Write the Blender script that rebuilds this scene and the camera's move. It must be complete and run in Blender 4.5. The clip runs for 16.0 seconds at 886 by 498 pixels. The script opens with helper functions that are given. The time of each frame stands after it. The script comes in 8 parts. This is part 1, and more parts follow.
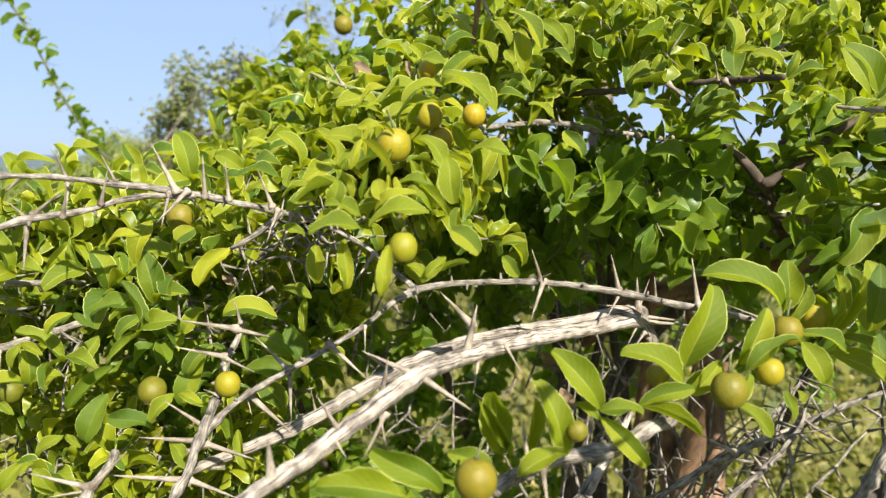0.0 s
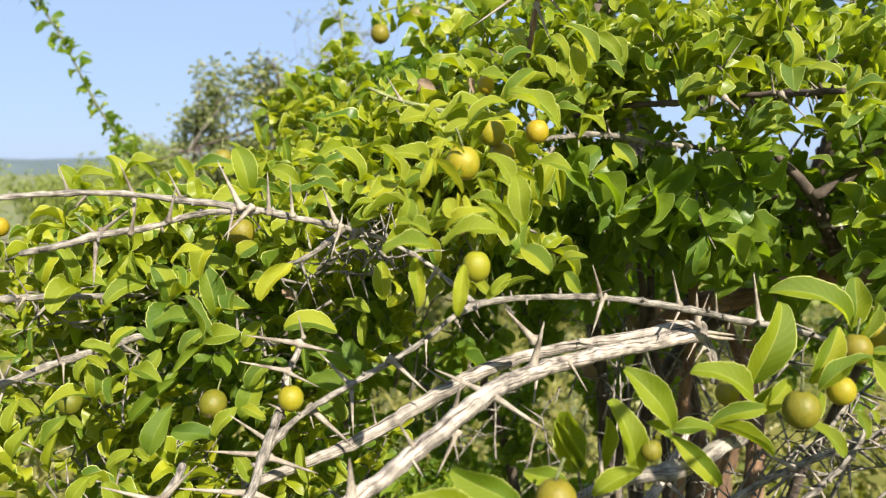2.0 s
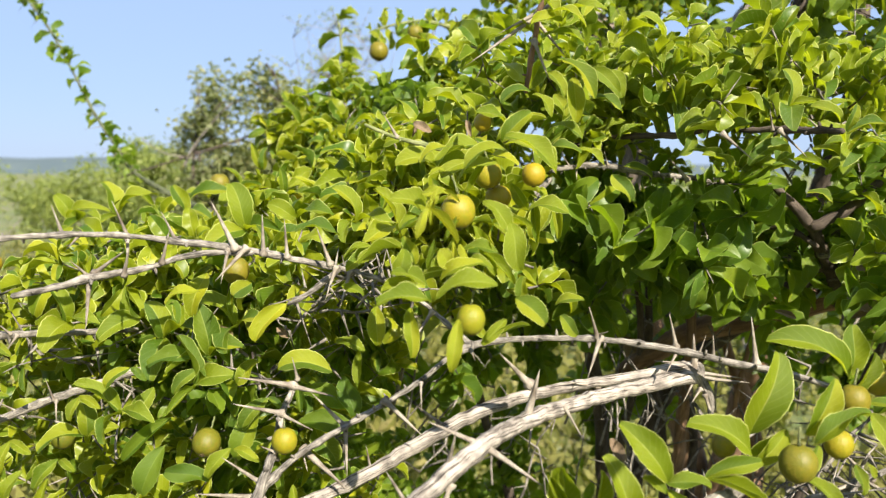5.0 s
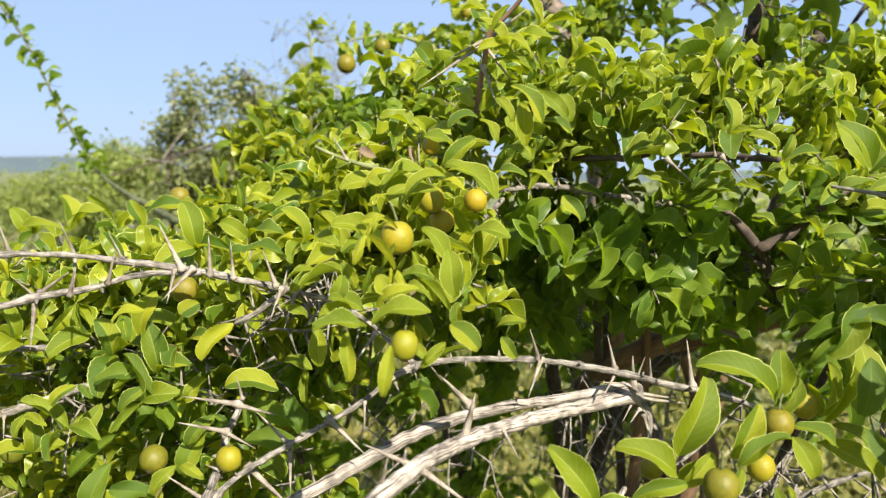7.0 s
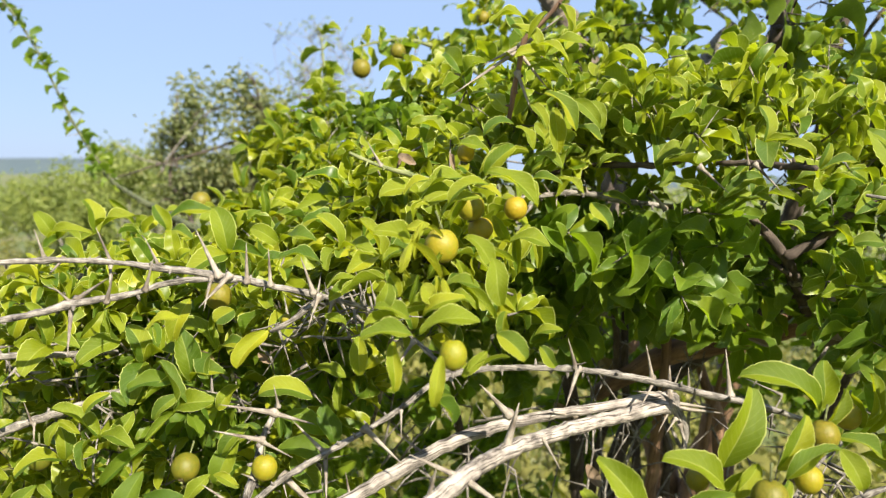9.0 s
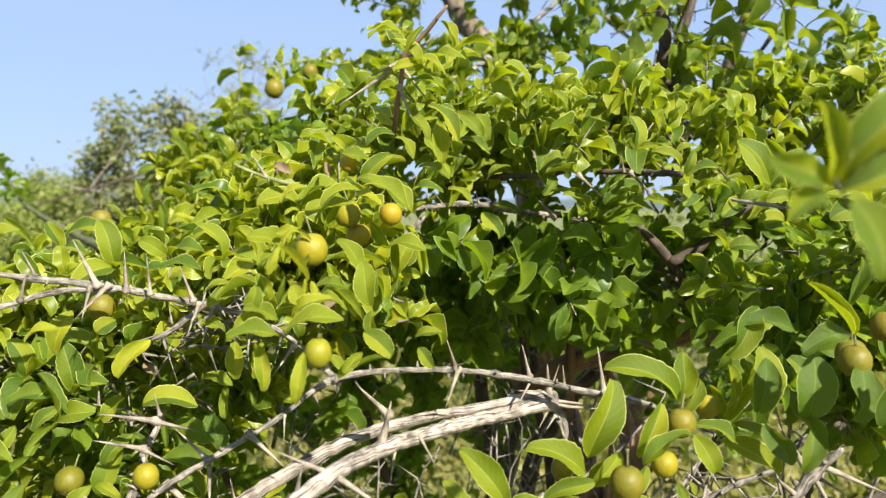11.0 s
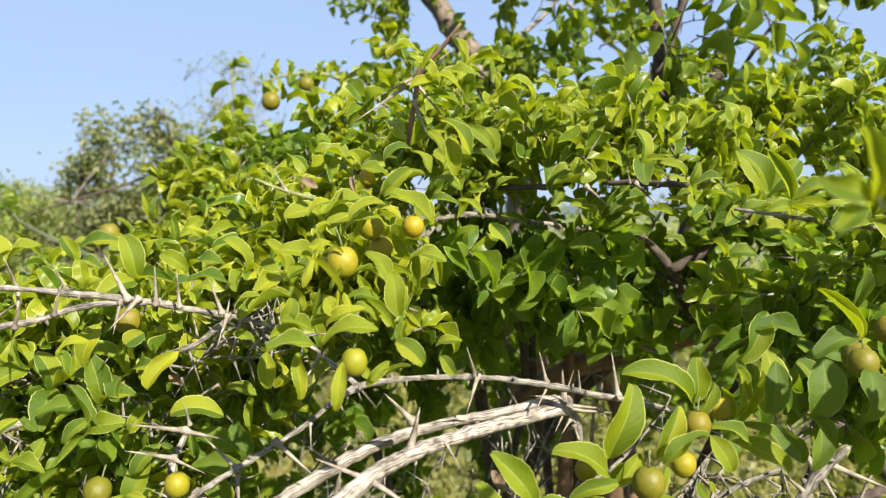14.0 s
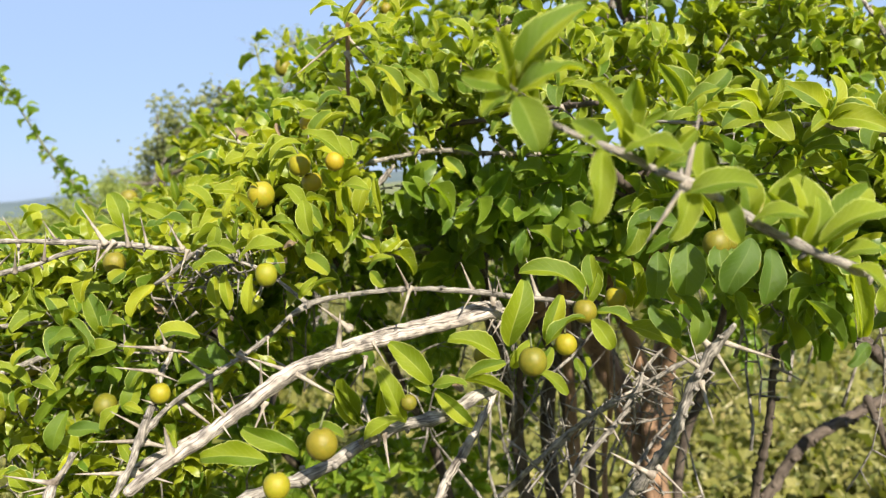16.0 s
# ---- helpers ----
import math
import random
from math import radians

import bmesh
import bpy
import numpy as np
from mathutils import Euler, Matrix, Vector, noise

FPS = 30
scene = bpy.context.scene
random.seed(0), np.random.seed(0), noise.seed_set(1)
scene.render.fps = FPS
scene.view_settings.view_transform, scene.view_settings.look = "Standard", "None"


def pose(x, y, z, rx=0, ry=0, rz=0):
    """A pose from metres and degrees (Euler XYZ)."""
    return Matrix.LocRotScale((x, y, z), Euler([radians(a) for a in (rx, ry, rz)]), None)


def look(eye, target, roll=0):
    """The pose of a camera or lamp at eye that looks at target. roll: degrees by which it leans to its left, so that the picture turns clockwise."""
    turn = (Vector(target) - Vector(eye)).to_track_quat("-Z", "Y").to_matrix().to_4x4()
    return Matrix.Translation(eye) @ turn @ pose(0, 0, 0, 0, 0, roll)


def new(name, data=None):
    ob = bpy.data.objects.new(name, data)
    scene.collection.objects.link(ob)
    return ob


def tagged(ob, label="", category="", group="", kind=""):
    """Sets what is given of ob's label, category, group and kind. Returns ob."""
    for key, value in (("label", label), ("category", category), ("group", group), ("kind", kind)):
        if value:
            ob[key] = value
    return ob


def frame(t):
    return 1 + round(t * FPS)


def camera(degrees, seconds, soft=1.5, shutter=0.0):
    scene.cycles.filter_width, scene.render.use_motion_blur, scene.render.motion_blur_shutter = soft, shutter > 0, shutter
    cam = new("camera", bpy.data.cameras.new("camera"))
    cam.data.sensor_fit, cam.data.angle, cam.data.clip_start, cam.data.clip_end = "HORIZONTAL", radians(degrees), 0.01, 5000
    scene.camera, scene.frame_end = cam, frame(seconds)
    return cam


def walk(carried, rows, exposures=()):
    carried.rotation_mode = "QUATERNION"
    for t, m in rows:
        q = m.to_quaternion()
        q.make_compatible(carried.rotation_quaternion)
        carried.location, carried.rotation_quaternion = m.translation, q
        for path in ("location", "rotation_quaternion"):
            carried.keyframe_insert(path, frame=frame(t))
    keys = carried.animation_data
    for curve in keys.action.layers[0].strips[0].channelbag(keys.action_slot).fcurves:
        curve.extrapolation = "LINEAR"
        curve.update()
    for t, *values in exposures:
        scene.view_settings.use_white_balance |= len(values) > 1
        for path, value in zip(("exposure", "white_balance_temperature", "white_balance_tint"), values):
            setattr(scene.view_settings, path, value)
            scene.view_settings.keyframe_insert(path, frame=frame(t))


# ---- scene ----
cam = camera(56.3, 16.0, soft=1.3)
cam.data.dof.use_dof = True
cam.data.dof.focus_distance = 0.68
cam.data.dof.aperture_fstop = 9.5
METRES, EYE, TILT, LEAN, TURN = 0.9, 1.4, -5.5, 0.0, 0.0
ROWS = [
    (0.0, 0.0, 0.0, 0.0, 0.0, 0.0, -0.0),
    (0.5, -0.007, -0.0015, 0.0087, 0.15, 0.07, 0.06),
    (1.0, -0.0535, 0.008, 0.0137, 0.44, 0.04, 0.05),
    (1.5, -0.067, -0.0062, 0.0379, 0.84, 0.25, -0.17),
    (2.0, -0.0358, -0.003, 0.0107, 1.21, 0.16, -0.05),
    (2.5, -0.0603, 0.0095, 0.0177, 1.5, 0.04, 0.1),
    (3.0, -0.0688, 0.0064, 0.0289, 1.64, 0.06, -0.04),
    (3.5, -0.0456, -0.0108, 0.0411, 1.54, 0.07, -0.12),
    (6.0, -0.0204, 0.0082, 0.0459, 0.8, 0.33, -0.56),
    (6.5, 0.0042, -0.0069, 0.0544, 0.43, 0.36, -0.74),
    (7.0, -0.0032, -0.0129, 0.0595, -0.2, 0.53, -0.96),
    (7.5, 0.0018, -0.0195, 0.0587, -0.39, 0.63, -1.05),
    (8.0, -0.0127, -0.0219, 0.0604, -0.41, 0.68, -1.08),
    (8.5, -0.0036, -0.0191, 0.0551, -0.43, 0.68, -1.12),
    (9.0, -0.0377, -0.0074, 0.0622, -0.45, 0.79, -1.23),
    (9.5, -0.0057, -0.0333, 0.0809, -0.81, 1.24, -1.64),
    (10.0, 0.0165, -0.0303, 0.0756, -1.07, 1.57, -1.59),
    (10.2, 0.0188, -0.0292, 0.0694, -1.68, 1.93, -1.19),
    (12.3, -0.0424, -0.0923, 0.0233, -6.36, 3.57, 0.0),
    (12.5, -0.0582, -0.1091, 0.0339, -6.02, 4.33, 0.06),
    (13.0, -0.0351, -0.0984, 0.0886, -4.11, 5.92, 0.42),
    (13.5, -0.0845, -0.0952, 0.0697, -2.89, 6.18, -0.65),
    (14.0, -0.023, -0.0507, 0.0481, -5.88, 3.06, 0.62),
    (14.5, 0.0302, -0.062, 0.0446, -7.79, 0.31, 3.34),
    (15.0, 0.0573, -0.1052, 0.0459, -7.35, 0.38, 4.31),
    (15.5, 0.0947, -0.1395, 0.0395, -4.15, 0.77, 5.02),
    (16.0, 0.1322, -0.1611, 0.0039, 0.71, 0.41, 5.19),
]
walk(cam, [(t, pose(0, 0, EYE, TILT, LEAN, TURN) @ pose(METRES * x, METRES * y, METRES * z, 90 + pitch, roll, yaw)) for t, x, y, z, yaw, pitch, roll in ROWS])

# ---- light ----
SUN_ELEVATION, SUN_AZIMUTH = 37.0, 154.0   # azimuth clockwise from +y
world = bpy.data.worlds.new("sky")
world.use_nodes = True
scene.world = world
wn, wl = world.node_tree.nodes, world.node_tree.links
sky = wn.new("ShaderNodeTexSky")
sky.sky_type = "NISHITA"
sky.sun_disc = False
sky.sun_elevation = radians(SUN_ELEVATION)
sky.sun_rotation = radians(SUN_AZIMUTH)
sky.air_density, sky.dust_density, sky.ozone_density = 1.0, 0.5, 3.0
haze = wn.new("ShaderNodeMix")
haze.data_type = "RGBA"
haze.inputs[0].default_value = 0.84
haze.inputs[7].default_value = (2.6, 3.53, 5.4, 1)   # even summer haze over the whole sky
wl.new(sky.outputs[0], haze.inputs[6])
wl.new(haze.outputs[2], wn["Background"].inputs[0])
wn["Background"].inputs[1].default_value = 0.06
sun = new("sun", bpy.data.lights.new("sun", "SUN"))
sun.data.energy, sun.data.angle, sun.data.color = 5.0, radians(0.6), (1.0, 0.925, 0.785)
sd = Vector((math.sin(radians(SUN_AZIMUTH)) * math.cos(radians(SUN_ELEVATION)), math.cos(radians(SUN_AZIMUTH)) * math.cos(radians(SUN_ELEVATION)), math.sin(radians(SUN_ELEVATION))))
sun.matrix_world = look(sd * 20, (0, 0, 0))
scene.view_settings.exposure = 1.58

# ---- materials ----
def material(name):
    m = bpy.data.materials.new(name)
    m.use_nodes = True
    return m, m.node_tree.nodes, m.node_tree.links, m.node_tree.nodes["Principled BSDF"]


def node(nodes, kind, **values):
    n = nodes.new(kind)
    for key, value in values.items():
        n.inputs[key].default_value = value
    return n


def maths(nodes, links, op, a, b=None, c=None, clamp=False):
    n = nodes.new("ShaderNodeMath")
    n.operation, n.use_clamp = op, clamp
    for i, v in enumerate((a, b, c)):
        if v is None:
            continue
        if isinstance(v, (int, float)):
            n.inputs[i].default_value = v
        else:
            links.new(v, n.inputs[i])
    return n.outputs[0]


def ramp(nodes, links, source, *stops):
    n = nodes.new("ShaderNodeValToRGB")
    while len(n.color_ramp.elements) < len(stops):
        n.color_ramp.elements.new(0.5)
    for e, (at, c) in zip(n.color_ramp.elements, stops):
        e.position, e.color = at, (*c, 1)
    links.new(source, n.inputs[0])
    return n.outputs[0]


def mixed(nodes, links, factor, a, b, blend="MIX"):
    n = nodes.new("ShaderNodeMix")
    n.data_type, n.blend_type = "RGBA", blend
    for i, v in ((0, factor), (6, a), (7, b)):
        if isinstance(v, (int, float)):
            n.inputs[i].default_value = v
        elif isinstance(v, tuple):
            n.inputs[i].default_value = (*v, 1)
        else:
            links.new(v, n.inputs[i])
    return n.outputs[2]


def leaf_material(name, young, fresh, mature, through_colour, rim=(0.68, 0.7, 0.22), thin=0.42, spread=(0.07, 0.38, 0.85), gloss=0.27):
    """A leaf blade: pale midrib, side veins and thin margin laid out by its UVs, a colour of its own for each leaf, light passing through it."""
    m, n, l, bsdf = material(name)
    uv = n.new("ShaderNodeUVMap")
    uv.uv_map = "blade"
    xyz = n.new("ShaderNodeSeparateXYZ")
    l.new(uv.outputs[0], xyz.inputs[0])
    across = maths(n, l, "ABSOLUTE", xyz.outputs[0])
    info, geo = n.new("ShaderNodeObjectInfo"), n.new("ShaderNodeNewGeometry")
    chance = maths(n, l, "FRACT", maths(n, l, "ADD", info.outputs["Random"], geo.outputs["Random Per Island"]))
    body = ramp(n, l, chance, (0.0, mature), (spread[0], mature), (spread[1], fresh), (spread[2], fresh), (1.0, young))
    grain = node(n, "ShaderNodeTexNoise", Scale=90.0, Detail=4.0)
    coords = n.new("ShaderNodeTexCoord")
    l.new(coords.outputs["Object"], grain.inputs["Vector"])
    body = mixed(n, l, 0.55, body, ramp(n, l, grain.outputs[0], (0.25, (0.55, 0.6, 0.4)), (0.7, (1.15, 1.1, 1.0))), "MULTIPLY")
    slope = maths(n, l, "SUBTRACT", xyz.outputs[1], maths(n, l, "MULTIPLY", across, 0.28))
    vein = maths(n, l, "ABSOLUTE", maths(n, l, "SUBTRACT", maths(n, l, "FRACT", maths(n, l, "MULTIPLY", slope, 9.0)), 0.5))
    vein = maths(n, l, "LESS_THAN", vein, 0.06)
    body = mixed(n, l, maths(n, l, "MULTIPLY", vein, 0.09), body, rim)
    rib = maths(n, l, "LESS_THAN", across, 0.04)
    body = mixed(n, l, maths(n, l, "MULTIPLY", rib, 0.2), body, rim)
    edge = maths(n, l, "MULTIPLY_ADD", across, 26.0, -24.4, clamp=True)
    body = mixed(n, l, maths(n, l, "MULTIPLY", edge, 0.85), body, rim)
    spots = node(n, "ShaderNodeTexNoise", Scale=260.0, Detail=1.0)
    l.new(coords.outputs["Object"], spots.inputs["Vector"])
    body = mixed(n, l, maths(n, l, "MULTIPLY", maths(n, l, "GREATER_THAN", spots.outputs[0], 0.73), 0.5), body, (0.3, 0.26, 0.1))
    l.new(body, bsdf.inputs["Base Color"])
    l.new(maths(n, l, "MULTIPLY_ADD", grain.outputs[0], 0.3, 0.24), bsdf.inputs["Roughness"])
    bsdf.inputs["Specular IOR Level"].default_value = gloss
    bump = node(n, "ShaderNodeBump", Strength=0.6, Distance=0.001)
    l.new(maths(n, l, "ADD", grain.outputs[0], maths(n, l, "MULTIPLY", vein, -0.5)), bump.inputs["Height"])
    l.new(bump.outputs[0], bsdf.inputs["Normal"])
    trans = n.new("ShaderNodeBsdfTranslucent")
    l.new(mixed(n, l, 1.0, mixed(n, l, 0.5, body, (0.36, 0.42, 0.02)), through_colour, "MULTIPLY"), trans.inputs[0])
    mix = n.new("ShaderNodeMixShader")
    mix.inputs[0].default_value = thin
    l.new(bsdf.outputs[0], mix.inputs[1])
    l.new(trans.outputs[0], mix.inputs[2])
    l.new(mix.outputs[0], n["Material Output"].inputs[0])
    return m


def bark_material(name, dark, light, fissure=0.5, scale=60.0, stretch=0.18, rough=0.85, deep=0.38, sharp=0.0):
    """Bark by the way along the stem (UV), with long fissures and lichen patches."""
    m, n, l, bsdf = material(name)
    uv = n.new("ShaderNodeUVMap")
    uv.uv_map = "stem"
    coords = n.new("ShaderNodeTexCoord")
    mapping = n.new("ShaderNodeMapping")
    mapping.inputs["Scale"].default_value = (1.0, stretch, 1.0)
    l.new(uv.outputs[0], mapping.inputs[0])
    cracks = node(n, "ShaderNodeTexNoise", Scale=scale * 6, Detail=5.0, Roughness=0.65, Distortion=0.3)
    l.new(mapping.outputs[0], cracks.inputs["Vector"])
    patches = node(n, "ShaderNodeTexNoise", Scale=scale, Detail=4.0)
    l.new(coords.outputs["Object"], patches.inputs["Vector"])
    tone = ramp(n, l, patches.outputs[0], (0.3, dark), (0.62, light))
    lines = ramp(n, l, cracks.outputs[0], (deep, (0.14, 0.12, 0.11)), (deep * 0.5 + 0.31 - sharp, (0.7, 0.67, 0.65)), (0.6, (1.05, 1.03, 1.0)))
    l.new(mixed(n, l, fissure, tone, lines, "MULTIPLY"), bsdf.inputs["Base Color"])
    bsdf.inputs["Roughness"].default_value = rough
    bsdf.inputs["Specular IOR Level"].default_value = 0.25
    bump = node(n, "ShaderNodeBump", Strength=0.7, Distance=0.0015)
    l.new(cracks.outputs[0], bump.inputs["Height"])
    l.new(bump.outputs[0], bsdf.inputs["Normal"])
    return m


def fruit_material(name, green, ripe):
    m, n, l, bsdf = material(name)
    coords, info = n.new("ShaderNodeTexCoord"), n.new("ShaderNodeObjectInfo")
    blotch = node(n, "ShaderNodeTexNoise", Scale=5.0, Detail=6.0, Roughness=0.7)
    l.new(coords.outputs["Object"], blotch.inputs["Vector"])
    speck = node(n, "ShaderNodeTexNoise", Scale=22.0, Detail=3.0)
    l.new(coords.outputs["Object"], speck.inputs["Vector"])
    mixv = maths(n, l, "ADD", maths(n, l, "MULTIPLY", info.outputs["Random"], 0.5), maths(n, l, "MULTIPLY_ADD", blotch.outputs[0], 1.1, -0.3))
    tone = ramp(n, l, mixv, (0.2, green), (0.75, ripe))
    tone = mixed(n, l, maths(n, l, "MULTIPLY", maths(n, l, "GREATER_THAN", speck.outputs[0], 0.62), 0.3), tone, (0.2, 0.12, 0.03))
    l.new(tone, bsdf.inputs["Base Color"])
    bsdf.inputs["Roughness"].default_value = 0.45
    bsdf.inputs["Specular IOR Level"].default_value = 0.25
    bsdf.inputs["Subsurface Weight"].default_value = 0.15
    bsdf.inputs["Subsurface Radius"].default_value = (0.004, 0.003, 0.001)
    bump = node(n, "ShaderNodeBump", Strength=0.4, Distance=0.001)
    l.new(speck.outputs[0], bump.inputs["Height"])
    l.new(bump.outputs[0], bsdf.inputs["Normal"])
    return m


def ground_material(name, soil, grass, dry, scale):
    m, n, l, bsdf = material(name)
    coords = n.new("ShaderNodeTexCoord")
    big = node(n, "ShaderNodeTexNoise", Scale=scale, Detail=5.0)
    small = node(n, "ShaderNodeTexNoise", Scale=scale * 22, Detail=6.0, Roughness=0.7)
    for t in (big, small):
        l.new(coords.outputs["Object"], t.inputs["Vector"])
    both = maths(n, l, "MULTIPLY_ADD", small.outputs[0], 0.5, maths(n, l, "MULTIPLY", big.outputs[0], 0.6))
    l.new(ramp(n, l, both, (0.42, soil), (0.52, dry), (0.62, grass)), bsdf.inputs["Base Color"])
    bsdf.inputs["Roughness"].default_value = 0.95
    bump = node(n, "ShaderNodeBump", Strength=0.6, Distance=0.03)
    l.new(small.outputs[0], bump.inputs["Height"])
    l.new(bump.outputs[0], bsdf.inputs["Normal"])
    return m


LEAF = leaf_material("leaf", (0.33, 0.335, 0.014), (0.213, 0.25, 0.011), (0.06, 0.12, 0.01), (1.3, 1.27, 0.4), thin=0.47, spread=(0.12, 0.5, 0.82))
SIDE_LEAF = leaf_material("canopy_leaf", (0.295, 0.32, 0.016), (0.182, 0.232, 0.013), (0.065, 0.122, 0.012), (1.27, 1.28, 0.45), thin=0.45, spread=(0.15, 0.55, 0.8))
# mature green, deepened further so that the colour carries crown shade
DEEP_LEAF = leaf_material("mature_shaded_leaf", (0.26, 0.3, 0.02), (0.138, 0.2, 0.018), (0.072, 0.132, 0.016), (1.1, 1.3, 0.5), (0.34, 0.42, 0.11), thin=0.48, spread=(0.2, 0.65, 0.88), gloss=0.33)
YOUNG_LEAF = leaf_material("young_leaf", (0.29, 0.31, 0.014), (0.185, 0.235, 0.01), (0.085, 0.145, 0.009), (1.3, 1.25, 0.38), thin=0.47, spread=(0.15, 0.5, 0.85))
YELLOW_LEAF = leaf_material("yellowing_leaf", (0.35, 0.35, 0.02), (0.3, 0.33, 0.018), (0.26, 0.3, 0.018), (1.15, 1.0, 0.4), (0.55, 0.5, 0.1))
# darker copy of the leaf, with shade put into its green
SHADED_LEAF = leaf_material("shaded_leaf", (0.15, 0.2, 0.016), (0.08, 0.135, 0.012), (0.05, 0.1, 0.011), (1.2, 1.25, 0.45), (0.3, 0.36, 0.1), thin=0.4, spread=(0.2, 0.6, 0.85), gloss=0.38)
TREE_LEAF = leaf_material("tree_leaf", (0.25, 0.275, 0.026), (0.115, 0.168, 0.019), (0.045, 0.095, 0.013), (1.2, 1.22, 0.5), (0.2, 0.25, 0.06), thin=0.45, spread=(0.2, 0.58, 0.85))
# paled leaf colour, with distance haze mixed into it
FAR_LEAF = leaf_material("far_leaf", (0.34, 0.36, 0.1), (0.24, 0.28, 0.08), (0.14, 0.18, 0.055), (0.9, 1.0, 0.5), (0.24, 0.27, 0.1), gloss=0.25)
DEAD_LEAF = leaf_material("withered_leaf", (0.3, 0.23, 0.15), (0.23, 0.165, 0.115), (0.14, 0.095, 0.065), (0.8, 0.6, 0.35), (0.3, 0.2, 0.12), thin=0.2)
DRY_LEAF = leaf_material("dry_leaf", (0.36, 0.32, 0.14), (0.215, 0.235, 0.115), (0.11, 0.135, 0.065), (0.9, 0.95, 0.55), (0.2, 0.21, 0.1), gloss=0.25)
GRASS = leaf_material("grass", (0.36, 0.3, 0.14), (0.215, 0.205, 0.065), (0.09, 0.11, 0.03), (1.0, 1.0, 0.5), (0.3, 0.29, 0.1), gloss=0.25)
PALE_BARK = bark_material("bleached_bark", (0.14, 0.124, 0.11), (0.39, 0.352, 0.31), 0.95, 105.0, 0.05, deep=0.41, sharp=0.05)
GREY_BARK = bark_material("grey_bark", (0.085, 0.077, 0.067), (0.31, 0.285, 0.25), 0.85, 130.0, 0.1)
# dark wood, its base colour lowered further to stand for leaf shade
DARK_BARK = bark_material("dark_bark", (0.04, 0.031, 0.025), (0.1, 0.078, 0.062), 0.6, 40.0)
BROWN_BARK = bark_material("brown_bark", (0.11, 0.068, 0.045), (0.27, 0.165, 0.1), 0.6, 18.0)
LIMB_BARK = bark_material("limb_bark", (0.075, 0.058, 0.045), (0.18, 0.145, 0.115), 0.6, 30.0)
SHOOT_BARK = bark_material("green_shoot", (0.05, 0.06, 0.028), (0.11, 0.12, 0.055), 0.3, 80.0, 0.2, 0.6)
GREEN_TWIG = bark_material("green_twig", (0.12, 0.145, 0.05), (0.22, 0.235, 0.1), 0.25, 80.0, 0.2, 0.6)
THORN = bark_material("thorn", (0.11, 0.085, 0.065), (0.32, 0.28, 0.23), 0.35, 90.0, 0.3, 0.55)
FRUIT = fruit_material("ripening_fruit", (0.16, 0.165, 0.008), (0.245, 0.178, 0.008))
GREEN_FRUIT = fruit_material("unripe_fruit", (0.075, 0.088, 0.008), (0.145, 0.118, 0.009))
CALYX = bark_material("calyx", (0.1, 0.07, 0.04), (0.24, 0.18, 0.1), 0.4, 200.0)
SOIL = ground_material("dry_grassland", (0.17, 0.13, 0.08), (0.075, 0.105, 0.028), (0.13, 0.135, 0.048), 0.9)
# the hill's blue-green base colour has the haze of distance painted in
HILL = ground_material("hazy_wooded_hill", (0.075, 0.1, 0.105), (0.055, 0.08, 0.09), (0.065, 0.09, 0.095), 0.02)

# ---- makers ----
def part(name, mesh, mat, parent, label="", kind=""):
    ob = new(name, mesh)
    if mat and not mesh.materials:
        mesh.materials.append(mat)
    ob.parent = parent
    return tagged(ob, label, kind=kind)


def thing(name, label, category, at=(0, 0, 0), group="", kind=""):
    ob = new(name)
    ob.location, ob.empty_display_size = at, 0.1
    return tagged(ob, label, category, group, kind)


def smooth_line(points, step):
    """Catmull-Rom through (x, y, z, r) points, sampled about every step metres."""
    p = [np.array(q, float) for q in points]
    p = [2 * p[0] - p[1]] + p + [2 * p[-1] - p[-2]]
    out = []
    for a, b, c, d in zip(p, p[1:], p[2:], p[3:]):
        n = max(1, int(np.linalg.norm((c - b)[:3]) / step))
        for i in range(n):
            t = i / n
            out.append(0.5 * (2 * b + (c - a) * t + (2 * a - 5 * b + 4 * c - d) * t * t + (3 * b - a - 3 * c + d) * t ** 3))
    out.append(p[-2])
    return out


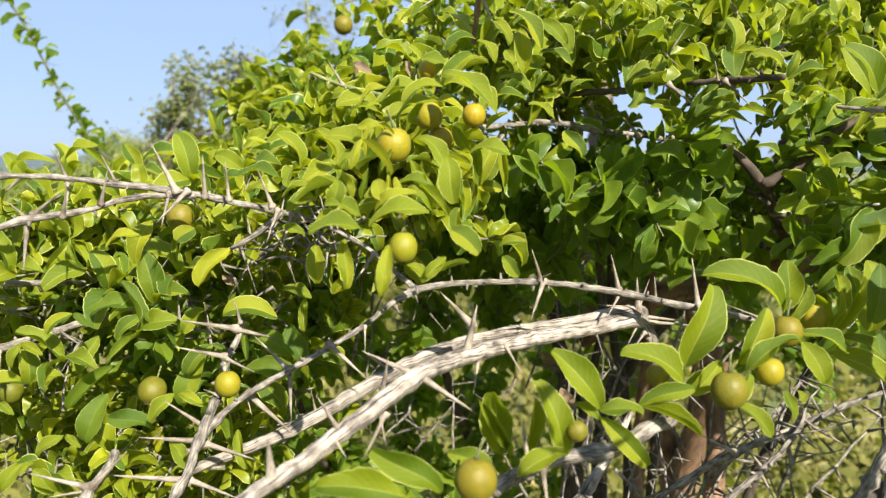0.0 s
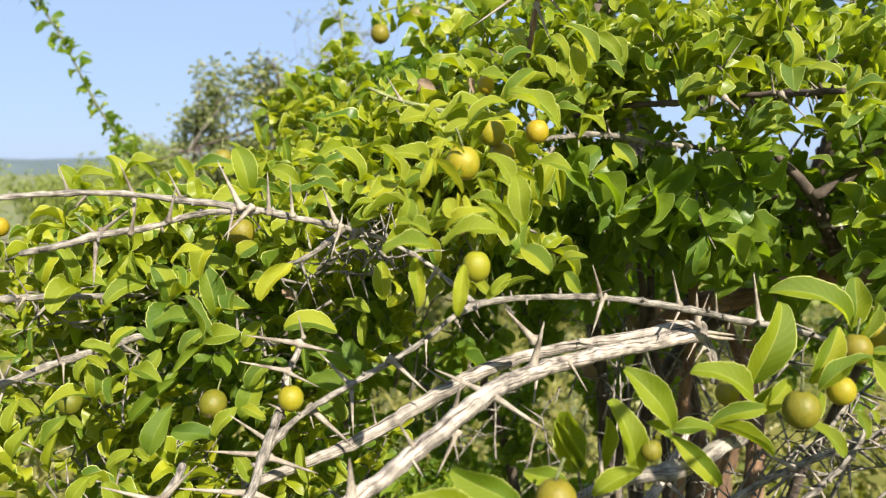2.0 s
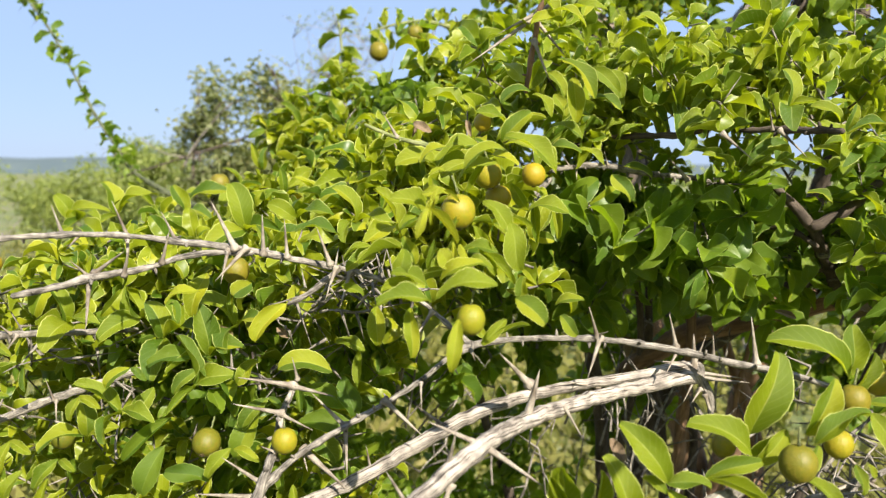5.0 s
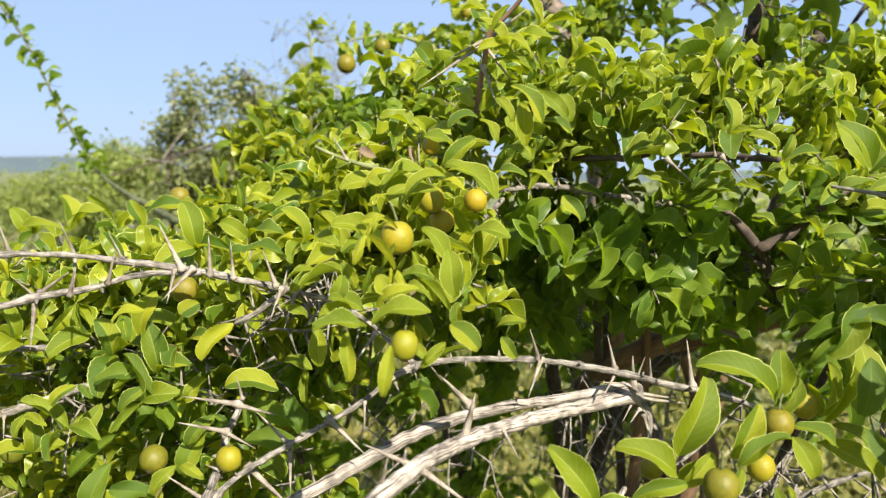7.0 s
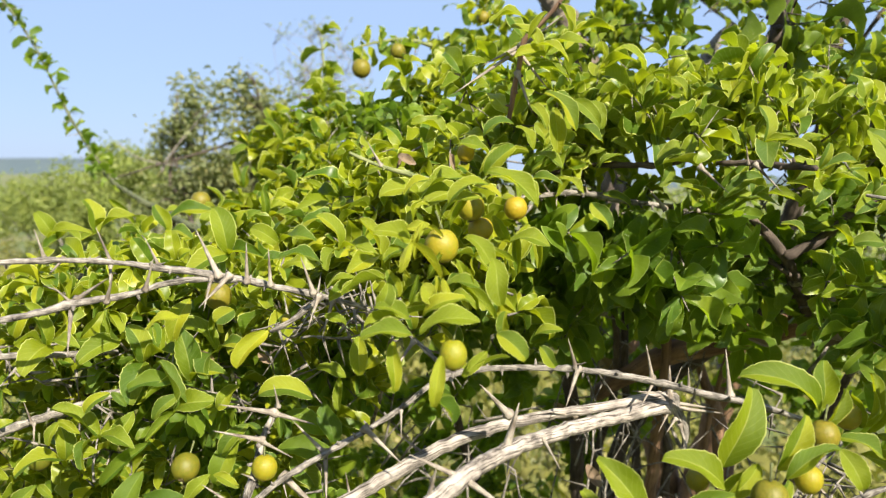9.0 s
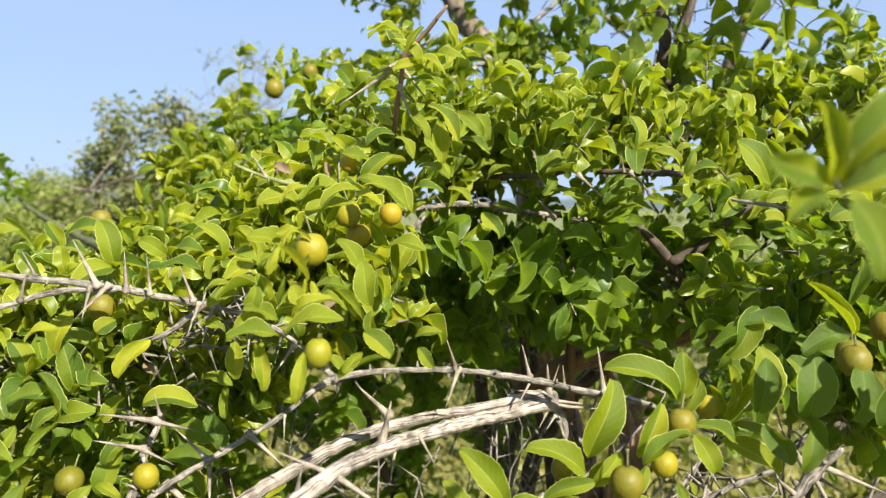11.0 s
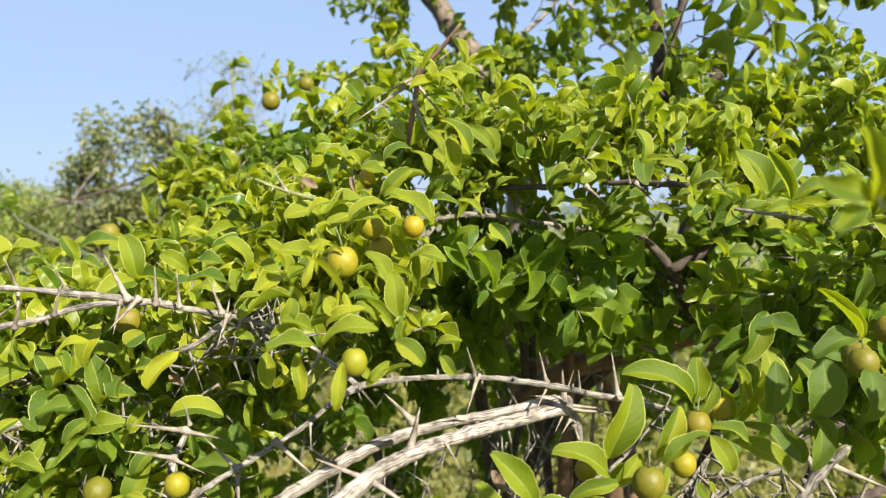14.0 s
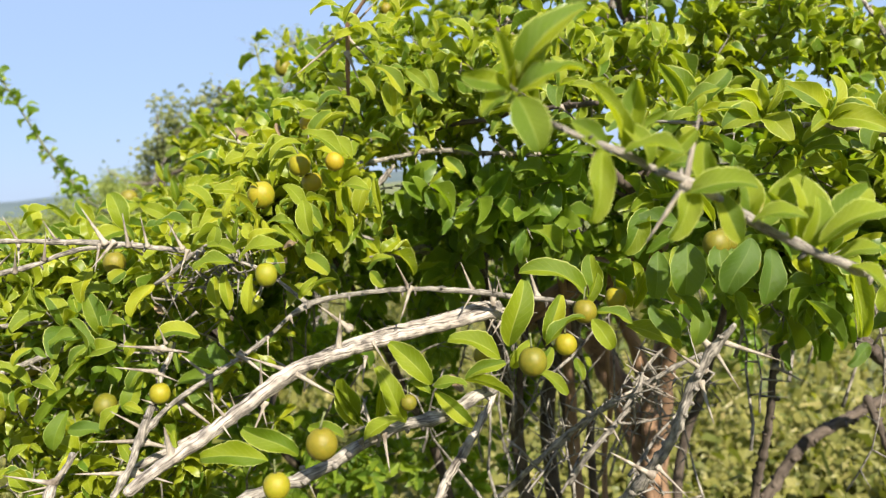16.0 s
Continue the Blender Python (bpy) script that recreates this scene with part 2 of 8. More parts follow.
def tube_data(line, sides, rng, rough=0.08, knots=0.0):
    """Vertices, faces and UVs of a stem round a line of (x, y, z, r), closed at both ends."""
    verts, faces, uvs = [], [], []
    line = [np.array(q, float) for q in line]
    way = line[1][:3] - line[0][:3]
    side = np.cross(way, (0.3, 0.2, 1.0))
    side /= np.linalg.norm(side) + 1e-9
    run, phase = 0.0, rng.uniform(0, 6)
    ring_shape = [1 + rng.uniform(-rough, rough) for _ in range(sides)]
    for i, q in enumerate(line):
        way = line[min(i + 1, len(line) - 1)][:3] - line[max(i - 1, 0)][:3]
        way /= np.linalg.norm(way) + 1e-9
        side = side - way * side.dot(way)
        side /= np.linalg.norm(side) + 1e-9
        other = np.cross(way, side)
        if i:
            run += np.linalg.norm(q[:3] - line[i - 1][:3])
        r = q[3] * (1 + rng.uniform(-rough, rough)) * (1 + (knots * max(0.0, math.sin(run * 170 + phase)) ** 8 if knots else 0))
        for k in range(sides):
            a = 2 * math.pi * k / sides + run * 4
            rr = r * (ring_shape[k] + rng.uniform(-rough, rough) * 0.5)
            verts.append(tuple(q[:3] + rr * (math.cos(a) * side + math.sin(a) * other)))
            uvs.append((k / sides * 6.28 * q[3], run))
    for i in range(len(line) - 1):
        for k in range(sides):
            j = (k + 1) % sides
            faces.append((i * sides + k, i * sides + j, (i + 1) * sides + j, (i + 1) * sides + k))
    faces.append(tuple(range(sides - 1, -1, -1)))
    faces.append(tuple(range((len(line) - 1) * sides, len(line) * sides)))
    return verts, faces, uvs


def mesh_of(name, verts, faces, uvs, layer, smooth=True):
    me = bpy.data.meshes.new(name)
    me.from_pydata(verts, [], faces)
    lay = me.uv_layers.new(name=layer)
    idx = np.empty(len(me.loops), dtype=np.int32)
    me.loops.foreach_get("vertex_index", idx)
    lay.data.foreach_set("uv", np.asarray(uvs, dtype=np.float32)[idx].ravel())
    me.polygons.foreach_set("use_smooth", np.full(len(me.polygons), smooth))
    if layer == "blade":   # a crease along the midrib
        ends = np.empty(len(me.edges) * 2, dtype=np.int32)
        me.edges.foreach_get("vertices", ends)
        rib = np.abs(np.asarray(uvs)[:, 0]) < 0.01
        ends = ends.reshape(-1, 2)
        me.edges.foreach_set("use_edge_sharp", rib[ends[:, 0]] & rib[ends[:, 1]])
    me.update()
    return me


def stem(parent, mat, points, name="branch", sides=9, step=0.006, rough=0.08, knots=0.4, label="", seed=1):
    rng = random.Random(seed + int(abs(points[0][0]) * 1e4))
    line = smooth_line(points, step)
    for end, nxt, at in ((line[0], line[1], 0), (line[-1], line[-2], len(line) + 2)):   # rounded ends
        way = (end - nxt)[:3] / (np.linalg.norm((end - nxt)[:3]) + 1e-9)
        caps = [np.array((*(end[:3] + way * end[3] * f), end[3] * w)) for f, w in ((0.5, 0.75), (0.8, 0.35))]
        line = caps[::-1] + line if at == 0 else line + caps
    for i in range(2, len(line) - 2):   # slight kinks
        line[i] = line[i] + np.array([*(rng.uniform(-0.16, 0.16) * line[i][3] for _ in range(3)), 0])
    verts, faces, uvs = tube_data(line, sides, rng, rough, knots)
    if knots:   # short woody spurs at the nodes
        for i in range(4, len(line) - 4, max(2, int(0.013 / step))):
            if rng.random() < 0.3:
                continue
            way = (line[i + 1] - line[i - 1])[:3]
            out = np.cross(way, [rng.gauss(0, 1) for _ in range(3)])
            out /= np.linalg.norm(out) + 1e-9
            p, r, long = line[i][:3], line[i][3], rng.uniform(0.002, 0.0055)
            v2, f2, u2 = tube_data([(*(p + out * r * 0.5), r * 0.75), (*(p + out * (r + long * 0.5)), r * 0.5), (*(p + out * (r + long)), r * 0.22)], 5, rng, 0.15)
            faces += [tuple(q + len(verts) for q in f) for f in f2]
            verts += v2
            uvs += u2
    return part(name, mesh_of(name, verts, faces, uvs, "stem"), mat, parent, label)


def thorn(parent, base, tip, r=0.0022, mat=None):
    """A straight stout spine with a swollen foot and a needle point."""
    b, t = np.array(base, float), np.array(tip, float)
    line = [(*(b + (t - b) * f), r * w) for f, w in ((-0.07, 1.9), (0.0, 1.8), (0.08, 1.05), (0.4, 0.72), (0.75, 0.4), (1.0, 0.06))]
    return part("thorn", mesh_of("thorn", *tube_data(line, 6, random.Random(int(1e5 * abs(base[0] + base[2])))), "stem"), mat or THORN, parent)


def blade_data(rows, cols, width, fold, arch, droop_side, notch, rng, teeth=0.0, twist=0.0):
    """A leaf from (0, 0, 0) to (0, 1, 0): obovate, V-folded along the midrib, arched over its length."""
    verts, faces, uvs = [], [], []
    wave, phase = rng.uniform(0.05, 0.13) * width, rng.uniform(0, 6)
    for i in range(rows + 1):
        v = i / rows
        w = width * (0.05 + 0.95 * math.sin(math.pi * v ** 0.82 * 0.985) ** 0.72) * (0.78 + 0.4 * v) * 0.5
        if v > 0.999:
            w = width * 0.12
        if i == 0:
            w = width * 0.03
        for j in range(cols + 1):
            u = 2 * j / cols - 1
            ww = w * (1 + (teeth * (1 if i % 2 else -1) if abs(u) > 0.99 and 0 < i < rows else 0)) * (1 + rng.uniform(-0.03, 0.03) * (1 if abs(u) > 0.99 else 0))
            y = v - (notch * (1 - abs(u)) if i == rows else 0.0) - 0.02 * abs(u) * (1 if i == rows else 0)
            bend = abs(u) ** 1.4
            x = u * ww * math.cos(fold * abs(u) ** 0.3)
            z = bend * ww * math.sin(fold) + arch * 4 * v * (1 - v) + droop_side * u * ww * v + wave * bend * math.sin(9 * v + phase + (2 if u > 0 else 0)) + rng.uniform(-0.007, 0.007) * (0.3 if cols < 5 else 0.7)
            turn = twist * (v - 0.35)
            x, z = x * math.cos(turn) - z * math.sin(turn), x * math.sin(turn) + z * math.cos(turn)
            verts.append((x, y, z))
            uvs.append((u, v))
    for i in range(rows):
        for j in range(cols):
            a = i * (cols + 1) + j
            faces.append((a, a + 1, a + cols + 2, a + cols + 1))
    return verts, faces, uvs


# blade shapes: (fold, arch, side droop, notch)
SHAPES = {
    "flat": (0.48, 0.15, 0.0, 0.03),
    "fold": (0.95, 0.12, 0.0, 0.02),
    "arch": (0.45, 0.22, 0.15, 0.02),
    "cup": (0.7, -0.1, 0.0, 0.03),
    "round": (0.4, 0.1, 0.1, 0.05),
    "droop": (-0.35, 0.22, 0.0, 0.0),
}
BLADES = {}
for kind, (fold, arch, side_droop, notch) in SHAPES.items():
    for k in range(3):
        rng = random.Random(len(BLADES) + 5)
        data = blade_data(16, 6, 0.5, fold * rng.uniform(0.8, 1.2), arch * rng.uniform(0.7, 1.3), side_droop + rng.uniform(-0.2, 0.2), notch, rng, 0.018, rng.uniform(-0.9, 0.9))
        for mat in (LEAF, YOUNG_LEAF, YELLOW_LEAF, SIDE_LEAF, DEEP_LEAF, SHADED_LEAF, DEAD_LEAF):
            BLADES[kind, k, mat.name] = mesh_of("leaf", *data, "blade")
            BLADES[kind, k, mat.name].materials.append(mat)
LEAF_COUNT = 0


def leaf(parent, base, tip, normal, width=0.5, shape="flat", mat=None):
    """One leaf from its stalk at base to its tip, its upper face towards normal; width: of its length."""
    global LEAF_COUNT
    LEAF_COUNT += 1
    b, way = Vector(base), Vector(tip) - Vector(base)
    length = way.length
    y = way / length
    z = Vector(normal)
    z = (z - y * z.dot(y)).normalized()
    x = y.cross(z)
    ob = part("leaf", BLADES[shape, LEAF_COUNT % 3, (mat or LEAF).name], None, parent, "yellowing leaf" if mat is YELLOW_LEAF else "withered brown leaf" if mat is DEAD_LEAF else "")
    ob.matrix_world = Matrix.Translation(b) @ Matrix((x, y, z)).transposed().to_4x4() @ Matrix.Diagonal((length * width / 0.5, length, length, 1))
    return ob


def fruit(parent, at, size, tall=1.1, mat=None, tilt=(0, 0), facing=0):
    """A round berry with a dimple and a withered calyx scar at its end."""
    global LEAF_COUNT
    LEAF_COUNT += 1
    bm = bmesh.new()
    bmesh.ops.create_uvsphere(bm, u_segments=20, v_segments=14, radius=0.5)
    for v in bm.verts:
        pole = max(0.0, abs(v.co.z) * 2 - 0.86) / 0.14
        v.co.z *= tall * (1 - 0.08 * pole)
        s = 1 + 0.012 * math.sin(5 * math.atan2(v.co.y, v.co.x))
        v.co.x, v.co.y = v.co.x * s, v.co.y * s
    for f in bm.faces:
        f.smooth = True
    me = bpy.data.meshes.new("fruit")
    bm.to_mesh(me), bm.free()
    ob = part("fruit", me, mat or FRUIT, parent, "olive-green unripe round fruit" if mat else "ripening yellow-orange round fruit")
    ob.matrix_world = Matrix.Translation(at) @ Euler((radians(tilt[0]), radians(tilt[1]), LEAF_COUNT * 1.3)).to_matrix().to_4x4() @ Matrix.Diagonal((size, size, size, 1))
    ring = bmesh.new()
    bmesh.ops.create_cone(ring, cap_ends=True, segments=7, radius1=0.11, radius2=0.05, depth=0.05)
    for v in ring.verts:
        v.co.z += -0.5 * tall + 0.025
    cm = bpy.data.meshes.new("calyx")
    ring.to_mesh(cm), ring.free()
    cm.uv_layers.new(name="stem")
    part("calyx", cm, CALYX, ob)
    rng = random.Random(LEAF_COUNT)
    bend = (rng.uniform(-0.12, 0.12), rng.uniform(-0.05, 0.12))
    line = [(0, 0, 0.46 * tall, 0.055), (bend[0] * 0.4, bend[1] * 0.4, 0.46 * tall + 0.16, 0.04), (bend[0], bend[1], 0.46 * tall + 0.36, 0.038), (bend[0] * 1.6, bend[1] * 1.6, 0.46 * tall + 0.52, 0.05)]
    part("stalk", mesh_of("stalk", *tube_data(line, 6, rng), "stem"), GREEN_TWIG, ob)
    return ob


def tuft(parent, at, count, size, seed, way=(0.0, -0.45, 0.35)):
    """A rosette of single leaves at the end of a short spur."""
    rng = random.Random(seed)
    for k in range(count):
        a = 6.283 * k / count + rng.uniform(-0.5, 0.5)
        out = Vector((math.cos(a), 0.35 * math.sin(a) - 0.15, 0.6 * math.sin(a) - 0.12)) + Vector(way) * rng.uniform(0.3, 1.0)
        out = out.normalized() * size * rng.uniform(0.75, 1.2)
        normal = (rng.gauss(0.1, 0.3), rng.gauss(-0.5, 0.3), rng.uniform(0.5, 1.0))
        shape = ("flat", "fold", "arch", "fold", "arch", "arch")[rng.randrange(6)]
        mats = (SIDE_LEAF, LEAF) if at[0] > 0.1 else (SIDE_LEAF, LEAF) if at[0] < -0.15 and at[2] < 1.335 else (YOUNG_LEAF, LEAF)
        leaf(parent, at, Vector(at) + out, normal, rng.uniform(0.42, 0.62), shape, mats[0] if rng.random() < 0.6 else mats[1])


class Mass:
    """Many leaves (and twigs) gathered into one mesh each."""
    def __init__(self, seed, rows=8, cols=4):
        self.rng = random.Random(seed)
        self.forms = []
        for k in range(24):
            r = self.rng.uniform
            v, f, u = blade_data(rows, cols, 1.0, r(-0.15, 0.95), r(0.03, 0.33), r(-0.3, 0.3), r(-0.02, 0.06), self.rng, 0.025, r(-0.9, 0.9))
            self.forms.append((np.array(v), np.array(f), np.array(u)))
        self.v, self.f, self.u, self.count = [], [], [], 0
        self.tv, self.tf, self.tu, self.tcount = [], [], [], 0

    def leaf(self, base, way, normal, length, width):
        v, f, u = self.forms[self.rng.randrange(24)]
        y = way / (np.linalg.norm(way) + 1e-9)
        z = normal - y * normal.dot(y)
        z /= np.linalg.norm(z) + 1e-9
        x = np.cross(y, z)
        self.v.append(base + (v * (length * width, length, length)) @ np.array((x, y, z)))
        self.f.append(f + self.count)
        self.u.append(u)
        self.count += len(v)

    def twig(self, line, sides=5):
        v, f, u = tube_data(line, sides, self.rng)
        self.tv += v
        self.tf += [tuple(i + self.tcount for i in q) for q in f]
        self.tu += u
        self.tcount += len(v)

    def shoot(self, start, way, length, size, radius=0.0014, gap=0.014, per=(2, 4), thorns=0.5, lift=0.5, sparse=0.0, face=(0.12, -0.2, 1.0), hang=-0.1):
        """A twig that grows along way and bends up, with tufts of leaves and a spine at its nodes."""
        rng = self.rng
        p, d = np.array(start, float), np.array(way, float)
        d /= np.linalg.norm(d) + 1e-9
        line, run = [(*p, radius)], 0.0
        tilt = np.array([rng.gauss(0, 1), rng.gauss(0, 1), rng.gauss(0, 0.6)]) * 0.08
        while run < length:
            step = gap * rng.uniform(0.7, 1.4)
            d = d + tilt + np.array([0, 0, lift * 0.05]) + np.array([rng.gauss(0, 0.1) for _ in range(3)])
            d /= np.linalg.norm(d)
            p = p + d * step
            run += step
            line.append((*p, max(radius * (1 - 0.6 * run / length), 0.0006)))
            if rng.random() < sparse:
                continue
            turn = rng.uniform(0, 6.3)
            a = np.cross(d, (0.1, 0.3, 1.0))
            a /= np.linalg.norm(a) + 1e-9
            b = np.cross(d, a)
            for k in range(rng.randint(*per)):
                ang = turn + k * 2.4
                out = math.cos(ang) * a + math.sin(ang) * b
                way_l = out + d * rng.uniform(0.1, 0.9) + np.array([0, 0, hang + rng.uniform(-0.38, 0.38)])
                nrm = np.array(face) + np.array([rng.gauss(0, 0.45) for _ in range(3)])
                self.leaf(p + out * radius, way_l, nrm, size * rng.uniform(0.7, 1.2), rng.uniform(0.42, 0.62))
            if rng.random() < thorns:
                ang = turn + 1.2
                out = math.cos(ang) * a + math.sin(ang) * b
                self.twig([(*(p + out * size * f), r) for f, r in ((0, 0.0012), (0.25, 0.0009), (rng.uniform(0.5, 0.9), 0.0001))], 4)
        self.twig(line)

    def thicket(self, corners, count, size, grow, depth=0.08, length=0.11, **kw):
        """Shoots over the four-cornered sheet (a b along one edge, then c d), scattered depth metres through it."""
        a, b, c, d = (np.array(q, float) for q in corners)
        g = np.array(grow, float)
        for _ in range(count):
            s, t = self.rng.random(), self.rng.random()
            p = (a * (1 - s) + b * s) * (1 - t) + (d * (1 - s) + c * s) * t
            n = np.cross(b - a, d - a)
            n /= np.linalg.norm(n) + 1e-9
            p = p + n * self.rng.uniform(-depth, depth)
            w = g + np.array([self.rng.gauss(0, 0.45) for _ in range(3)])
            self.shoot(p, w, length * self.rng.uniform(0.5, 1.4), size, **kw)

    def tangle(self, corners, count, way, length, radius, thorns=0.5, depth=0.08):
        """Bare dead twigs and thorny stems over a four-cornered sheet, leaning along way."""
        rng = self.rng
        a, b, c, d = (np.array(q, float) for q in corners)
        n = np.cross(b - a, d - a)
        n /= np.linalg.norm(n) + 1e-9
        for _ in range(count):
            s, t = rng.random(), rng.random()
            p = (a * (1 - s) + b * s) * (1 - t) + (d * (1 - s) + c * s) * t + n * rng.uniform(-depth, depth)
            w = np.array(way, float) + [rng.gauss(0, 0.4) for _ in range(3)]
            w /= np.linalg.norm(w)
            long, r = length * rng.uniform(0.4, 1.3), radius * rng.uniform(0.5, 1.3)
            line = [(*p, r)]
            for k in range(6):
                w = w + [rng.gauss(0, 0.16) for _ in range(3)]
                w /= np.linalg.norm(w)
                p = p + w * long / 6
                line.append((*p, r * (1 - 0.12 * (k + 1))))
                if rng.random() < thorns:
                    out = np.cross(w, [rng.gauss(0, 1) for _ in range(3)])
                    out /= np.linalg.norm(out) + 1e-9
                    self.twig([(*(p + out * f), q) for f, q in ((0, 0.0016), (0.012, 0.001), (rng.uniform(0.02, 0.045), 0.0002))], 4)
            self.twig(line, 6)

    def along(self, points, size, gap=0.02, per=(1, 2), thorns=0.8, spine=0.035):
        """Leaves and spines set along a stem that stands already."""
        rng = self.rng
        line = smooth_line(points, gap)
        for a, b in zip(line, line[1:]):
            p, d = a[:3], (b - a)[:3]
            d = d / (np.linalg.norm(d) + 1e-9)
            for _ in range(rng.randint(*per)):
                out = np.cross(d, [rng.gauss(0, 1) for _ in range(3)])
                out = out / (np.linalg.norm(out) + 1e-9)
                self.leaf(p + out * a[3], out + d * rng.uniform(-0.4, 0.5), np.array([0.1, -0.4, 1.0]) + [rng.gauss(0, 0.4) for _ in range(3)], size * rng.uniform(0.6, 1.25), rng.uniform(0.45, 0.7))
            if rng.random() < thorns:
                out = np.cross(d, [rng.gauss(0, 1) for _ in range(3)])
                out = out / (np.linalg.norm(out) + 1e-9)
                self.twig([(*(p + out * f), r) for f, r in ((0, 0.0014), (0.012, 0.001), (spine * rng.uniform(0.6, 1.0), 0.0002))], 4)

    def build(self, parent, mat, twig_mat, leaf_name="foliage", twig_name="twig_mass", label=""):
        if self.v:
            me = mesh_of(leaf_name, np.concatenate(self.v).tolist(), np.concatenate(self.f).tolist(), np.concatenate(self.u), "blade")
            part(leaf_name, me, mat, parent, label, "stuff")
        if self.tv:
            part(twig_name, mesh_of(twig_name, self.tv, self.tf, self.tu, "stem"), twig_mat, parent, kind="stuff")


# ---- ground, hills and distant scrub ----
def ground_height(x, y):
    far = max(0.0, math.hypot(x, y) - 6)
    return -0.012 * far if far < 120 else -1.4


def ground():
    rings, spokes = [0.0, 0.6, 1.2, 2, 3, 4, 6, 9, 14, 22, 40, 80, 160, 400, 1000, 3000], 48
    verts, faces = [(0, 1.2, 0)], []
    for r in rings[1:]:
        for k in range(spokes):
            a = 2 * math.pi * k / spokes
            x, y = r * math.cos(a), 1.2 + r * math.sin(a)
            verts.append((x, y, ground_height(x, y) + 0.03 * noise.noise((x * 0.9, y * 0.9, 0)) * min(1, r)))
    for k in range(spokes):
        faces.append((0, 1 + k, 1 + (k + 1) % spokes))
    for i in range(len(rings) - 2):
        for k in range(spokes):
            a, b = 1 + i * spokes + k, 1 + i * spokes + (k + 1) % spokes
            faces.append((a, a + spokes, b + spokes, b))
    me = bpy.data.meshes.new("ground")
    me.from_pydata(verts, [], faces)
    me.polygons.foreach_set("use_smooth", np.full(len(me.polygons), True))
    me.materials.append(SOIL)
    tagged(new("ground", me), "dry sandy ground with patchy yellow-green grass", "ground", kind="structure")


def hill(name, distance, height, start, end, seed):
    """A long low wooded ridge on the horizon."""
    verts, faces, n = [], [], 60
    for i in range(n + 1):
        a = radians(start + (end - start) * i / n)
        h = height * (0.55 + 0.5 * noise.noise((i * 0.09, seed, 0)) + 0.06 * noise.noise((i * 0.9, seed, 3))) * math.sin(math.pi * i / n) ** 0.4
        for d, z in ((0, -4), (0.08, h * 0.6), (0.16, h), (0.4, -4)):
            verts.append((math.sin(a) * distance * (1 + d), math.cos(a) * distance * (1 + d), z))
    for i in range(n):
        for k in range(3):
            q = i * 4 + k
            faces.append((q, q + 4, q + 5, q + 1))
    me = bpy.data.meshes.new(name)
    me.from_pydata(verts, [], faces)
    me.polygons.foreach_set("use_smooth", np.full(len(me.polygons), True))
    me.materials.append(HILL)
    tagged(new(name, me), "low wooded hill on the horizon, tinted blue-green with haze", "hill", kind="structure")


def far_shrub(at, height, spread, leaves, size, seed, mat, label, dry=0.3, name="shrub", bark=GREY_BARK, category="shrub", low=0.55, limbs=(4, 6)):
    """A scrub bush: several crooked limbs from the ground, forking, each with its own clumps of small leaves."""
    rng = random.Random(seed)
    root = thing(name, label, category, at, "scrub in the distance")
    crown = Mass(seed + 100, 4, 2)
    base = np.array((at[0], at[1], ground_height(at[0], at[1])))
    tips = []
    for k in range(rng.randint(*limbs)):
        ang, reach = rng.uniform(0, 6.3), spread * rng.uniform(0.35, 0.9)
        top = base + np.array((math.cos(ang) * reach, math.sin(ang) * reach, height * rng.uniform(low, 0.95)))
        mid = base * 0.5 + top * 0.5 + np.array((rng.uniform(-0.1, 0.1), rng.uniform(-0.1, 0.1), 0.1)) * height
        r = 0.011 * height
        ob = stem(root, bark, [(*(base + (0, 0, -0.05)), r), (*mid, r * 0.65), (*top, r * 0.2)], "limb", 6, height / 14, 0.1, 0.0, seed=seed + k)
        ob.matrix_parent_inverse = Matrix.Translation(at).inverted()
        for j in range(7):
            f = rng.uniform(0.35, 1.0)
            p = mid * (1 - f) + top * f
            q = p + np.array((rng.gauss(0, 0.28), rng.gauss(0, 0.28), rng.uniform(-0.1, 0.34))) * spread
            crown.twig([(*p, r * 0.3), (*(p * 0.5 + q * 0.5 + (0, 0, 0.03 * height)), r * 0.2), (*q, r * 0.06)], 4)
            tips.append((p, q))
    for i in range(leaves):
        p, q = tips[rng.randrange(len(tips))]
        if rng.random() < dry * 0.3:
            continue
        f = rng.uniform(0.3, 1.15)
        c = p * (1 - f) + q * f + np.array([rng.gauss(0, 0.075) for _ in range(3)]) * spread
        c[2] = max(c[2], base[2] + 0.05)
        crown.leaf(c, np.array([rng.gauss(0, 1), rng.gauss(0, 1), rng.uniform(-0.4, 0.8)]), np.array([rng.gauss(0, 0.6), rng.gauss(0, 0.6), 1.0]), size * rng.uniform(0.6, 1.3), 0.55)
    crown.build(root, mat, bark, "crown", "twig_mass")
    for ob in root.children:
        ob.matrix_parent_inverse = Matrix.Translation(at).inverted()
    return root


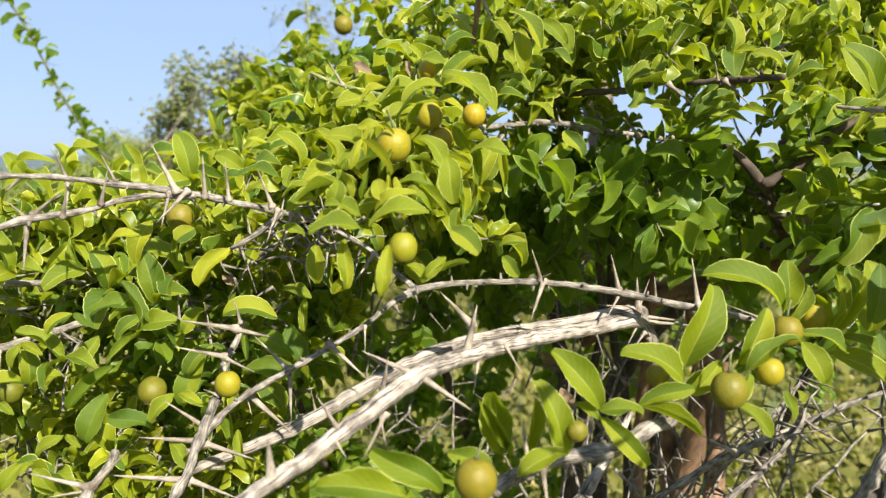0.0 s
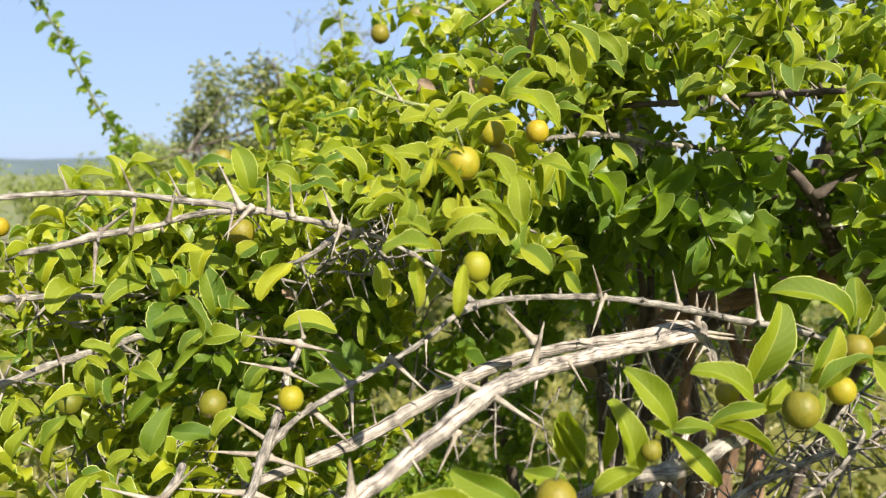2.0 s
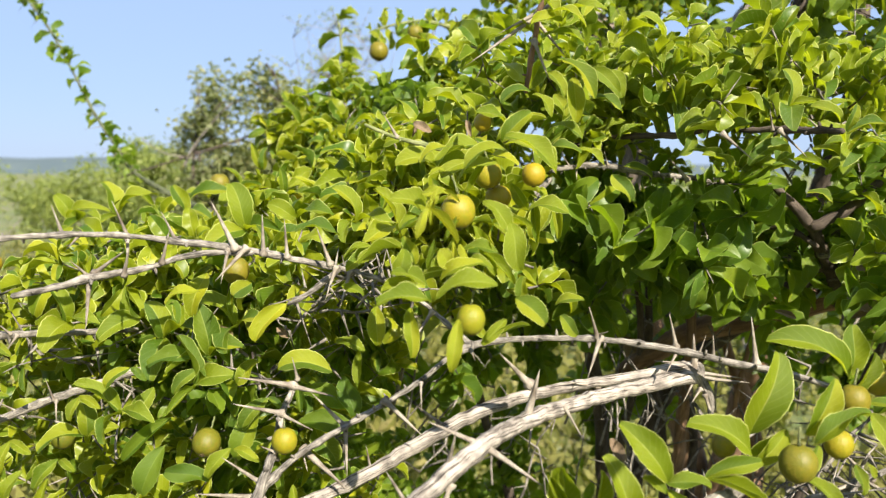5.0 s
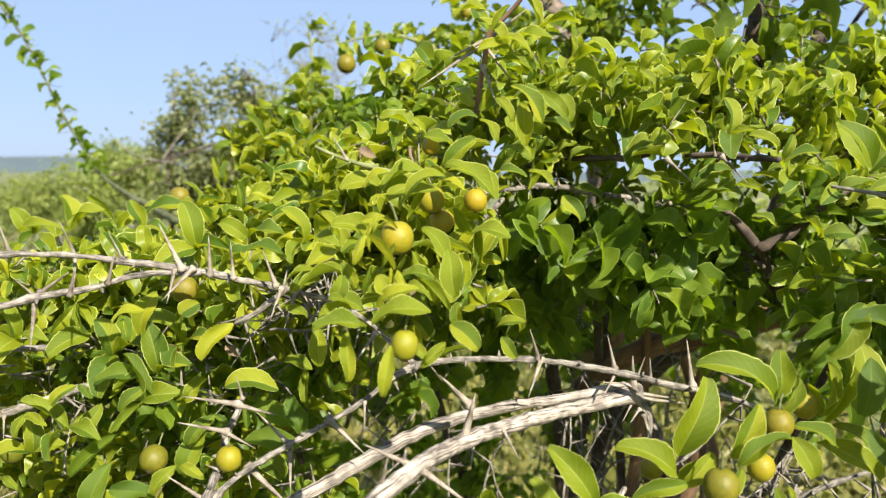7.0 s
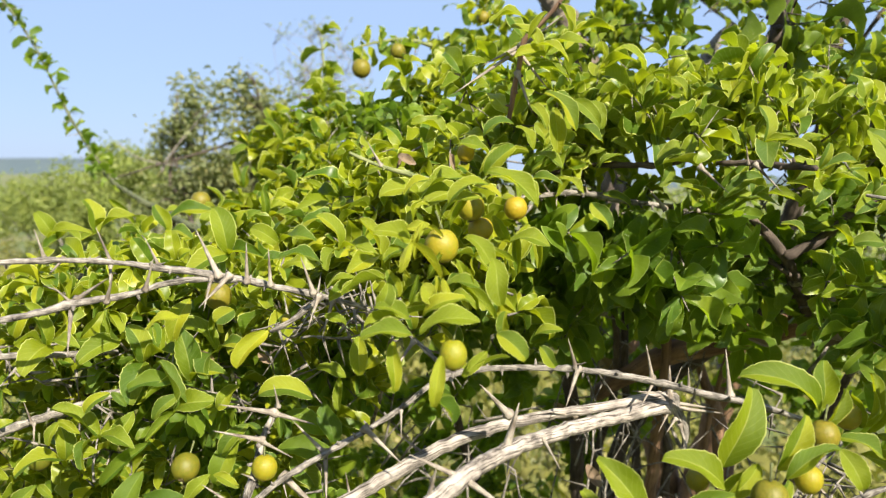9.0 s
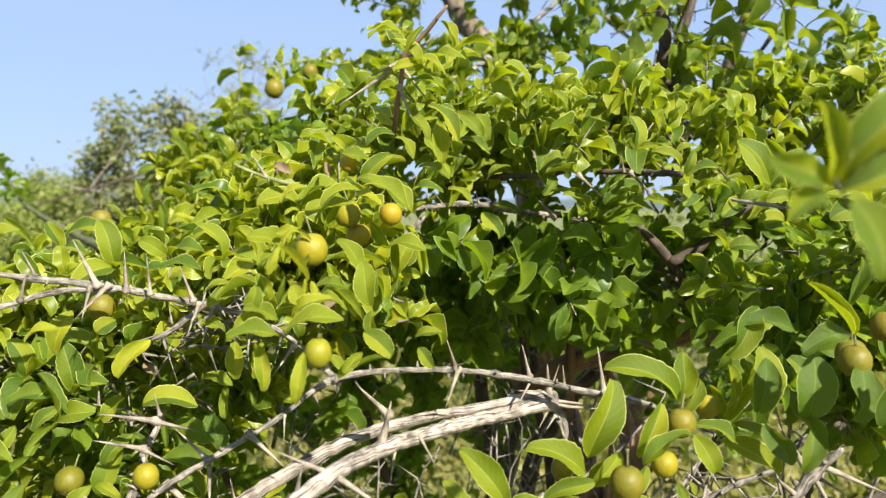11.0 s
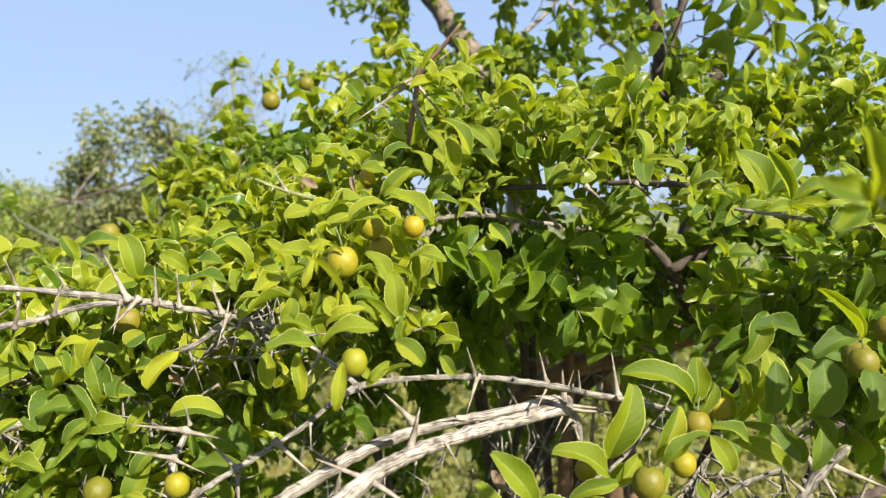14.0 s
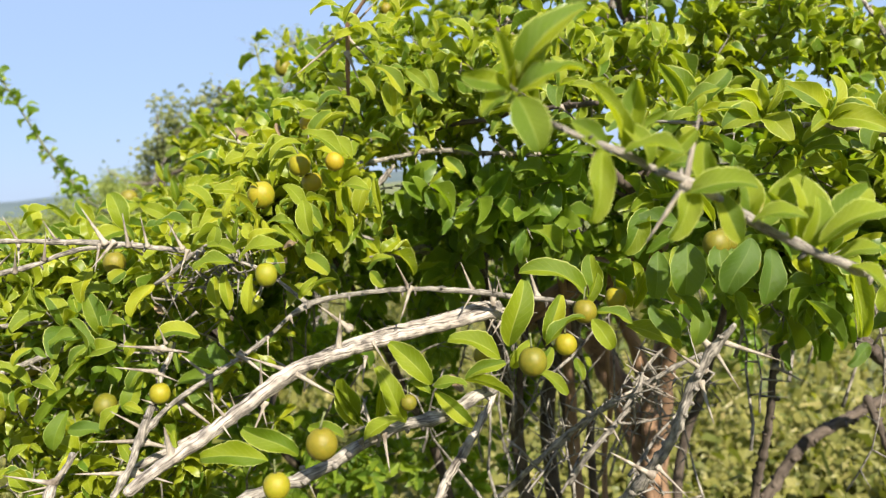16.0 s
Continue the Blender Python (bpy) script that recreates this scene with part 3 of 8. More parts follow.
def grass_field(name, spots, seed, blade, label):
    """Tufts of grass and low weeds, sown round the given spots (x, y, spread, count)."""
    rng, field = random.Random(seed), Mass(seed, 3, 1)
    for sx, sy, spread, count in spots:
        for _ in range(count):
            x, y = rng.gauss(sx, spread), rng.gauss(sy, spread)
            h = blade * rng.uniform(0.5, 1.3)
            for _ in range(2):
                field.leaf(np.array((x, y, ground_height(x, y))), np.array([rng.gauss(0, 0.45), rng.gauss(0, 0.45), 1.0]), np.array([rng.gauss(0, 1), rng.gauss(0, 1) - 0.6, 0.5]), h, rng.uniform(0.03, 0.09))
            for _ in range(3):
                c = np.array((x + rng.gauss(0, 0.05), y + rng.gauss(0, 0.05), ground_height(x, y) + h * rng.uniform(0.15, 1.0)))
                field.leaf(c, np.array([rng.gauss(0, 1), rng.gauss(0, 1), 0.3]), np.array([rng.gauss(0, 0.4), rng.gauss(-0.3, 0.4), 1.0]), blade * rng.uniform(0.12, 0.28), rng.uniform(0.4, 0.7))
    me = mesh_of(name, np.concatenate(field.v).tolist(), np.concatenate(field.f).tolist(), np.concatenate(field.u), "blade")
    me.materials.append(GRASS)
    tagged(new(name, me), label, "grass", kind="stuff")


ground()
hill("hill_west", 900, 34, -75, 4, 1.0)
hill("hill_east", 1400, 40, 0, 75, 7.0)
grass_field("grass", [(0.3, 2.4, 0.8, 1500), (1.3, 2.7, 0.8, 1800), (-1.6, 3.0, 1.0, 1500), (0, 6, 3.0, 2500), (-5, 9, 3.5, 2500), (4, 7, 3.0, 2000), (0, 0, 4.0, 2500), (-3, 15, 6.0, 3000)], 3, 0.2, "sunlit yellow-green grass and low weeds on dry ground")


# ---- the thorny shrub ----
shrub = thing("thorn_shrub", "spreading thorny shrub with glossy yellow-green leaves and ripening round yellow fruits", "shrub")
bleached = stem(shrub, PALE_BARK, [(-0.113, 0.395, 1.226, 0.0042), (-0.099, 0.406, 1.234, 0.0043), (-0.069, 0.437, 1.247, 0.0049), (-0.043, 0.464, 1.261, 0.0055), (-0.016, 0.490, 1.275, 0.0058), (0.017, 0.541, 1.277, 0.0056), (0.068, 0.591, 1.278, 0.0055), (0.115, 0.626, 1.279, 0.0056), (0.149, 0.642, 1.282, 0.0062), (0.158, 0.643, 1.280, 0.0044)], sides=16, rough=0.028, step=0.006, knots=0.0, label='bleached grey-white dead branch with peeling bark')
thorn(bleached, (-0.015, 0.490, 1.276), (-0.048, 0.482, 1.293), 0.0021)
thorn(bleached, (-0.013, 0.490, 1.275), (0.020, 0.478, 1.256), 0.0022)
thorn(bleached, (-0.036, 0.475, 1.268), (-0.031, 0.462, 1.294), 0.0016)
thorn(bleached, (0.016, 0.541, 1.280), (0.022, 0.529, 1.313), 0.0030)
thorn(bleached, (0.043, 0.561, 1.279), (0.054, 0.549, 1.261), 0.0013)
thorn(bleached, (-0.058, 0.448, 1.256), (-0.069, 0.440, 1.278), 0.0014)
thorn(bleached, (-0.060, 0.443, 1.253), (-0.052, 0.437, 1.243), 0.0011)
thorn(bleached, (-0.034, 0.473, 1.257), (-0.046, 0.466, 1.233), 0.0015)
thorn(bleached, (-0.037, 0.473, 1.257), (-0.033, 0.467, 1.240), 0.0011)
thorn(bleached, (-0.089, 0.417, 1.239), (-0.089, 0.409, 1.264), 0.0030)
thorn(bleached, (0.153, 0.642, 1.285), (0.150, 0.635, 1.317), 0.0030)
forked = stem(shrub, PALE_BARK, [(-0.192, 0.601, 1.175, 0.0038), (-0.150, 0.603, 1.191, 0.0042), (-0.108, 0.609, 1.207, 0.0051), (-0.062, 0.617, 1.233, 0.0056), (-0.010, 0.624, 1.259, 0.0052), (0.042, 0.631, 1.273, 0.0044), (0.095, 0.637, 1.281, 0.0040), (0.140, 0.642, 1.289, 0.0042), (0.157, 0.644, 1.288, 0.0049)], sides=14, rough=0.028, step=0.006, knots=0.0, label='bleached grey-white dead branch with peeling bark')
thorn(forked, (0.027, 0.629, 1.252), (0.023, 0.616, 1.229), 0.0015)
thorn(forked, (-0.036, 0.623, 1.243), (-0.062, 0.620, 1.263), 0.0018)
thorn(forked, (-0.096, 0.615, 1.212), (-0.099, 0.607, 1.236), 0.0014)
thorn(forked, (0.077, 0.636, 1.275), (0.050, 0.622, 1.282), 0.0018)
thorn(forked, (0.020, 0.585, 1.290), (-0.002, 0.565, 1.316), 0.0026)
knot = stem(shrub, GREY_BARK, [(0.156, 0.642, 1.289, 0.0045), (0.162, 0.643, 1.274, 0.0038), (0.168, 0.645, 1.262, 0.0031), (0.168, 0.648, 1.243, 0.0018)])
thorn(knot, (0.157, 0.642, 1.285), (0.190, 0.637, 1.282), 0.0018)
thorn(knot, (0.157, 0.642, 1.281), (0.194, 0.636, 1.279), 0.0021)
thorn(knot, (0.153, 0.641, 1.279), (0.143, 0.635, 1.262), 0.0012)
thorn(knot, (0.158, 0.641, 1.272), (0.148, 0.634, 1.260), 0.0011)
thorn(knot, (0.145, 0.643, 1.292), (0.121, 0.638, 1.295), 0.0013)
thorn(knot, (0.162, 0.640, 1.267), (0.168, 0.633, 1.244), 0.0014)
thorn(knot, (0.153, 0.642, 1.290), (0.161, 0.640, 1.315), 0.0014)
twig_right = stem(shrub, GREY_BARK, [(-0.021, 0.624, 1.309, 0.0030), (0.007, 0.625, 1.313, 0.0023), (0.050, 0.625, 1.315, 0.0023), (0.093, 0.623, 1.313, 0.0023), (0.135, 0.619, 1.307, 0.0027), (0.176, 0.613, 1.299, 0.0026), (0.211, 0.603, 1.294, 0.0023), (0.238, 0.597, 1.287, 0.0019)])
thorn(twig_right, (0.074, 0.622, 1.317), (0.066, 0.612, 1.341), 0.0015)
thorn(twig_right, (0.076, 0.622, 1.315), (0.065, 0.607, 1.288), 0.0018)
thorn(twig_right, (0.133, 0.621, 1.310), (0.125, 0.612, 1.337), 0.0017)
thorn(twig_right, (0.134, 0.621, 1.306), (0.122, 0.607, 1.291), 0.0013)
thorn(twig_right, (0.193, 0.620, 1.298), (0.185, 0.612, 1.335), 0.0022)
thorn(twig_right, (0.161, 0.620, 1.302), (0.157, 0.610, 1.321), 0.0012)
thorn(twig_right, (0.075, 0.622, 1.318), (0.080, 0.610, 1.323), 0.0011)
twig_left = stem(shrub, GREY_BARK, [(-0.021, 0.624, 1.309, 0.0027), (-0.036, 0.630, 1.321, 0.0017), (-0.059, 0.642, 1.339, 0.0017), (-0.085, 0.639, 1.354, 0.0017), (-0.104, 0.624, 1.363, 0.0017), (-0.131, 0.610, 1.371, 0.0023), (-0.159, 0.606, 1.377, 0.0023), (-0.182, 0.601, 1.382, 0.0026), (-0.205, 0.596, 1.386, 0.0025), (-0.232, 0.592, 1.389, 0.0025), (-0.257, 0.587, 1.393, 0.0019), (-0.284, 0.577, 1.395, 0.0018), (-0.305, 0.572, 1.395, 0.0021), (-0.342, 0.562, 1.393, 0.0018), (-0.369, 0.551, 1.389, 0.0012)])
thorn(twig_left, (-0.235, 0.597, 1.390), (-0.242, 0.589, 1.411), 0.0013)
thorn(twig_left, (-0.234, 0.597, 1.391), (-0.227, 0.587, 1.394), 0.0011)
thorn(twig_left, (-0.192, 0.596, 1.385), (-0.206, 0.589, 1.418), 0.0020)
thorn(twig_left, (-0.171, 0.596, 1.381), (-0.170, 0.589, 1.410), 0.0017)
thorn(twig_left, (-0.154, 0.596, 1.379), (-0.154, 0.588, 1.406), 0.0015)
thorn(twig_left, (-0.123, 0.595, 1.374), (-0.131, 0.588, 1.400), 0.0016)
thorn(twig_left, (-0.197, 0.596, 1.382), (-0.199, 0.584, 1.360), 0.0014)
thorn(twig_left, (-0.184, 0.596, 1.384), (-0.203, 0.584, 1.362), 0.0017)
thorn(twig_left, (-0.270, 0.597, 1.393), (-0.277, 0.589, 1.418), 0.0015)
thorn(twig_left, (-0.270, 0.597, 1.390), (-0.266, 0.585, 1.370), 0.0013)
thorn(twig_left, (-0.304, 0.597, 1.394), (-0.311, 0.586, 1.382), 0.0011)
thorn(twig_left, (-0.103, 0.595, 1.368), (-0.097, 0.584, 1.362), 0.0011)
thorn(twig_left, (-0.119, 0.595, 1.370), (-0.125, 0.583, 1.348), 0.0014)
thorn(twig_left, (-0.109, 0.595, 1.367), (-0.114, 0.582, 1.344), 0.0014)
thorn(twig_left, (-0.050, 0.592, 1.339), (-0.063, 0.580, 1.320), 0.0014)
thorn(twig_left, (-0.318, 0.597, 1.395), (-0.321, 0.589, 1.416), 0.0012)
side = stem(shrub, GREY_BARK, [(-0.180, 0.601, 1.381, 0.0022), (-0.220, 0.593, 1.380, 0.0022), (-0.252, 0.582, 1.371, 0.0022), (-0.279, 0.571, 1.367, 0.0030), (-0.302, 0.564, 1.361, 0.0027), (-0.334, 0.558, 1.354, 0.0021)])
thorn(side, (-0.287, 0.571, 1.365), (-0.284, 0.556, 1.331), 0.0020)
thorn(side, (-0.288, 0.571, 1.367), (-0.296, 0.561, 1.379), 0.0011)
thorn(side, (-0.283, 0.572, 1.369), (-0.258, 0.561, 1.385), 0.0017)
thorn(side, (-0.236, 0.572, 1.377), (-0.227, 0.563, 1.400), 0.0015)
thorn(side, (-0.263, 0.572, 1.368), (-0.254, 0.561, 1.389), 0.0014)
spur = stem(shrub, GREY_BARK, [(-0.119, 0.612, 1.368, 0.0016), (-0.131, 0.611, 1.358, 0.0026), (-0.141, 0.608, 1.350, 0.0019), (-0.156, 0.609, 1.342, 0.0013)])
joint_stem = stem(shrub, GREY_BARK, [(-0.021, 0.624, 1.309, 0.0044), (-0.040, 0.621, 1.298, 0.0020), (-0.057, 0.617, 1.284, 0.0022), (-0.082, 0.610, 1.269, 0.0021), (-0.114, 0.599, 1.252, 0.0023), (-0.143, 0.587, 1.237, 0.0022), (-0.162, 0.581, 1.221, 0.0025), (-0.171, 0.574, 1.210, 0.0028)])
thorn(joint_stem, (-0.058, 0.607, 1.283), (-0.057, 0.595, 1.266), 0.0011)
thorn(joint_stem, (-0.035, 0.608, 1.298), (-0.030, 0.597, 1.292), 0.0011)
thorn(joint_stem, (-0.084, 0.605, 1.270), (-0.055, 0.593, 1.247), 0.0021)
thorn(joint_stem, (-0.114, 0.604, 1.252), (-0.111, 0.590, 1.217), 0.0020)
thorn(joint_stem, (-0.115, 0.604, 1.252), (-0.138, 0.596, 1.279), 0.0020)
thorn(joint_stem, (-0.146, 0.602, 1.233), (-0.140, 0.591, 1.221), 0.0011)
thorn(joint_stem, (-0.144, 0.602, 1.233), (-0.109, 0.589, 1.207), 0.0025)
thorn(joint_stem, (-0.021, 0.609, 1.308), (-0.018, 0.598, 1.303), 0.0011)
gnarled = stem(shrub, GREY_BARK, [(-0.156, 0.641, 1.280, 0.0017), (-0.160, 0.635, 1.269, 0.0024), (-0.165, 0.619, 1.254, 0.0029), (-0.165, 0.597, 1.238, 0.0031), (-0.169, 0.575, 1.220, 0.0035), (-0.174, 0.564, 1.203, 0.0034), (-0.177, 0.547, 1.189, 0.0030), (-0.185, 0.531, 1.174, 0.0029)], knots=0.6)
thorn(gnarled, (-0.151, 0.592, 1.285), (-0.188, 0.582, 1.293), 0.0021)
thorn(gnarled, (-0.149, 0.592, 1.284), (-0.118, 0.581, 1.280), 0.0018)
thorn(gnarled, (-0.159, 0.590, 1.265), (-0.192, 0.581, 1.274), 0.0019)
thorn(gnarled, (-0.157, 0.590, 1.263), (-0.134, 0.579, 1.256), 0.0014)
thorn(gnarled, (-0.147, 0.592, 1.290), (-0.149, 0.584, 1.308), 0.0011)
thorn(gnarled, (-0.174, 0.585, 1.215), (-0.199, 0.577, 1.236), 0.0019)
thorn(gnarled, (-0.178, 0.584, 1.204), (-0.217, 0.574, 1.210), 0.0022)
thorn(gnarled, (-0.172, 0.584, 1.202), (-0.134, 0.573, 1.194), 0.0022)
thorn(gnarled, (-0.186, 0.581, 1.176), (-0.239, 0.572, 1.183), 0.0026)
thorn(gnarled, (-0.184, 0.581, 1.176), (-0.147, 0.570, 1.167), 0.0022)
thorn(gnarled, (-0.163, 0.587, 1.237), (-0.171, 0.578, 1.244), 0.0011)
low_stub = stem(shrub, GREY_BARK, [(-0.225, 0.554, 1.206, 0.0024), (-0.229, 0.543, 1.196, 0.0030), (-0.234, 0.532, 1.188, 0.0035), (-0.237, 0.521, 1.176, 0.0034)], knots=0.5)
thorn(low_stub, (-0.236, 0.532, 1.190), (-0.271, 0.523, 1.203), 0.0021)
thorn(low_stub, (-0.232, 0.532, 1.191), (-0.206, 0.525, 1.217), 0.0021)
thorn(low_stub, (-0.238, 0.532, 1.183), (-0.252, 0.522, 1.184), 0.0011)
thorn(low_stub, (-0.238, 0.532, 1.187), (-0.258, 0.522, 1.187), 0.0012)
low_left = stem(shrub, GREY_BARK, [(-0.450, 0.636, 1.228, 0.0021), (-0.405, 0.637, 1.239, 0.0028), (-0.360, 0.650, 1.255, 0.0032), (-0.317, 0.672, 1.268, 0.0029), (-0.282, 0.683, 1.278, 0.0019)])
thorn(low_left, (-0.398, 0.643, 1.240), (-0.400, 0.631, 1.219), 0.0014)
thorn(low_left, (-0.398, 0.643, 1.240), (-0.400, 0.635, 1.263), 0.0013)
thorn(low_left, (-0.353, 0.645, 1.258), (-0.355, 0.637, 1.277), 0.0011)
thorn(low_left, (-0.351, 0.645, 1.256), (-0.346, 0.634, 1.241), 0.0011)
thorn(low_left, (-0.380, 0.644, 1.247), (-0.393, 0.634, 1.259), 0.0011)
mid_left = stem(shrub, GREY_BARK, [(-0.450, 0.643, 1.304, 0.0025), (-0.400, 0.644, 1.309, 0.0028), (-0.364, 0.655, 1.309, 0.0029), (-0.331, 0.675, 1.307, 0.0026), (-0.308, 0.705, 1.303, 0.0019)])
thorn(mid_left, (-0.412, 0.644, 1.307), (-0.411, 0.631, 1.282), 0.0015)
thorn(mid_left, (-0.412, 0.644, 1.307), (-0.411, 0.635, 1.326), 0.0012)
thorn(mid_left, (-0.385, 0.644, 1.311), (-0.389, 0.635, 1.320), 0.0011)
thorn(mid_left, (-0.380, 0.644, 1.309), (-0.382, 0.633, 1.300), 0.0011)
cross_right = stem(shrub, GREY_BARK, [(0.350, 0.646, 1.223, 0.0018), (0.318, 0.654, 1.207, 0.0025), (0.286, 0.663, 1.187, 0.0029), (0.247, 0.680, 1.162, 0.0030), (0.214, 0.698, 1.133, 0.0031), (0.185, 0.715, 1.103, 0.0028), (0.147, 0.750, 1.056, 0.0029)])
thorn(cross_right, (0.304, 0.663, 1.194), (0.277, 0.656, 1.218), 0.0020)
thorn(cross_right, (0.300, 0.663, 1.192), (0.327, 0.652, 1.177), 0.0018)
thorn(cross_right, (0.291, 0.663, 1.190), (0.254, 0.652, 1.181), 0.0021)
thorn(cross_right, (0.239, 0.661, 1.169), (0.209, 0.652, 1.186), 0.0020)
thorn(cross_right, (0.323, 0.664, 1.204), (0.332, 0.653, 1.193), 0.0011)
cross_low = stem(shrub, GREY_BARK, [(0.295, 0.654, 1.202, 0.0021), (0.279, 0.656, 1.175, 0.0025), (0.258, 0.659, 1.151, 0.0029), (0.238, 0.667, 1.127, 0.0029), (0.216, 0.684, 1.091, 0.0030)])
thorn(cross_low, (0.281, 0.661, 1.174), (0.259, 0.653, 1.191), 0.0016)
thorn(cross_low, (0.263, 0.660, 1.155), (0.245, 0.652, 1.177), 0.0016)
thorn(cross_low, (0.260, 0.659, 1.153), (0.270, 0.647, 1.131), 0.0015)
thorn(cross_low, (0.258, 0.659, 1.151), (0.236, 0.650, 1.159), 0.0014)
thorn(cross_low, (0.284, 0.662, 1.176), (0.282, 0.649, 1.150), 0.0016)
thorny = stem(shrub, GREY_BARK, [(0.350, 0.548, 1.269, 0.0022), (0.338, 0.557, 1.252, 0.0042), (0.323, 0.560, 1.232, 0.0046), (0.309, 0.562, 1.203, 0.0042), (0.297, 0.569, 1.169, 0.0043), (0.278, 0.586, 1.134, 0.0048), (0.256, 0.612, 1.096, 0.0054), (0.215, 0.647, 1.044, 0.0057)], knots=0.4)
thorn(thorny, (0.332, 0.561, 1.249), (0.302, 0.549, 1.288), 0.0026)
thorn(thorny, (0.336, 0.561, 1.246), (0.350, 0.543, 1.214), 0.0021)
thorn(thorny, (0.325, 0.560, 1.230), (0.296, 0.546, 1.253), 0.0022)
thorn(thorny, (0.322, 0.559, 1.218), (0.326, 0.541, 1.186), 0.0021)
thorn(thorny, (0.342, 0.562, 1.253), (0.388, 0.546, 1.235), 0.0026)
thorn(thorny, (0.271, 0.551, 1.145), (0.236, 0.538, 1.172), 0.0025)
thorn(thorny, (0.279, 0.552, 1.149), (0.299, 0.535, 1.127), 0.0019)
thorn(thorny, (0.345, 0.562, 1.255), (0.351, 0.549, 1.272), 0.0012)
stem(shrub, PALE_BARK, [(0.149, 0.641, 1.207, 0.0022), (0.133, 0.629, 1.184, 0.0038), (0.112, 0.616, 1.157, 0.0043), (0.093, 0.613, 1.132, 0.0043), (0.080, 0.611, 1.106, 0.0043)], label='bleached grey-white dead branch with peeling bark')
near_low = stem(shrub, GREY_BARK, [(0.144, 0.503, 1.244, 0.0028), (0.128, 0.493, 1.243, 0.0045), (0.102, 0.482, 1.233, 0.0048), (0.072, 0.472, 1.232, 0.0044), (0.042, 0.460, 1.225, 0.0043), (0.006, 0.439, 1.212, 0.0045), (-0.039, 0.418, 1.205, 0.0043), (-0.078, 0.396, 1.194, 0.0042)])
thorn(near_low, (0.056, 0.451, 1.231), (0.059, 0.439, 1.206), 0.0016)
thorn(near_low, (-0.006, 0.449, 1.212), (0.004, 0.437, 1.193), 0.0013)
thorn(near_low, (0.048, 0.451, 1.230), (0.044, 0.444, 1.264), 0.0019)
stem(shrub, DARK_BARK, [(0.910, 1.330, 0.955, 0.0080), (0.804, 1.325, 0.914, 0.0096), (0.717, 1.320, 0.871, 0.0096), (0.660, 1.314, 0.804, 0.0096), (0.613, 1.307, 0.737, 0.0096), (0.585, 1.300, 0.657, 0.0096)], label='dark brown leaning stem')
upright = stem(shrub, DARK_BARK, [(0.512, 0.846, 1.210, 0.0037), (0.500, 0.860, 1.145, 0.0043), (0.497, 0.883, 1.060, 0.0050), (0.486, 0.906, 0.978, 0.0057), (0.479, 0.918, 0.896, 0.0059)])
thorn(upright, (0.493, 0.841, 1.151), (0.532, 0.839, 1.127), 0.0025)
stem(shrub, BROWN_BARK, [(0.324, 1.196, 1.302, 0.0044), (0.387, 1.284, 1.170, 0.0073), (0.440, 1.321, 1.033, 0.0150), (0.440, 1.303, 0.850, 0.0170), (0.422, 1.318, 0.400, 0.0195), (0.364, 1.332, -0.050, 0.0237)], name='trunk', step=0.03, knots=0.0, rough=0.06, sides=10, label='brown lower trunk')
# trunks under the crown, with shade painted in by the dark bark colour
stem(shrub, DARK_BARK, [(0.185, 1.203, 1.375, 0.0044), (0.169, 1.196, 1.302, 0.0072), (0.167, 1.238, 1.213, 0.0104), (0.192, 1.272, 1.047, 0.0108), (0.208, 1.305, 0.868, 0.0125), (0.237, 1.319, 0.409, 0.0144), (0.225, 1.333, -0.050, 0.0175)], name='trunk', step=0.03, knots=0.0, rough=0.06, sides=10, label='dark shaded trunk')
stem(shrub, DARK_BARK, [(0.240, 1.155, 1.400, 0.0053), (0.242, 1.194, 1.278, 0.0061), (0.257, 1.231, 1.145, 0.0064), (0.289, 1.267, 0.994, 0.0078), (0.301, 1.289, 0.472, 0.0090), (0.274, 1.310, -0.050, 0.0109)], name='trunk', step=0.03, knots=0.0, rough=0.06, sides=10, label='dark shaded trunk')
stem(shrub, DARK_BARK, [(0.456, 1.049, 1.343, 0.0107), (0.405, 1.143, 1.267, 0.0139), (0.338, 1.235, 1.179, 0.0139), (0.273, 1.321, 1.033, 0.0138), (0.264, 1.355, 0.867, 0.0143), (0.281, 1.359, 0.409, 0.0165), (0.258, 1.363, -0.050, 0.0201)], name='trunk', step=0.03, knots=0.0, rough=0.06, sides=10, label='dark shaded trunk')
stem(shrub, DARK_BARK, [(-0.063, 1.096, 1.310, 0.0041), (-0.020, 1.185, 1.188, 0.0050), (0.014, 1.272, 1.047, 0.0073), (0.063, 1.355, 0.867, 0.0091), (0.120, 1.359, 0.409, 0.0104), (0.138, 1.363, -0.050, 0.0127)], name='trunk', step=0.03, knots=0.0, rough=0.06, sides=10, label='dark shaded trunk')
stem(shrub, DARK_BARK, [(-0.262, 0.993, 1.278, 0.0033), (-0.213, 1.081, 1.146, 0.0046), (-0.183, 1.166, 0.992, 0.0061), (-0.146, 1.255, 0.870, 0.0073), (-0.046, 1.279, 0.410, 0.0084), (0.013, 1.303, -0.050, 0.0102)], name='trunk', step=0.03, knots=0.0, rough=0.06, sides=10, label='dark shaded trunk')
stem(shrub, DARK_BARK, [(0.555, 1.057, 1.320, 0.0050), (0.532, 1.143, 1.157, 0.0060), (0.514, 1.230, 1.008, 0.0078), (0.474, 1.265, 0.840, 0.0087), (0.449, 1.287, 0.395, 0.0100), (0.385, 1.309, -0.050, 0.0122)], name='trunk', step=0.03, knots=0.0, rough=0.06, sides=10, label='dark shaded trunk')
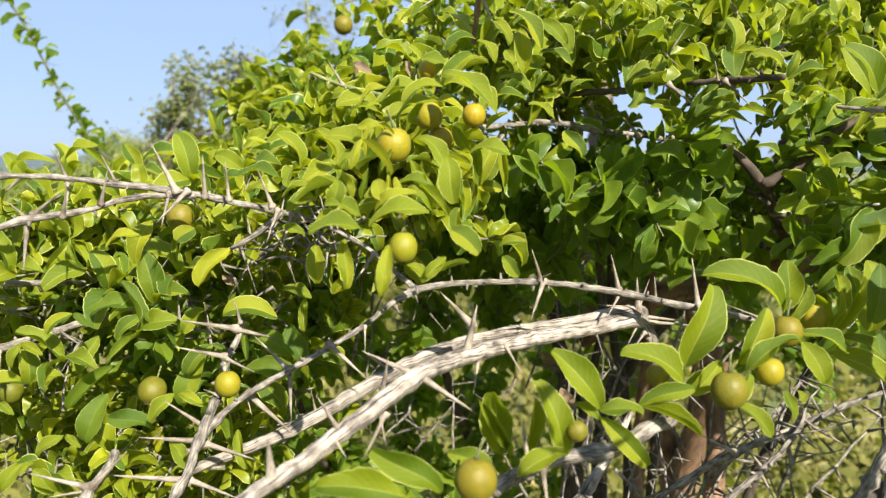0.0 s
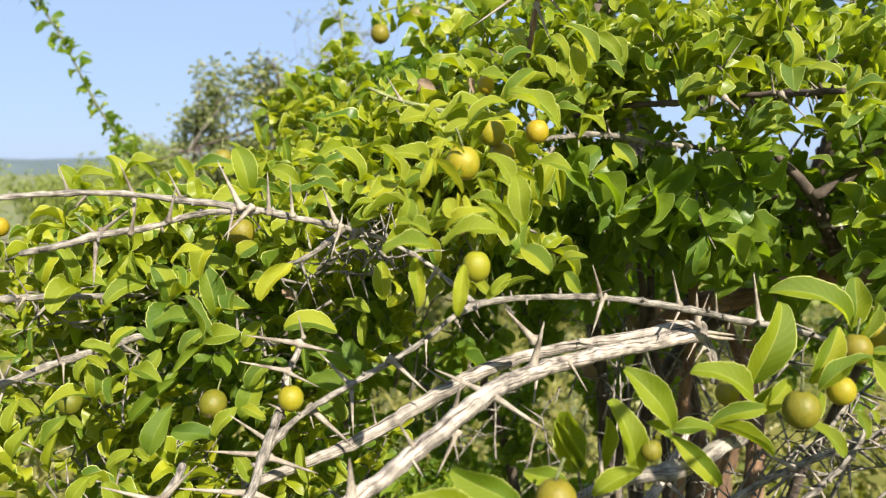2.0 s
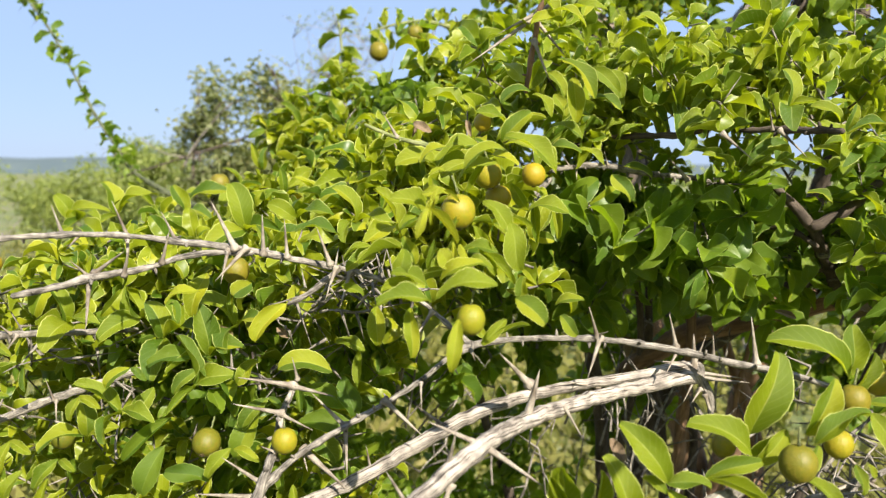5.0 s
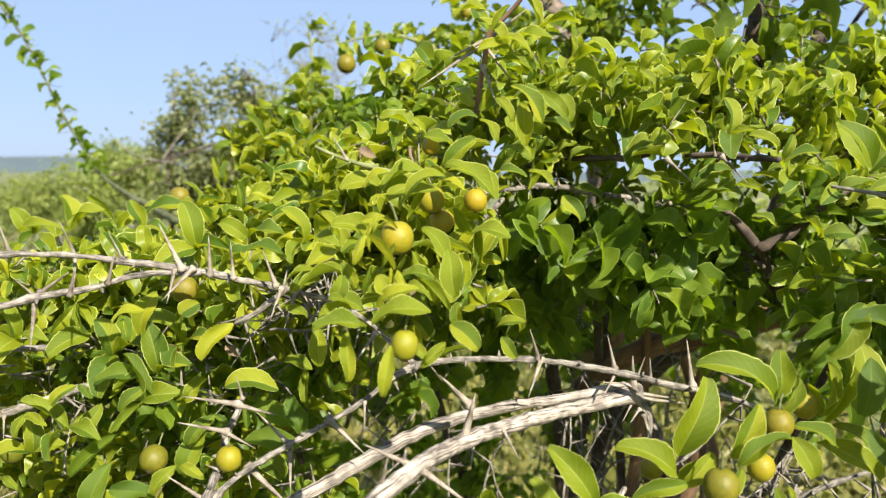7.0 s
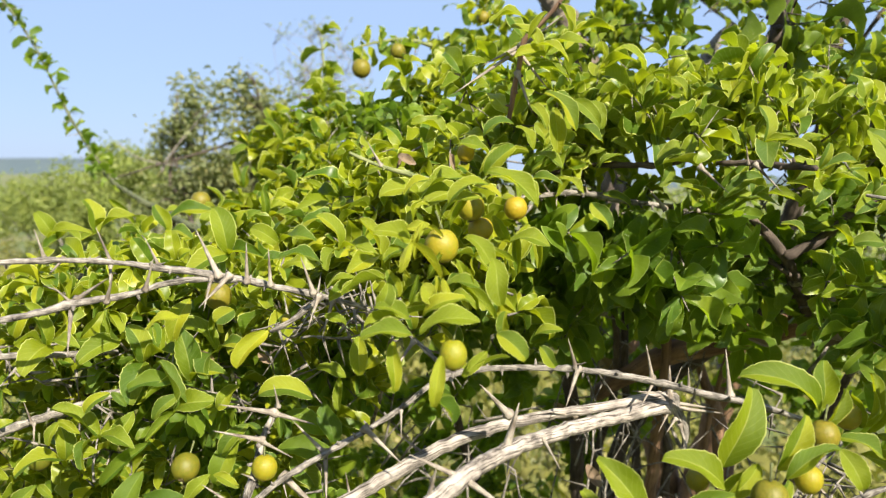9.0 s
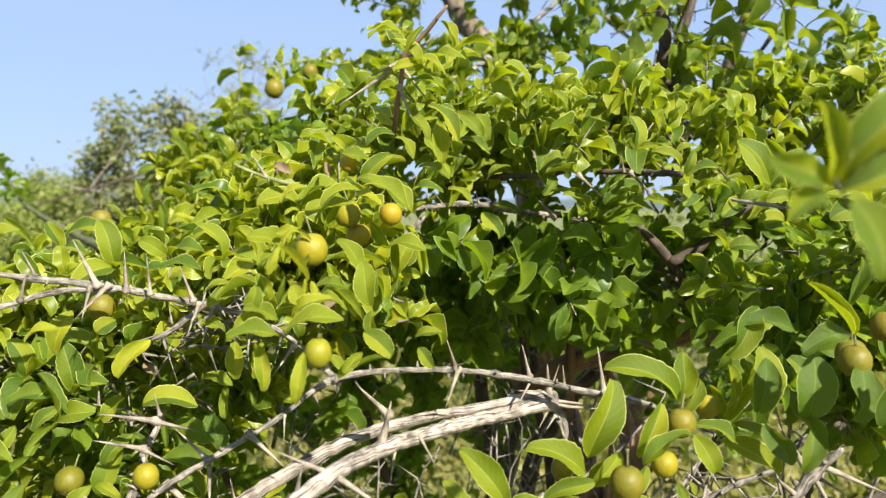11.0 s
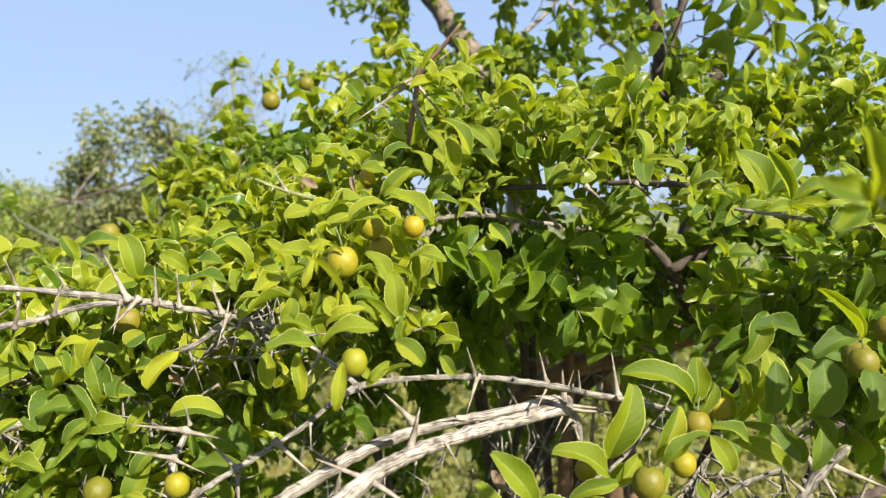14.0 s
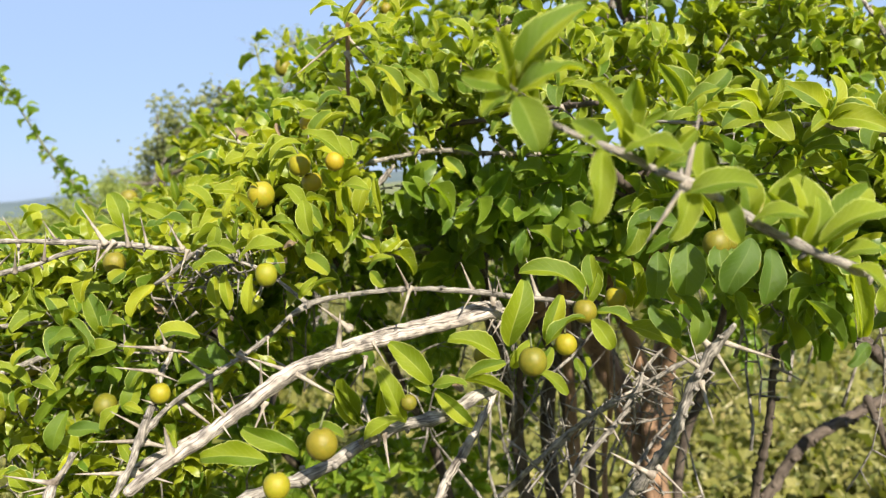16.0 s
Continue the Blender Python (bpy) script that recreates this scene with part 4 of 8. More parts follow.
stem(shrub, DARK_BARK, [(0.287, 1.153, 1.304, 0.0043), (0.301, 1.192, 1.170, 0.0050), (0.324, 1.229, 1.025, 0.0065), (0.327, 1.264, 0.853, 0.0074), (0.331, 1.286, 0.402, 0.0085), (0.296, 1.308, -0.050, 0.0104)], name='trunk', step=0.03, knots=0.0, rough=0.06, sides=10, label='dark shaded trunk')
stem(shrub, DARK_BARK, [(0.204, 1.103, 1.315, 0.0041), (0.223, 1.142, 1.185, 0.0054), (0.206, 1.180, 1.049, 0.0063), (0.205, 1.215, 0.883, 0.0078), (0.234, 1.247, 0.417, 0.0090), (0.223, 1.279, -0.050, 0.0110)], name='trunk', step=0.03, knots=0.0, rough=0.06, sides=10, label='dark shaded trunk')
stem(shrub, BROWN_BARK, [(0.354, 1.051, 1.281, 0.0028), (0.339, 1.090, 1.149, 0.0035), (0.343, 1.130, 1.033, 0.0043), (0.331, 1.167, 0.891, 0.0050), (0.334, 1.209, 0.420, 0.0057), (0.298, 1.250, -0.050, 0.0070)], name='trunk', step=0.03, knots=0.0, rough=0.06, sides=10, label='brown lower trunk')
mid = stem(shrub, GREY_BARK, [(0.003, 0.787, 1.438, 0.0017), (0.041, 0.808, 1.440, 0.0026), (0.076, 0.828, 1.445, 0.0026), (0.115, 0.848, 1.447, 0.0031), (0.149, 0.858, 1.441, 0.0032), (0.197, 0.867, 1.436, 0.0027), (0.247, 0.877, 1.432, 0.0028), (0.295, 0.877, 1.430, 0.0028)])
thorn(mid, (0.080, 0.838, 1.445), (0.068, 0.830, 1.461), 0.0012)
thorn(mid, (0.086, 0.838, 1.444), (0.085, 0.827, 1.433), 0.0011)
thorn(mid, (0.117, 0.838, 1.448), (0.112, 0.830, 1.461), 0.0011)
thorn(mid, (0.196, 0.837, 1.434), (0.174, 0.829, 1.456), 0.0018)
thorn(mid, (0.230, 0.837, 1.432), (0.219, 0.829, 1.453), 0.0014)
stem(shrub, BROWN_BARK, [(0.20, 1.16, 1.16, 0.012), (0.273, 1.12, 1.22, 0.015), (0.341, 1.12, 1.241, 0.017), (0.403, 1.10, 1.265, 0.018), (0.469, 1.08, 1.281, 0.019), (0.56, 1.07, 1.30, 0.020)], knots=0.0, rough=0.06, step=0.02, sides=12, label='thick brown leaning limb')
stem(shrub, BROWN_BARK, [(0.28, 1.10, 1.305, 0.006), (0.279, 1.10, 1.232, 0.007), (0.282, 1.12, 1.165, 0.008), (0.29, 1.2, 0.9, 0.01), (0.30, 1.26, -0.05, 0.012)], name='trunk', knots=0.0, rough=0.06, step=0.02, label='brown lower trunk')
stem(shrub, DARK_BARK, [(0.292, 0.877, 1.432, 0.0037), (0.318, 0.875, 1.406, 0.0051), (0.341, 0.882, 1.382, 0.0066), (0.365, 0.910, 1.354, 0.0073), (0.398, 0.957, 1.325, 0.0077), (0.445, 1.043, 1.279, 0.0084)], knots=0.0, rough=0.06)
stem(shrub, DARK_BARK, [(0.339, 0.873, 1.385, 0.0060), (0.373, 0.865, 1.406, 0.0055), (0.401, 0.857, 1.436, 0.0045), (0.445, 0.850, 1.463, 0.0031)], knots=0.0, rough=0.06)
stem(shrub, GREY_BARK, [(0.357, 0.900, 1.354, 0.0043), (0.421, 0.939, 1.346, 0.0050), (0.476, 0.960, 1.354, 0.0056), (0.557, 1.001, 1.358, 0.0053)])
stem(shrub, DARK_BARK, [(0.346, 0.881, 1.364, 0.0028), (0.317, 0.902, 1.382, 0.0029), (0.283, 0.952, 1.374, 0.0025), (0.250, 1.001, 1.366, 0.0021)])
stem(shrub, DARK_BARK, [(0.086, 0.870, 1.467, 0.0023), (0.120, 0.861, 1.475, 0.0027), (0.149, 0.831, 1.476, 0.0031), (0.180, 0.811, 1.476, 0.0030), (0.195, 0.791, 1.479, 0.0025)])
dark_r = stem(shrub, DARK_BARK, [(0.224, 0.771, 1.478, 0.0020), (0.247, 0.741, 1.478, 0.0031), (0.262, 0.700, 1.475, 0.0029), (0.271, 0.670, 1.473, 0.0025)])
thorn(dark_r, (0.239, 0.731, 1.478), (0.233, 0.723, 1.496), 0.0011)
thorn(dark_r, (0.246, 0.731, 1.476), (0.265, 0.718, 1.453), 0.0017)
thorn(dark_r, (0.197, 0.730, 1.473), (0.219, 0.718, 1.451), 0.0018)
thorn(dark_r, (0.278, 0.731, 1.479), (0.265, 0.722, 1.487), 0.0011)
thorn(dark_r, (0.295, 0.731, 1.481), (0.308, 0.722, 1.488), 0.0011)
stem(shrub, GREY_BARK, [(0.010, 0.948, 1.335, 0.0051), (0.050, 0.957, 1.318, 0.0066), (0.077, 0.967, 1.321, 0.0062), (0.120, 0.995, 1.305, 0.0048), (0.183, 1.045, 1.293, 0.0045)])
stem(shrub, GREY_BARK, [(0.059, 0.827, 1.433, 0.0026), (0.037, 0.825, 1.411, 0.0035), (0.020, 0.824, 1.400, 0.0035), (-0.002, 0.802, 1.384, 0.0026)])
pale_ul = stem(shrub, GREEN_TWIG, [(-0.106, 0.675, 1.477, 0.0012), (-0.084, 0.675, 1.468, 0.0014), (-0.065, 0.674, 1.463, 0.0018), (-0.042, 0.669, 1.457, 0.0018)])
thorn(pale_ul, (-0.081, 0.675, 1.468), (-0.092, 0.671, 1.487), 0.0012)
top_twig = stem(shrub, BROWN_BARK, [(0.026, 0.721, 1.508, 0.0019), (0.029, 0.713, 1.534, 0.0023), (0.032, 0.705, 1.554, 0.0022), (0.035, 0.696, 1.574, 0.0022), (0.050, 0.688, 1.589, 0.0018), (0.069, 0.680, 1.612, 0.0014)])
thorn(top_twig, (0.034, 0.706, 1.569), (-0.026, 0.692, 1.526), 0.0018)
thorn(top_twig, (0.034, 0.706, 1.570), (0.067, 0.698, 1.596), 0.0018)
thorn(top_twig, (0.033, 0.706, 1.564), (0.057, 0.693, 1.532), 0.0018)
thorn(top_twig, (0.031, 0.704, 1.547), (0.043, 0.691, 1.513), 0.0018)
thorn(top_twig, (0.033, 0.706, 1.571), (-0.000, 0.695, 1.552), 0.0018)
stem(shrub, GREEN_TWIG, [(-0.189, 1.490, 1.687, 0.0016), (-0.139, 1.491, 1.700, 0.0023), (-0.089, 1.491, 1.704, 0.0031), (-0.018, 1.469, 1.679, 0.0039), (0.041, 1.414, 1.630, 0.0045), (0.101, 1.307, 1.557, 0.0069)])
stem(shrub, GREEN_TWIG, [(-0.287, 1.777, 1.754, 0.0019), (-0.280, 1.772, 1.692, 0.0023), (-0.262, 1.715, 1.616, 0.0027), (-0.189, 1.504, 1.506, 0.0048)])
stem(shrub, SHOOT_BARK, [(-1.285, 2.351, 1.970, 0.0024), (-1.195, 2.322, 1.866, 0.0027), (-1.134, 2.304, 1.780, 0.0029), (-1.081, 2.286, 1.687, 0.0031), (-1.028, 2.268, 1.595, 0.0036), (-0.952, 2.210, 1.511, 0.0041), (-0.850, 2.102, 1.431, 0.0045), (-0.525, 1.692, 1.346, 0.0072), (-0.232, 1.286, 1.303, 0.0069)], label='long arching green shoot with small leaves')
stem(shrub, DARK_BARK, [(0.394, 1.069, 1.633, 0.0089), (0.380, 1.052, 1.726, 0.0082), (0.359, 1.026, 1.813, 0.0073), (0.333, 0.980, 1.916, 0.0053)])
hard_r2 = stem(shrub, DARK_BARK, [(0.439, 1.112, 1.513, 0.0106), (0.410, 1.086, 1.586, 0.0097), (0.394, 1.069, 1.633, 0.0089)])
stem(shrub, DARK_BARK, [(0.549, 1.013, 1.123, 0.0043), (0.623, 1.055, 1.147, 0.0077), (0.725, 1.140, 1.120, 0.0104), (0.809, 1.182, 1.043, 0.0116), (0.894, 1.204, 0.966, 0.0127), (0.955, 1.208, 0.880, 0.0129), (1.013, 1.221, 0.767, 0.0154)], knots=0.1, rough=0.05, label='dark brown leaning stem')
stem(shrub, DARK_BARK, [(0.775, 1.193, 0.990, 0.0066), (0.785, 1.177, 0.946, 0.0065), (0.808, 1.167, 0.871, 0.0072)])
stem(shrub, GREY_BARK, [(0.673, 0.990, 1.624, 0.0023), (0.689, 0.964, 1.583, 0.0029), (0.696, 0.939, 1.544, 0.0028), (0.712, 0.924, 1.506, 0.0028), (0.728, 0.908, 1.469, 0.0028), (0.746, 0.879, 1.405, 0.0027)])
fruit(shrub, (-0.031, 0.524, 1.415), 0.0220, 1.06)
fruit(shrub, (-0.010, 0.596, 1.438), 0.0201, 1.06)
fruit(shrub, (-0.023, 0.476, 1.355), 0.0166, 1.15)
fruit(shrub, (0.022, 0.591, 1.438), 0.0168, 1.06)
fruit(shrub, (-0.002, 0.605, 1.422), 0.0188, 0.95)
fruit(shrub, (-0.012, 0.671, 1.479), 0.0140, 1.10)
fruit(shrub, (0.080, 0.843, 1.491), 0.0204, 1.06)
fruit(shrub, (0.091, 0.844, 1.510), 0.0170, 1.06)
fruit(shrub, (-0.319, 0.997, 1.425), 0.0243, 1.06, GREEN_FRUIT)
fruit(shrub, (-0.203, 0.639, 1.363), 0.0210, 1.06, GREEN_FRUIT)
fruit(shrub, (0.037, 0.930, 1.356), 0.0203, 1.06, GREEN_FRUIT)
fruit(shrub, (-0.228, 0.636, 1.227), 0.0222, 1.06, GREEN_FRUIT, tilt=(50, 0))
fruit(shrub, (-0.349, 0.739, 1.253), 0.0235, 1.06, GREEN_FRUIT)
fruit(shrub, (-0.156, 0.588, 1.245), 0.0188, 1.06)
fruit(shrub, (0.017, 0.412, 1.241), 0.0220, 1.06, GREEN_FRUIT)
fruit(shrub, (0.173, 0.490, 1.267), 0.0225, 1.06, GREEN_FRUIT)
fruit(shrub, (0.201, 0.500, 1.276), 0.0174, 1.06)
fruit(shrub, (0.222, 0.527, 1.296), 0.0197, 1.06, GREEN_FRUIT)
fruit(shrub, (0.135, 0.510, 1.271), 0.0149, 1.06, GREEN_FRUIT)
fruit(shrub, (0.076, 0.458, 1.252), 0.0122, 1.06, GREEN_FRUIT)
fruit(shrub, (0.255, 0.563, 1.299), 0.0187, 1.06)
fruit(shrub, (0.454, 1.022, 1.583), 0.0191, 1.06)
fruit(shrub, (0.247, 0.971, 1.575), 0.0233, 1.06)
fruit(shrub, (-0.172, 1.46, 1.648), 0.033, 1.06, GREEN_FRUIT)
fruit(shrub, (-0.108, 1.44, 1.676), 0.0265, 1.06, GREEN_FRUIT)
fruit(shrub, (-0.376, 0.705, 1.208), 0.0216, 1.06, GREEN_FRUIT)
fruit(shrub, (-0.205, 0.895, 1.408), 0.0158, 1.06)
fruit(shrub, (-0.140, 0.834, 1.397), 0.0074, 1.06)
fruit(shrub, (0.000, 0.341, 1.240), 0.0164, 1.06)
fruit(shrub, (0.336, 0.516, 1.345), 0.0212, 1.06, GREEN_FRUIT)
fruit(shrub, (0.036, 1.417, 1.731), 0.0225, 1.06, GREEN_FRUIT)
fruit(shrub, (0.365, 0.523, 1.363), 0.0212, 1.06, GREEN_FRUIT)
fruit(shrub, (-0.409, 0.645, 1.371), 0.0155, 1.06)
fruit(shrub, (-0.395, 0.640, 1.367), 0.0155, 1.06)
fruit(shrub, (-0.150, 0.638, 1.346), 0.0087, 1.06)
fruit(shrub, (0.244, 0.910, 1.458), 0.0111, 1.06)
leaf(shrub, (0.158, 0.530, 1.272), (0.175, 0.531, 1.327), (-0.05, -0.96, 0.29), 0.46, 'flat', mat=YOUNG_LEAF)
leaf(shrub, (0.229, 0.548, 1.305), (0.171, 0.547, 1.330), (0.00, -0.64, 0.77), 0.34, 'arch', mat=YOUNG_LEAF)
leaf(shrub, (0.234, 0.563, 1.304), (0.236, 0.563, 1.339), (0.19, -0.94, 0.28), 0.60, 'flat', mat=YOUNG_LEAF)
leaf(shrub, (0.224, 0.533, 1.300), (0.235, 0.531, 1.327), (0.28, -0.92, 0.28), 0.52, 'fold', mat=YOUNG_LEAF)
leaf(shrub, (0.186, 0.511, 1.278), (0.202, 0.510, 1.315), (0.10, -0.92, 0.38), 0.45, 'flat', mat=YOUNG_LEAF)
leaf(shrub, (0.185, 0.496, 1.277), (0.218, 0.493, 1.297), (-0.18, -0.57, 0.80), 0.42, 'flat', mat=YOUNG_LEAF)
leaf(shrub, (0.232, 0.527, 1.295), (0.260, 0.522, 1.282), (0.10, -0.63, 0.77), 0.50, 'arch', mat=YOUNG_LEAF)
leaf(shrub, (0.225, 0.512, 1.292), (0.239, 0.506, 1.267), (0.00, -0.97, 0.24), 0.62, 'flat', mat=YOUNG_LEAF)
leaf(shrub, (0.149, 0.500, 1.269), (0.108, 0.498, 1.289), (0.10, -0.74, 0.67), 0.42, 'arch', mat=YOUNG_LEAF)
leaf(shrub, (0.159, 0.529, 1.255), (0.179, 0.527, 1.276), (0.00, -0.97, 0.24), 0.65, 'flat', mat=YOUNG_LEAF)
leaf(shrub, (0.093, 0.479, 1.259), (0.063, 0.478, 1.295), (0.19, -0.91, 0.37), 0.45, 'flat', mat=YOUNG_LEAF)
leaf(shrub, (0.094, 0.488, 1.255), (0.121, 0.484, 1.253), (0.10, -0.71, 0.69), 0.50, 'flat', mat=YOUNG_LEAF)
leaf(shrub, (0.072, 0.466, 1.235), (0.053, 0.467, 1.280), (0.10, -0.95, 0.29), 0.38, 'flat', mat=YOUNG_LEAF)
leaf(shrub, (0.095, 0.488, 1.251), (0.123, 0.481, 1.222), (0.00, -0.97, 0.24), 0.36, 'flat', mat=YOUNG_LEAF)
leaf(shrub, (0.118, 0.489, 1.257), (0.155, 0.483, 1.240), (0.00, -0.52, 0.85), 0.32, 'fold', mat=YOUNG_LEAF)
leaf(shrub, (0.119, 0.493, 1.256), (0.153, 0.491, 1.268), (0.10, -0.71, 0.69), 0.36, 'flat', mat=YOUNG_LEAF)
leaf(shrub, (0.033, 0.462, 1.237), (0.028, 0.461, 1.275), (0.00, -0.97, 0.24), 0.62, 'cup', mat=YOUNG_LEAF)
leaf(shrub, (0.040, 0.466, 1.235), (0.021, 0.466, 1.269), (0.00, -0.97, 0.24), 0.36, 'fold', mat=YOUNG_LEAF)
leaf(shrub, (0.049, 0.481, 1.232), (0.054, 0.480, 1.266), (0.28, -0.92, 0.28), 0.45, 'fold', mat=YOUNG_LEAF)
leaf(shrub, (0.070, 0.452, 1.242), (0.041, 0.447, 1.229), (0.00, -0.64, 0.77), 0.45, 'flat', mat=YOUNG_LEAF)
leaf(shrub, (-0.001, 0.416, 1.233), (-0.038, 0.414, 1.257), (0.00, -0.82, 0.57), 0.40, 'flat', mat=YOUNG_LEAF)
leaf(shrub, (-0.018, 0.401, 1.236), (-0.064, 0.398, 1.243), (0.00, -0.79, 0.61), 0.40, 'arch', mat=YOUNG_LEAF)
leaf(shrub, (0.092, 0.478, 1.252), (0.077, 0.475, 1.263), (0.10, -0.71, 0.69), 0.50, 'flat', mat=YOUNG_LEAF)
leaf(shrub, (0.027, 0.446, 1.234), (0.002, 0.443, 1.245), (0.10, -0.71, 0.69), 0.50, 'flat', mat=YOUNG_LEAF)
leaf(shrub, (0.176, 0.489, 1.259), (0.198, 0.483, 1.240), (0.21, -0.78, 0.60), 0.40, 'flat', mat=YOUNG_LEAF)
leaf(shrub, (0.272, 0.572, 1.288), (0.273, 0.572, 1.329), (0.28, -0.92, 0.28), 0.50, 'fold', mat=YOUNG_LEAF)
leaf(shrub, (0.269, 0.567, 1.289), (0.256, 0.565, 1.315), (0.00, -0.97, 0.24), 0.62, 'cup', mat=YOUNG_LEAF)
leaf(shrub, (0.269, 0.562, 1.288), (0.288, 0.562, 1.328), (0.00, -0.97, 0.24), 0.30, 'fold', mat=YOUNG_LEAF)
leaf(shrub, (0.259, 0.551, 1.276), (0.303, 0.544, 1.252), (0.00, -0.79, 0.61), 0.42, 'flat', mat=YOUNG_LEAF)
leaf(shrub, (0.275, 0.562, 1.286), (0.304, 0.556, 1.265), (0.10, -0.71, 0.69), 0.42, 'arch', mat=YOUNG_LEAF)
leaf(shrub, (0.328, 0.636, 1.330), (0.330, 0.627, 1.275), (0.00, -0.97, 0.24), 0.62, 'flat')
leaf(shrub, (0.362, 0.679, 1.356), (0.340, 0.673, 1.336), (0.00, -0.97, 0.24), 0.50, 'flat')
leaf(shrub, (0.323, 0.656, 1.324), (0.325, 0.649, 1.293), (0.00, -0.97, 0.24), 0.60, 'flat')
leaf(shrub, (0.174, 0.503, 1.253), (0.190, 0.501, 1.275), (0.00, -0.97, 0.24), 0.50, 'flat', mat=YOUNG_LEAF)
leaf(shrub, (0.178, 0.521, 1.278), (0.157, 0.515, 1.257), (0.00, -0.97, 0.24), 0.50, 'flat', mat=YOUNG_LEAF)
leaf(shrub, (0.207, 0.490, 1.267), (0.209, 0.484, 1.250), (0.00, -0.97, 0.24), 0.50, 'flat', mat=YOUNG_LEAF)
leaf(shrub, (0.214, 0.490, 1.267), (0.217, 0.485, 1.260), (0.10, -0.71, 0.69), 0.60, 'flat', mat=YOUNG_LEAF)
leaf(shrub, (0.404, 0.790, 1.470), (0.373, 0.791, 1.515), (-0.28, -0.89, 0.36), 0.50, 'flat', mat=SIDE_LEAF)
leaf(shrub, (0.402, 0.790, 1.469), (0.382, 0.783, 1.433), (0.00, -0.97, 0.24), 0.40, 'fold', mat=SIDE_LEAF)
leaf(shrub, (0.408, 0.790, 1.466), (0.443, 0.790, 1.505), (0.10, -0.71, 0.69), 0.50, 'flat', mat=SIDE_LEAF)
leaf(shrub, (0.400, 0.780, 1.463), (0.427, 0.773, 1.436), (0.10, -0.71, 0.69), 0.50, 'arch', mat=SIDE_LEAF)
leaf(shrub, (-0.043, 0.479, 1.367), (-0.007, 0.476, 1.375), (0.00, -0.58, 0.81), 0.46, 'arch', mat=YOUNG_LEAF)
leaf(shrub, (-0.046, 0.479, 1.365), (-0.078, 0.475, 1.364), (0.00, -0.64, 0.77), 0.42, 'arch', mat=YOUNG_LEAF)
leaf(shrub, (-0.030, 0.460, 1.358), (-0.034, 0.453, 1.329), (0.00, -0.97, 0.24), 0.34, 'flat', mat=YELLOW_LEAF)
leaf(shrub, (-0.059, 0.498, 1.358), (-0.058, 0.491, 1.328), (0.00, -0.97, 0.24), 0.36, 'flat', mat=YOUNG_LEAF)
leaf(shrub, (-0.066, 0.500, 1.376), (-0.063, 0.498, 1.394), (0.00, -0.97, 0.24), 0.70, 'flat', mat=YOUNG_LEAF)
leaf(shrub, (-0.049, 0.504, 1.418), (-0.056, 0.498, 1.400), (0.00, -0.79, 0.61), 0.34, 'droop', mat=YELLOW_LEAF)
leaf(shrub, (-0.050, 0.509, 1.418), (-0.031, 0.503, 1.396), (0.42, -0.81, 0.40), 0.30, 'fold', mat=YELLOW_LEAF)
leaf(shrub, (-0.042, 0.502, 1.393), (-0.033, 0.497, 1.382), (0.00, -0.97, 0.24), 0.80, 'flat', mat=YELLOW_LEAF)
leaf(shrub, (-0.021, 0.533, 1.406), (-0.006, 0.526, 1.374), (0.00, -0.97, 0.24), 0.40, 'fold', mat=YOUNG_LEAF)
leaf(shrub, (-0.007, 0.553, 1.406), (0.012, 0.547, 1.381), (0.10, -0.71, 0.69), 0.40, 'arch', mat=YOUNG_LEAF)
leaf(shrub, (0.002, 0.523, 1.408), (0.008, 0.516, 1.378), (0.00, -0.97, 0.24), 0.55, 'flat', mat=YOUNG_LEAF)
leaf(shrub, (0.004, 0.499, 1.364), (0.022, 0.493, 1.349), (0.10, -0.87, 0.49), 0.70, 'flat', mat=YOUNG_LEAF)
leaf(shrub, (0.007, 0.509, 1.361), (0.010, 0.506, 1.377), (0.10, -0.71, 0.69), 0.60, 'flat', mat=YOUNG_LEAF)
leaf(shrub, (-0.011, 0.608, 1.458), (-0.048, 0.603, 1.445), (-0.10, -0.46, 0.88), 0.42, 'arch', mat=YOUNG_LEAF)
leaf(shrub, (0.000, 0.609, 1.461), (0.022, 0.607, 1.483), (0.21, -0.78, 0.60), 0.50, 'flat', mat=YOUNG_LEAF)
leaf(shrub, (-0.003, 0.629, 1.462), (0.035, 0.626, 1.479), (0.10, -0.52, 0.85), 0.36, 'fold')
leaf(shrub, (0.014, 0.599, 1.461), (0.038, 0.592, 1.438), (0.31, -0.66, 0.69), 0.50, 'arch', mat=YOUNG_LEAF)
leaf(shrub, (0.000, 0.588, 1.458), (0.024, 0.584, 1.452), (0.00, -0.52, 0.85), 0.60, 'arch', mat=YOUNG_LEAF)
leaf(shrub, (-0.032, 0.566, 1.432), (-0.003, 0.563, 1.445), (0.00, -0.52, 0.85), 0.40, 'arch', mat=YOUNG_LEAF)
leaf(shrub, (-0.011, 0.577, 1.450), (-0.025, 0.571, 1.425), (0.00, -0.97, 0.24), 0.30, 'fold', mat=YOUNG_LEAF)
leaf(shrub, (-0.086, 0.558, 1.349), (-0.084, 0.551, 1.323), (0.00, -0.97, 0.24), 0.55, 'flat', mat=YOUNG_LEAF)
leaf(shrub, (-0.097, 0.578, 1.353), (-0.112, 0.575, 1.361), (0.10, -0.71, 0.69), 0.50, 'flat', mat=YOUNG_LEAF)
leaf(shrub, (-0.049, 0.500, 1.371), (-0.071, 0.496, 1.380), (0.10, -0.71, 0.69), 0.45, 'arch', mat=YOUNG_LEAF)
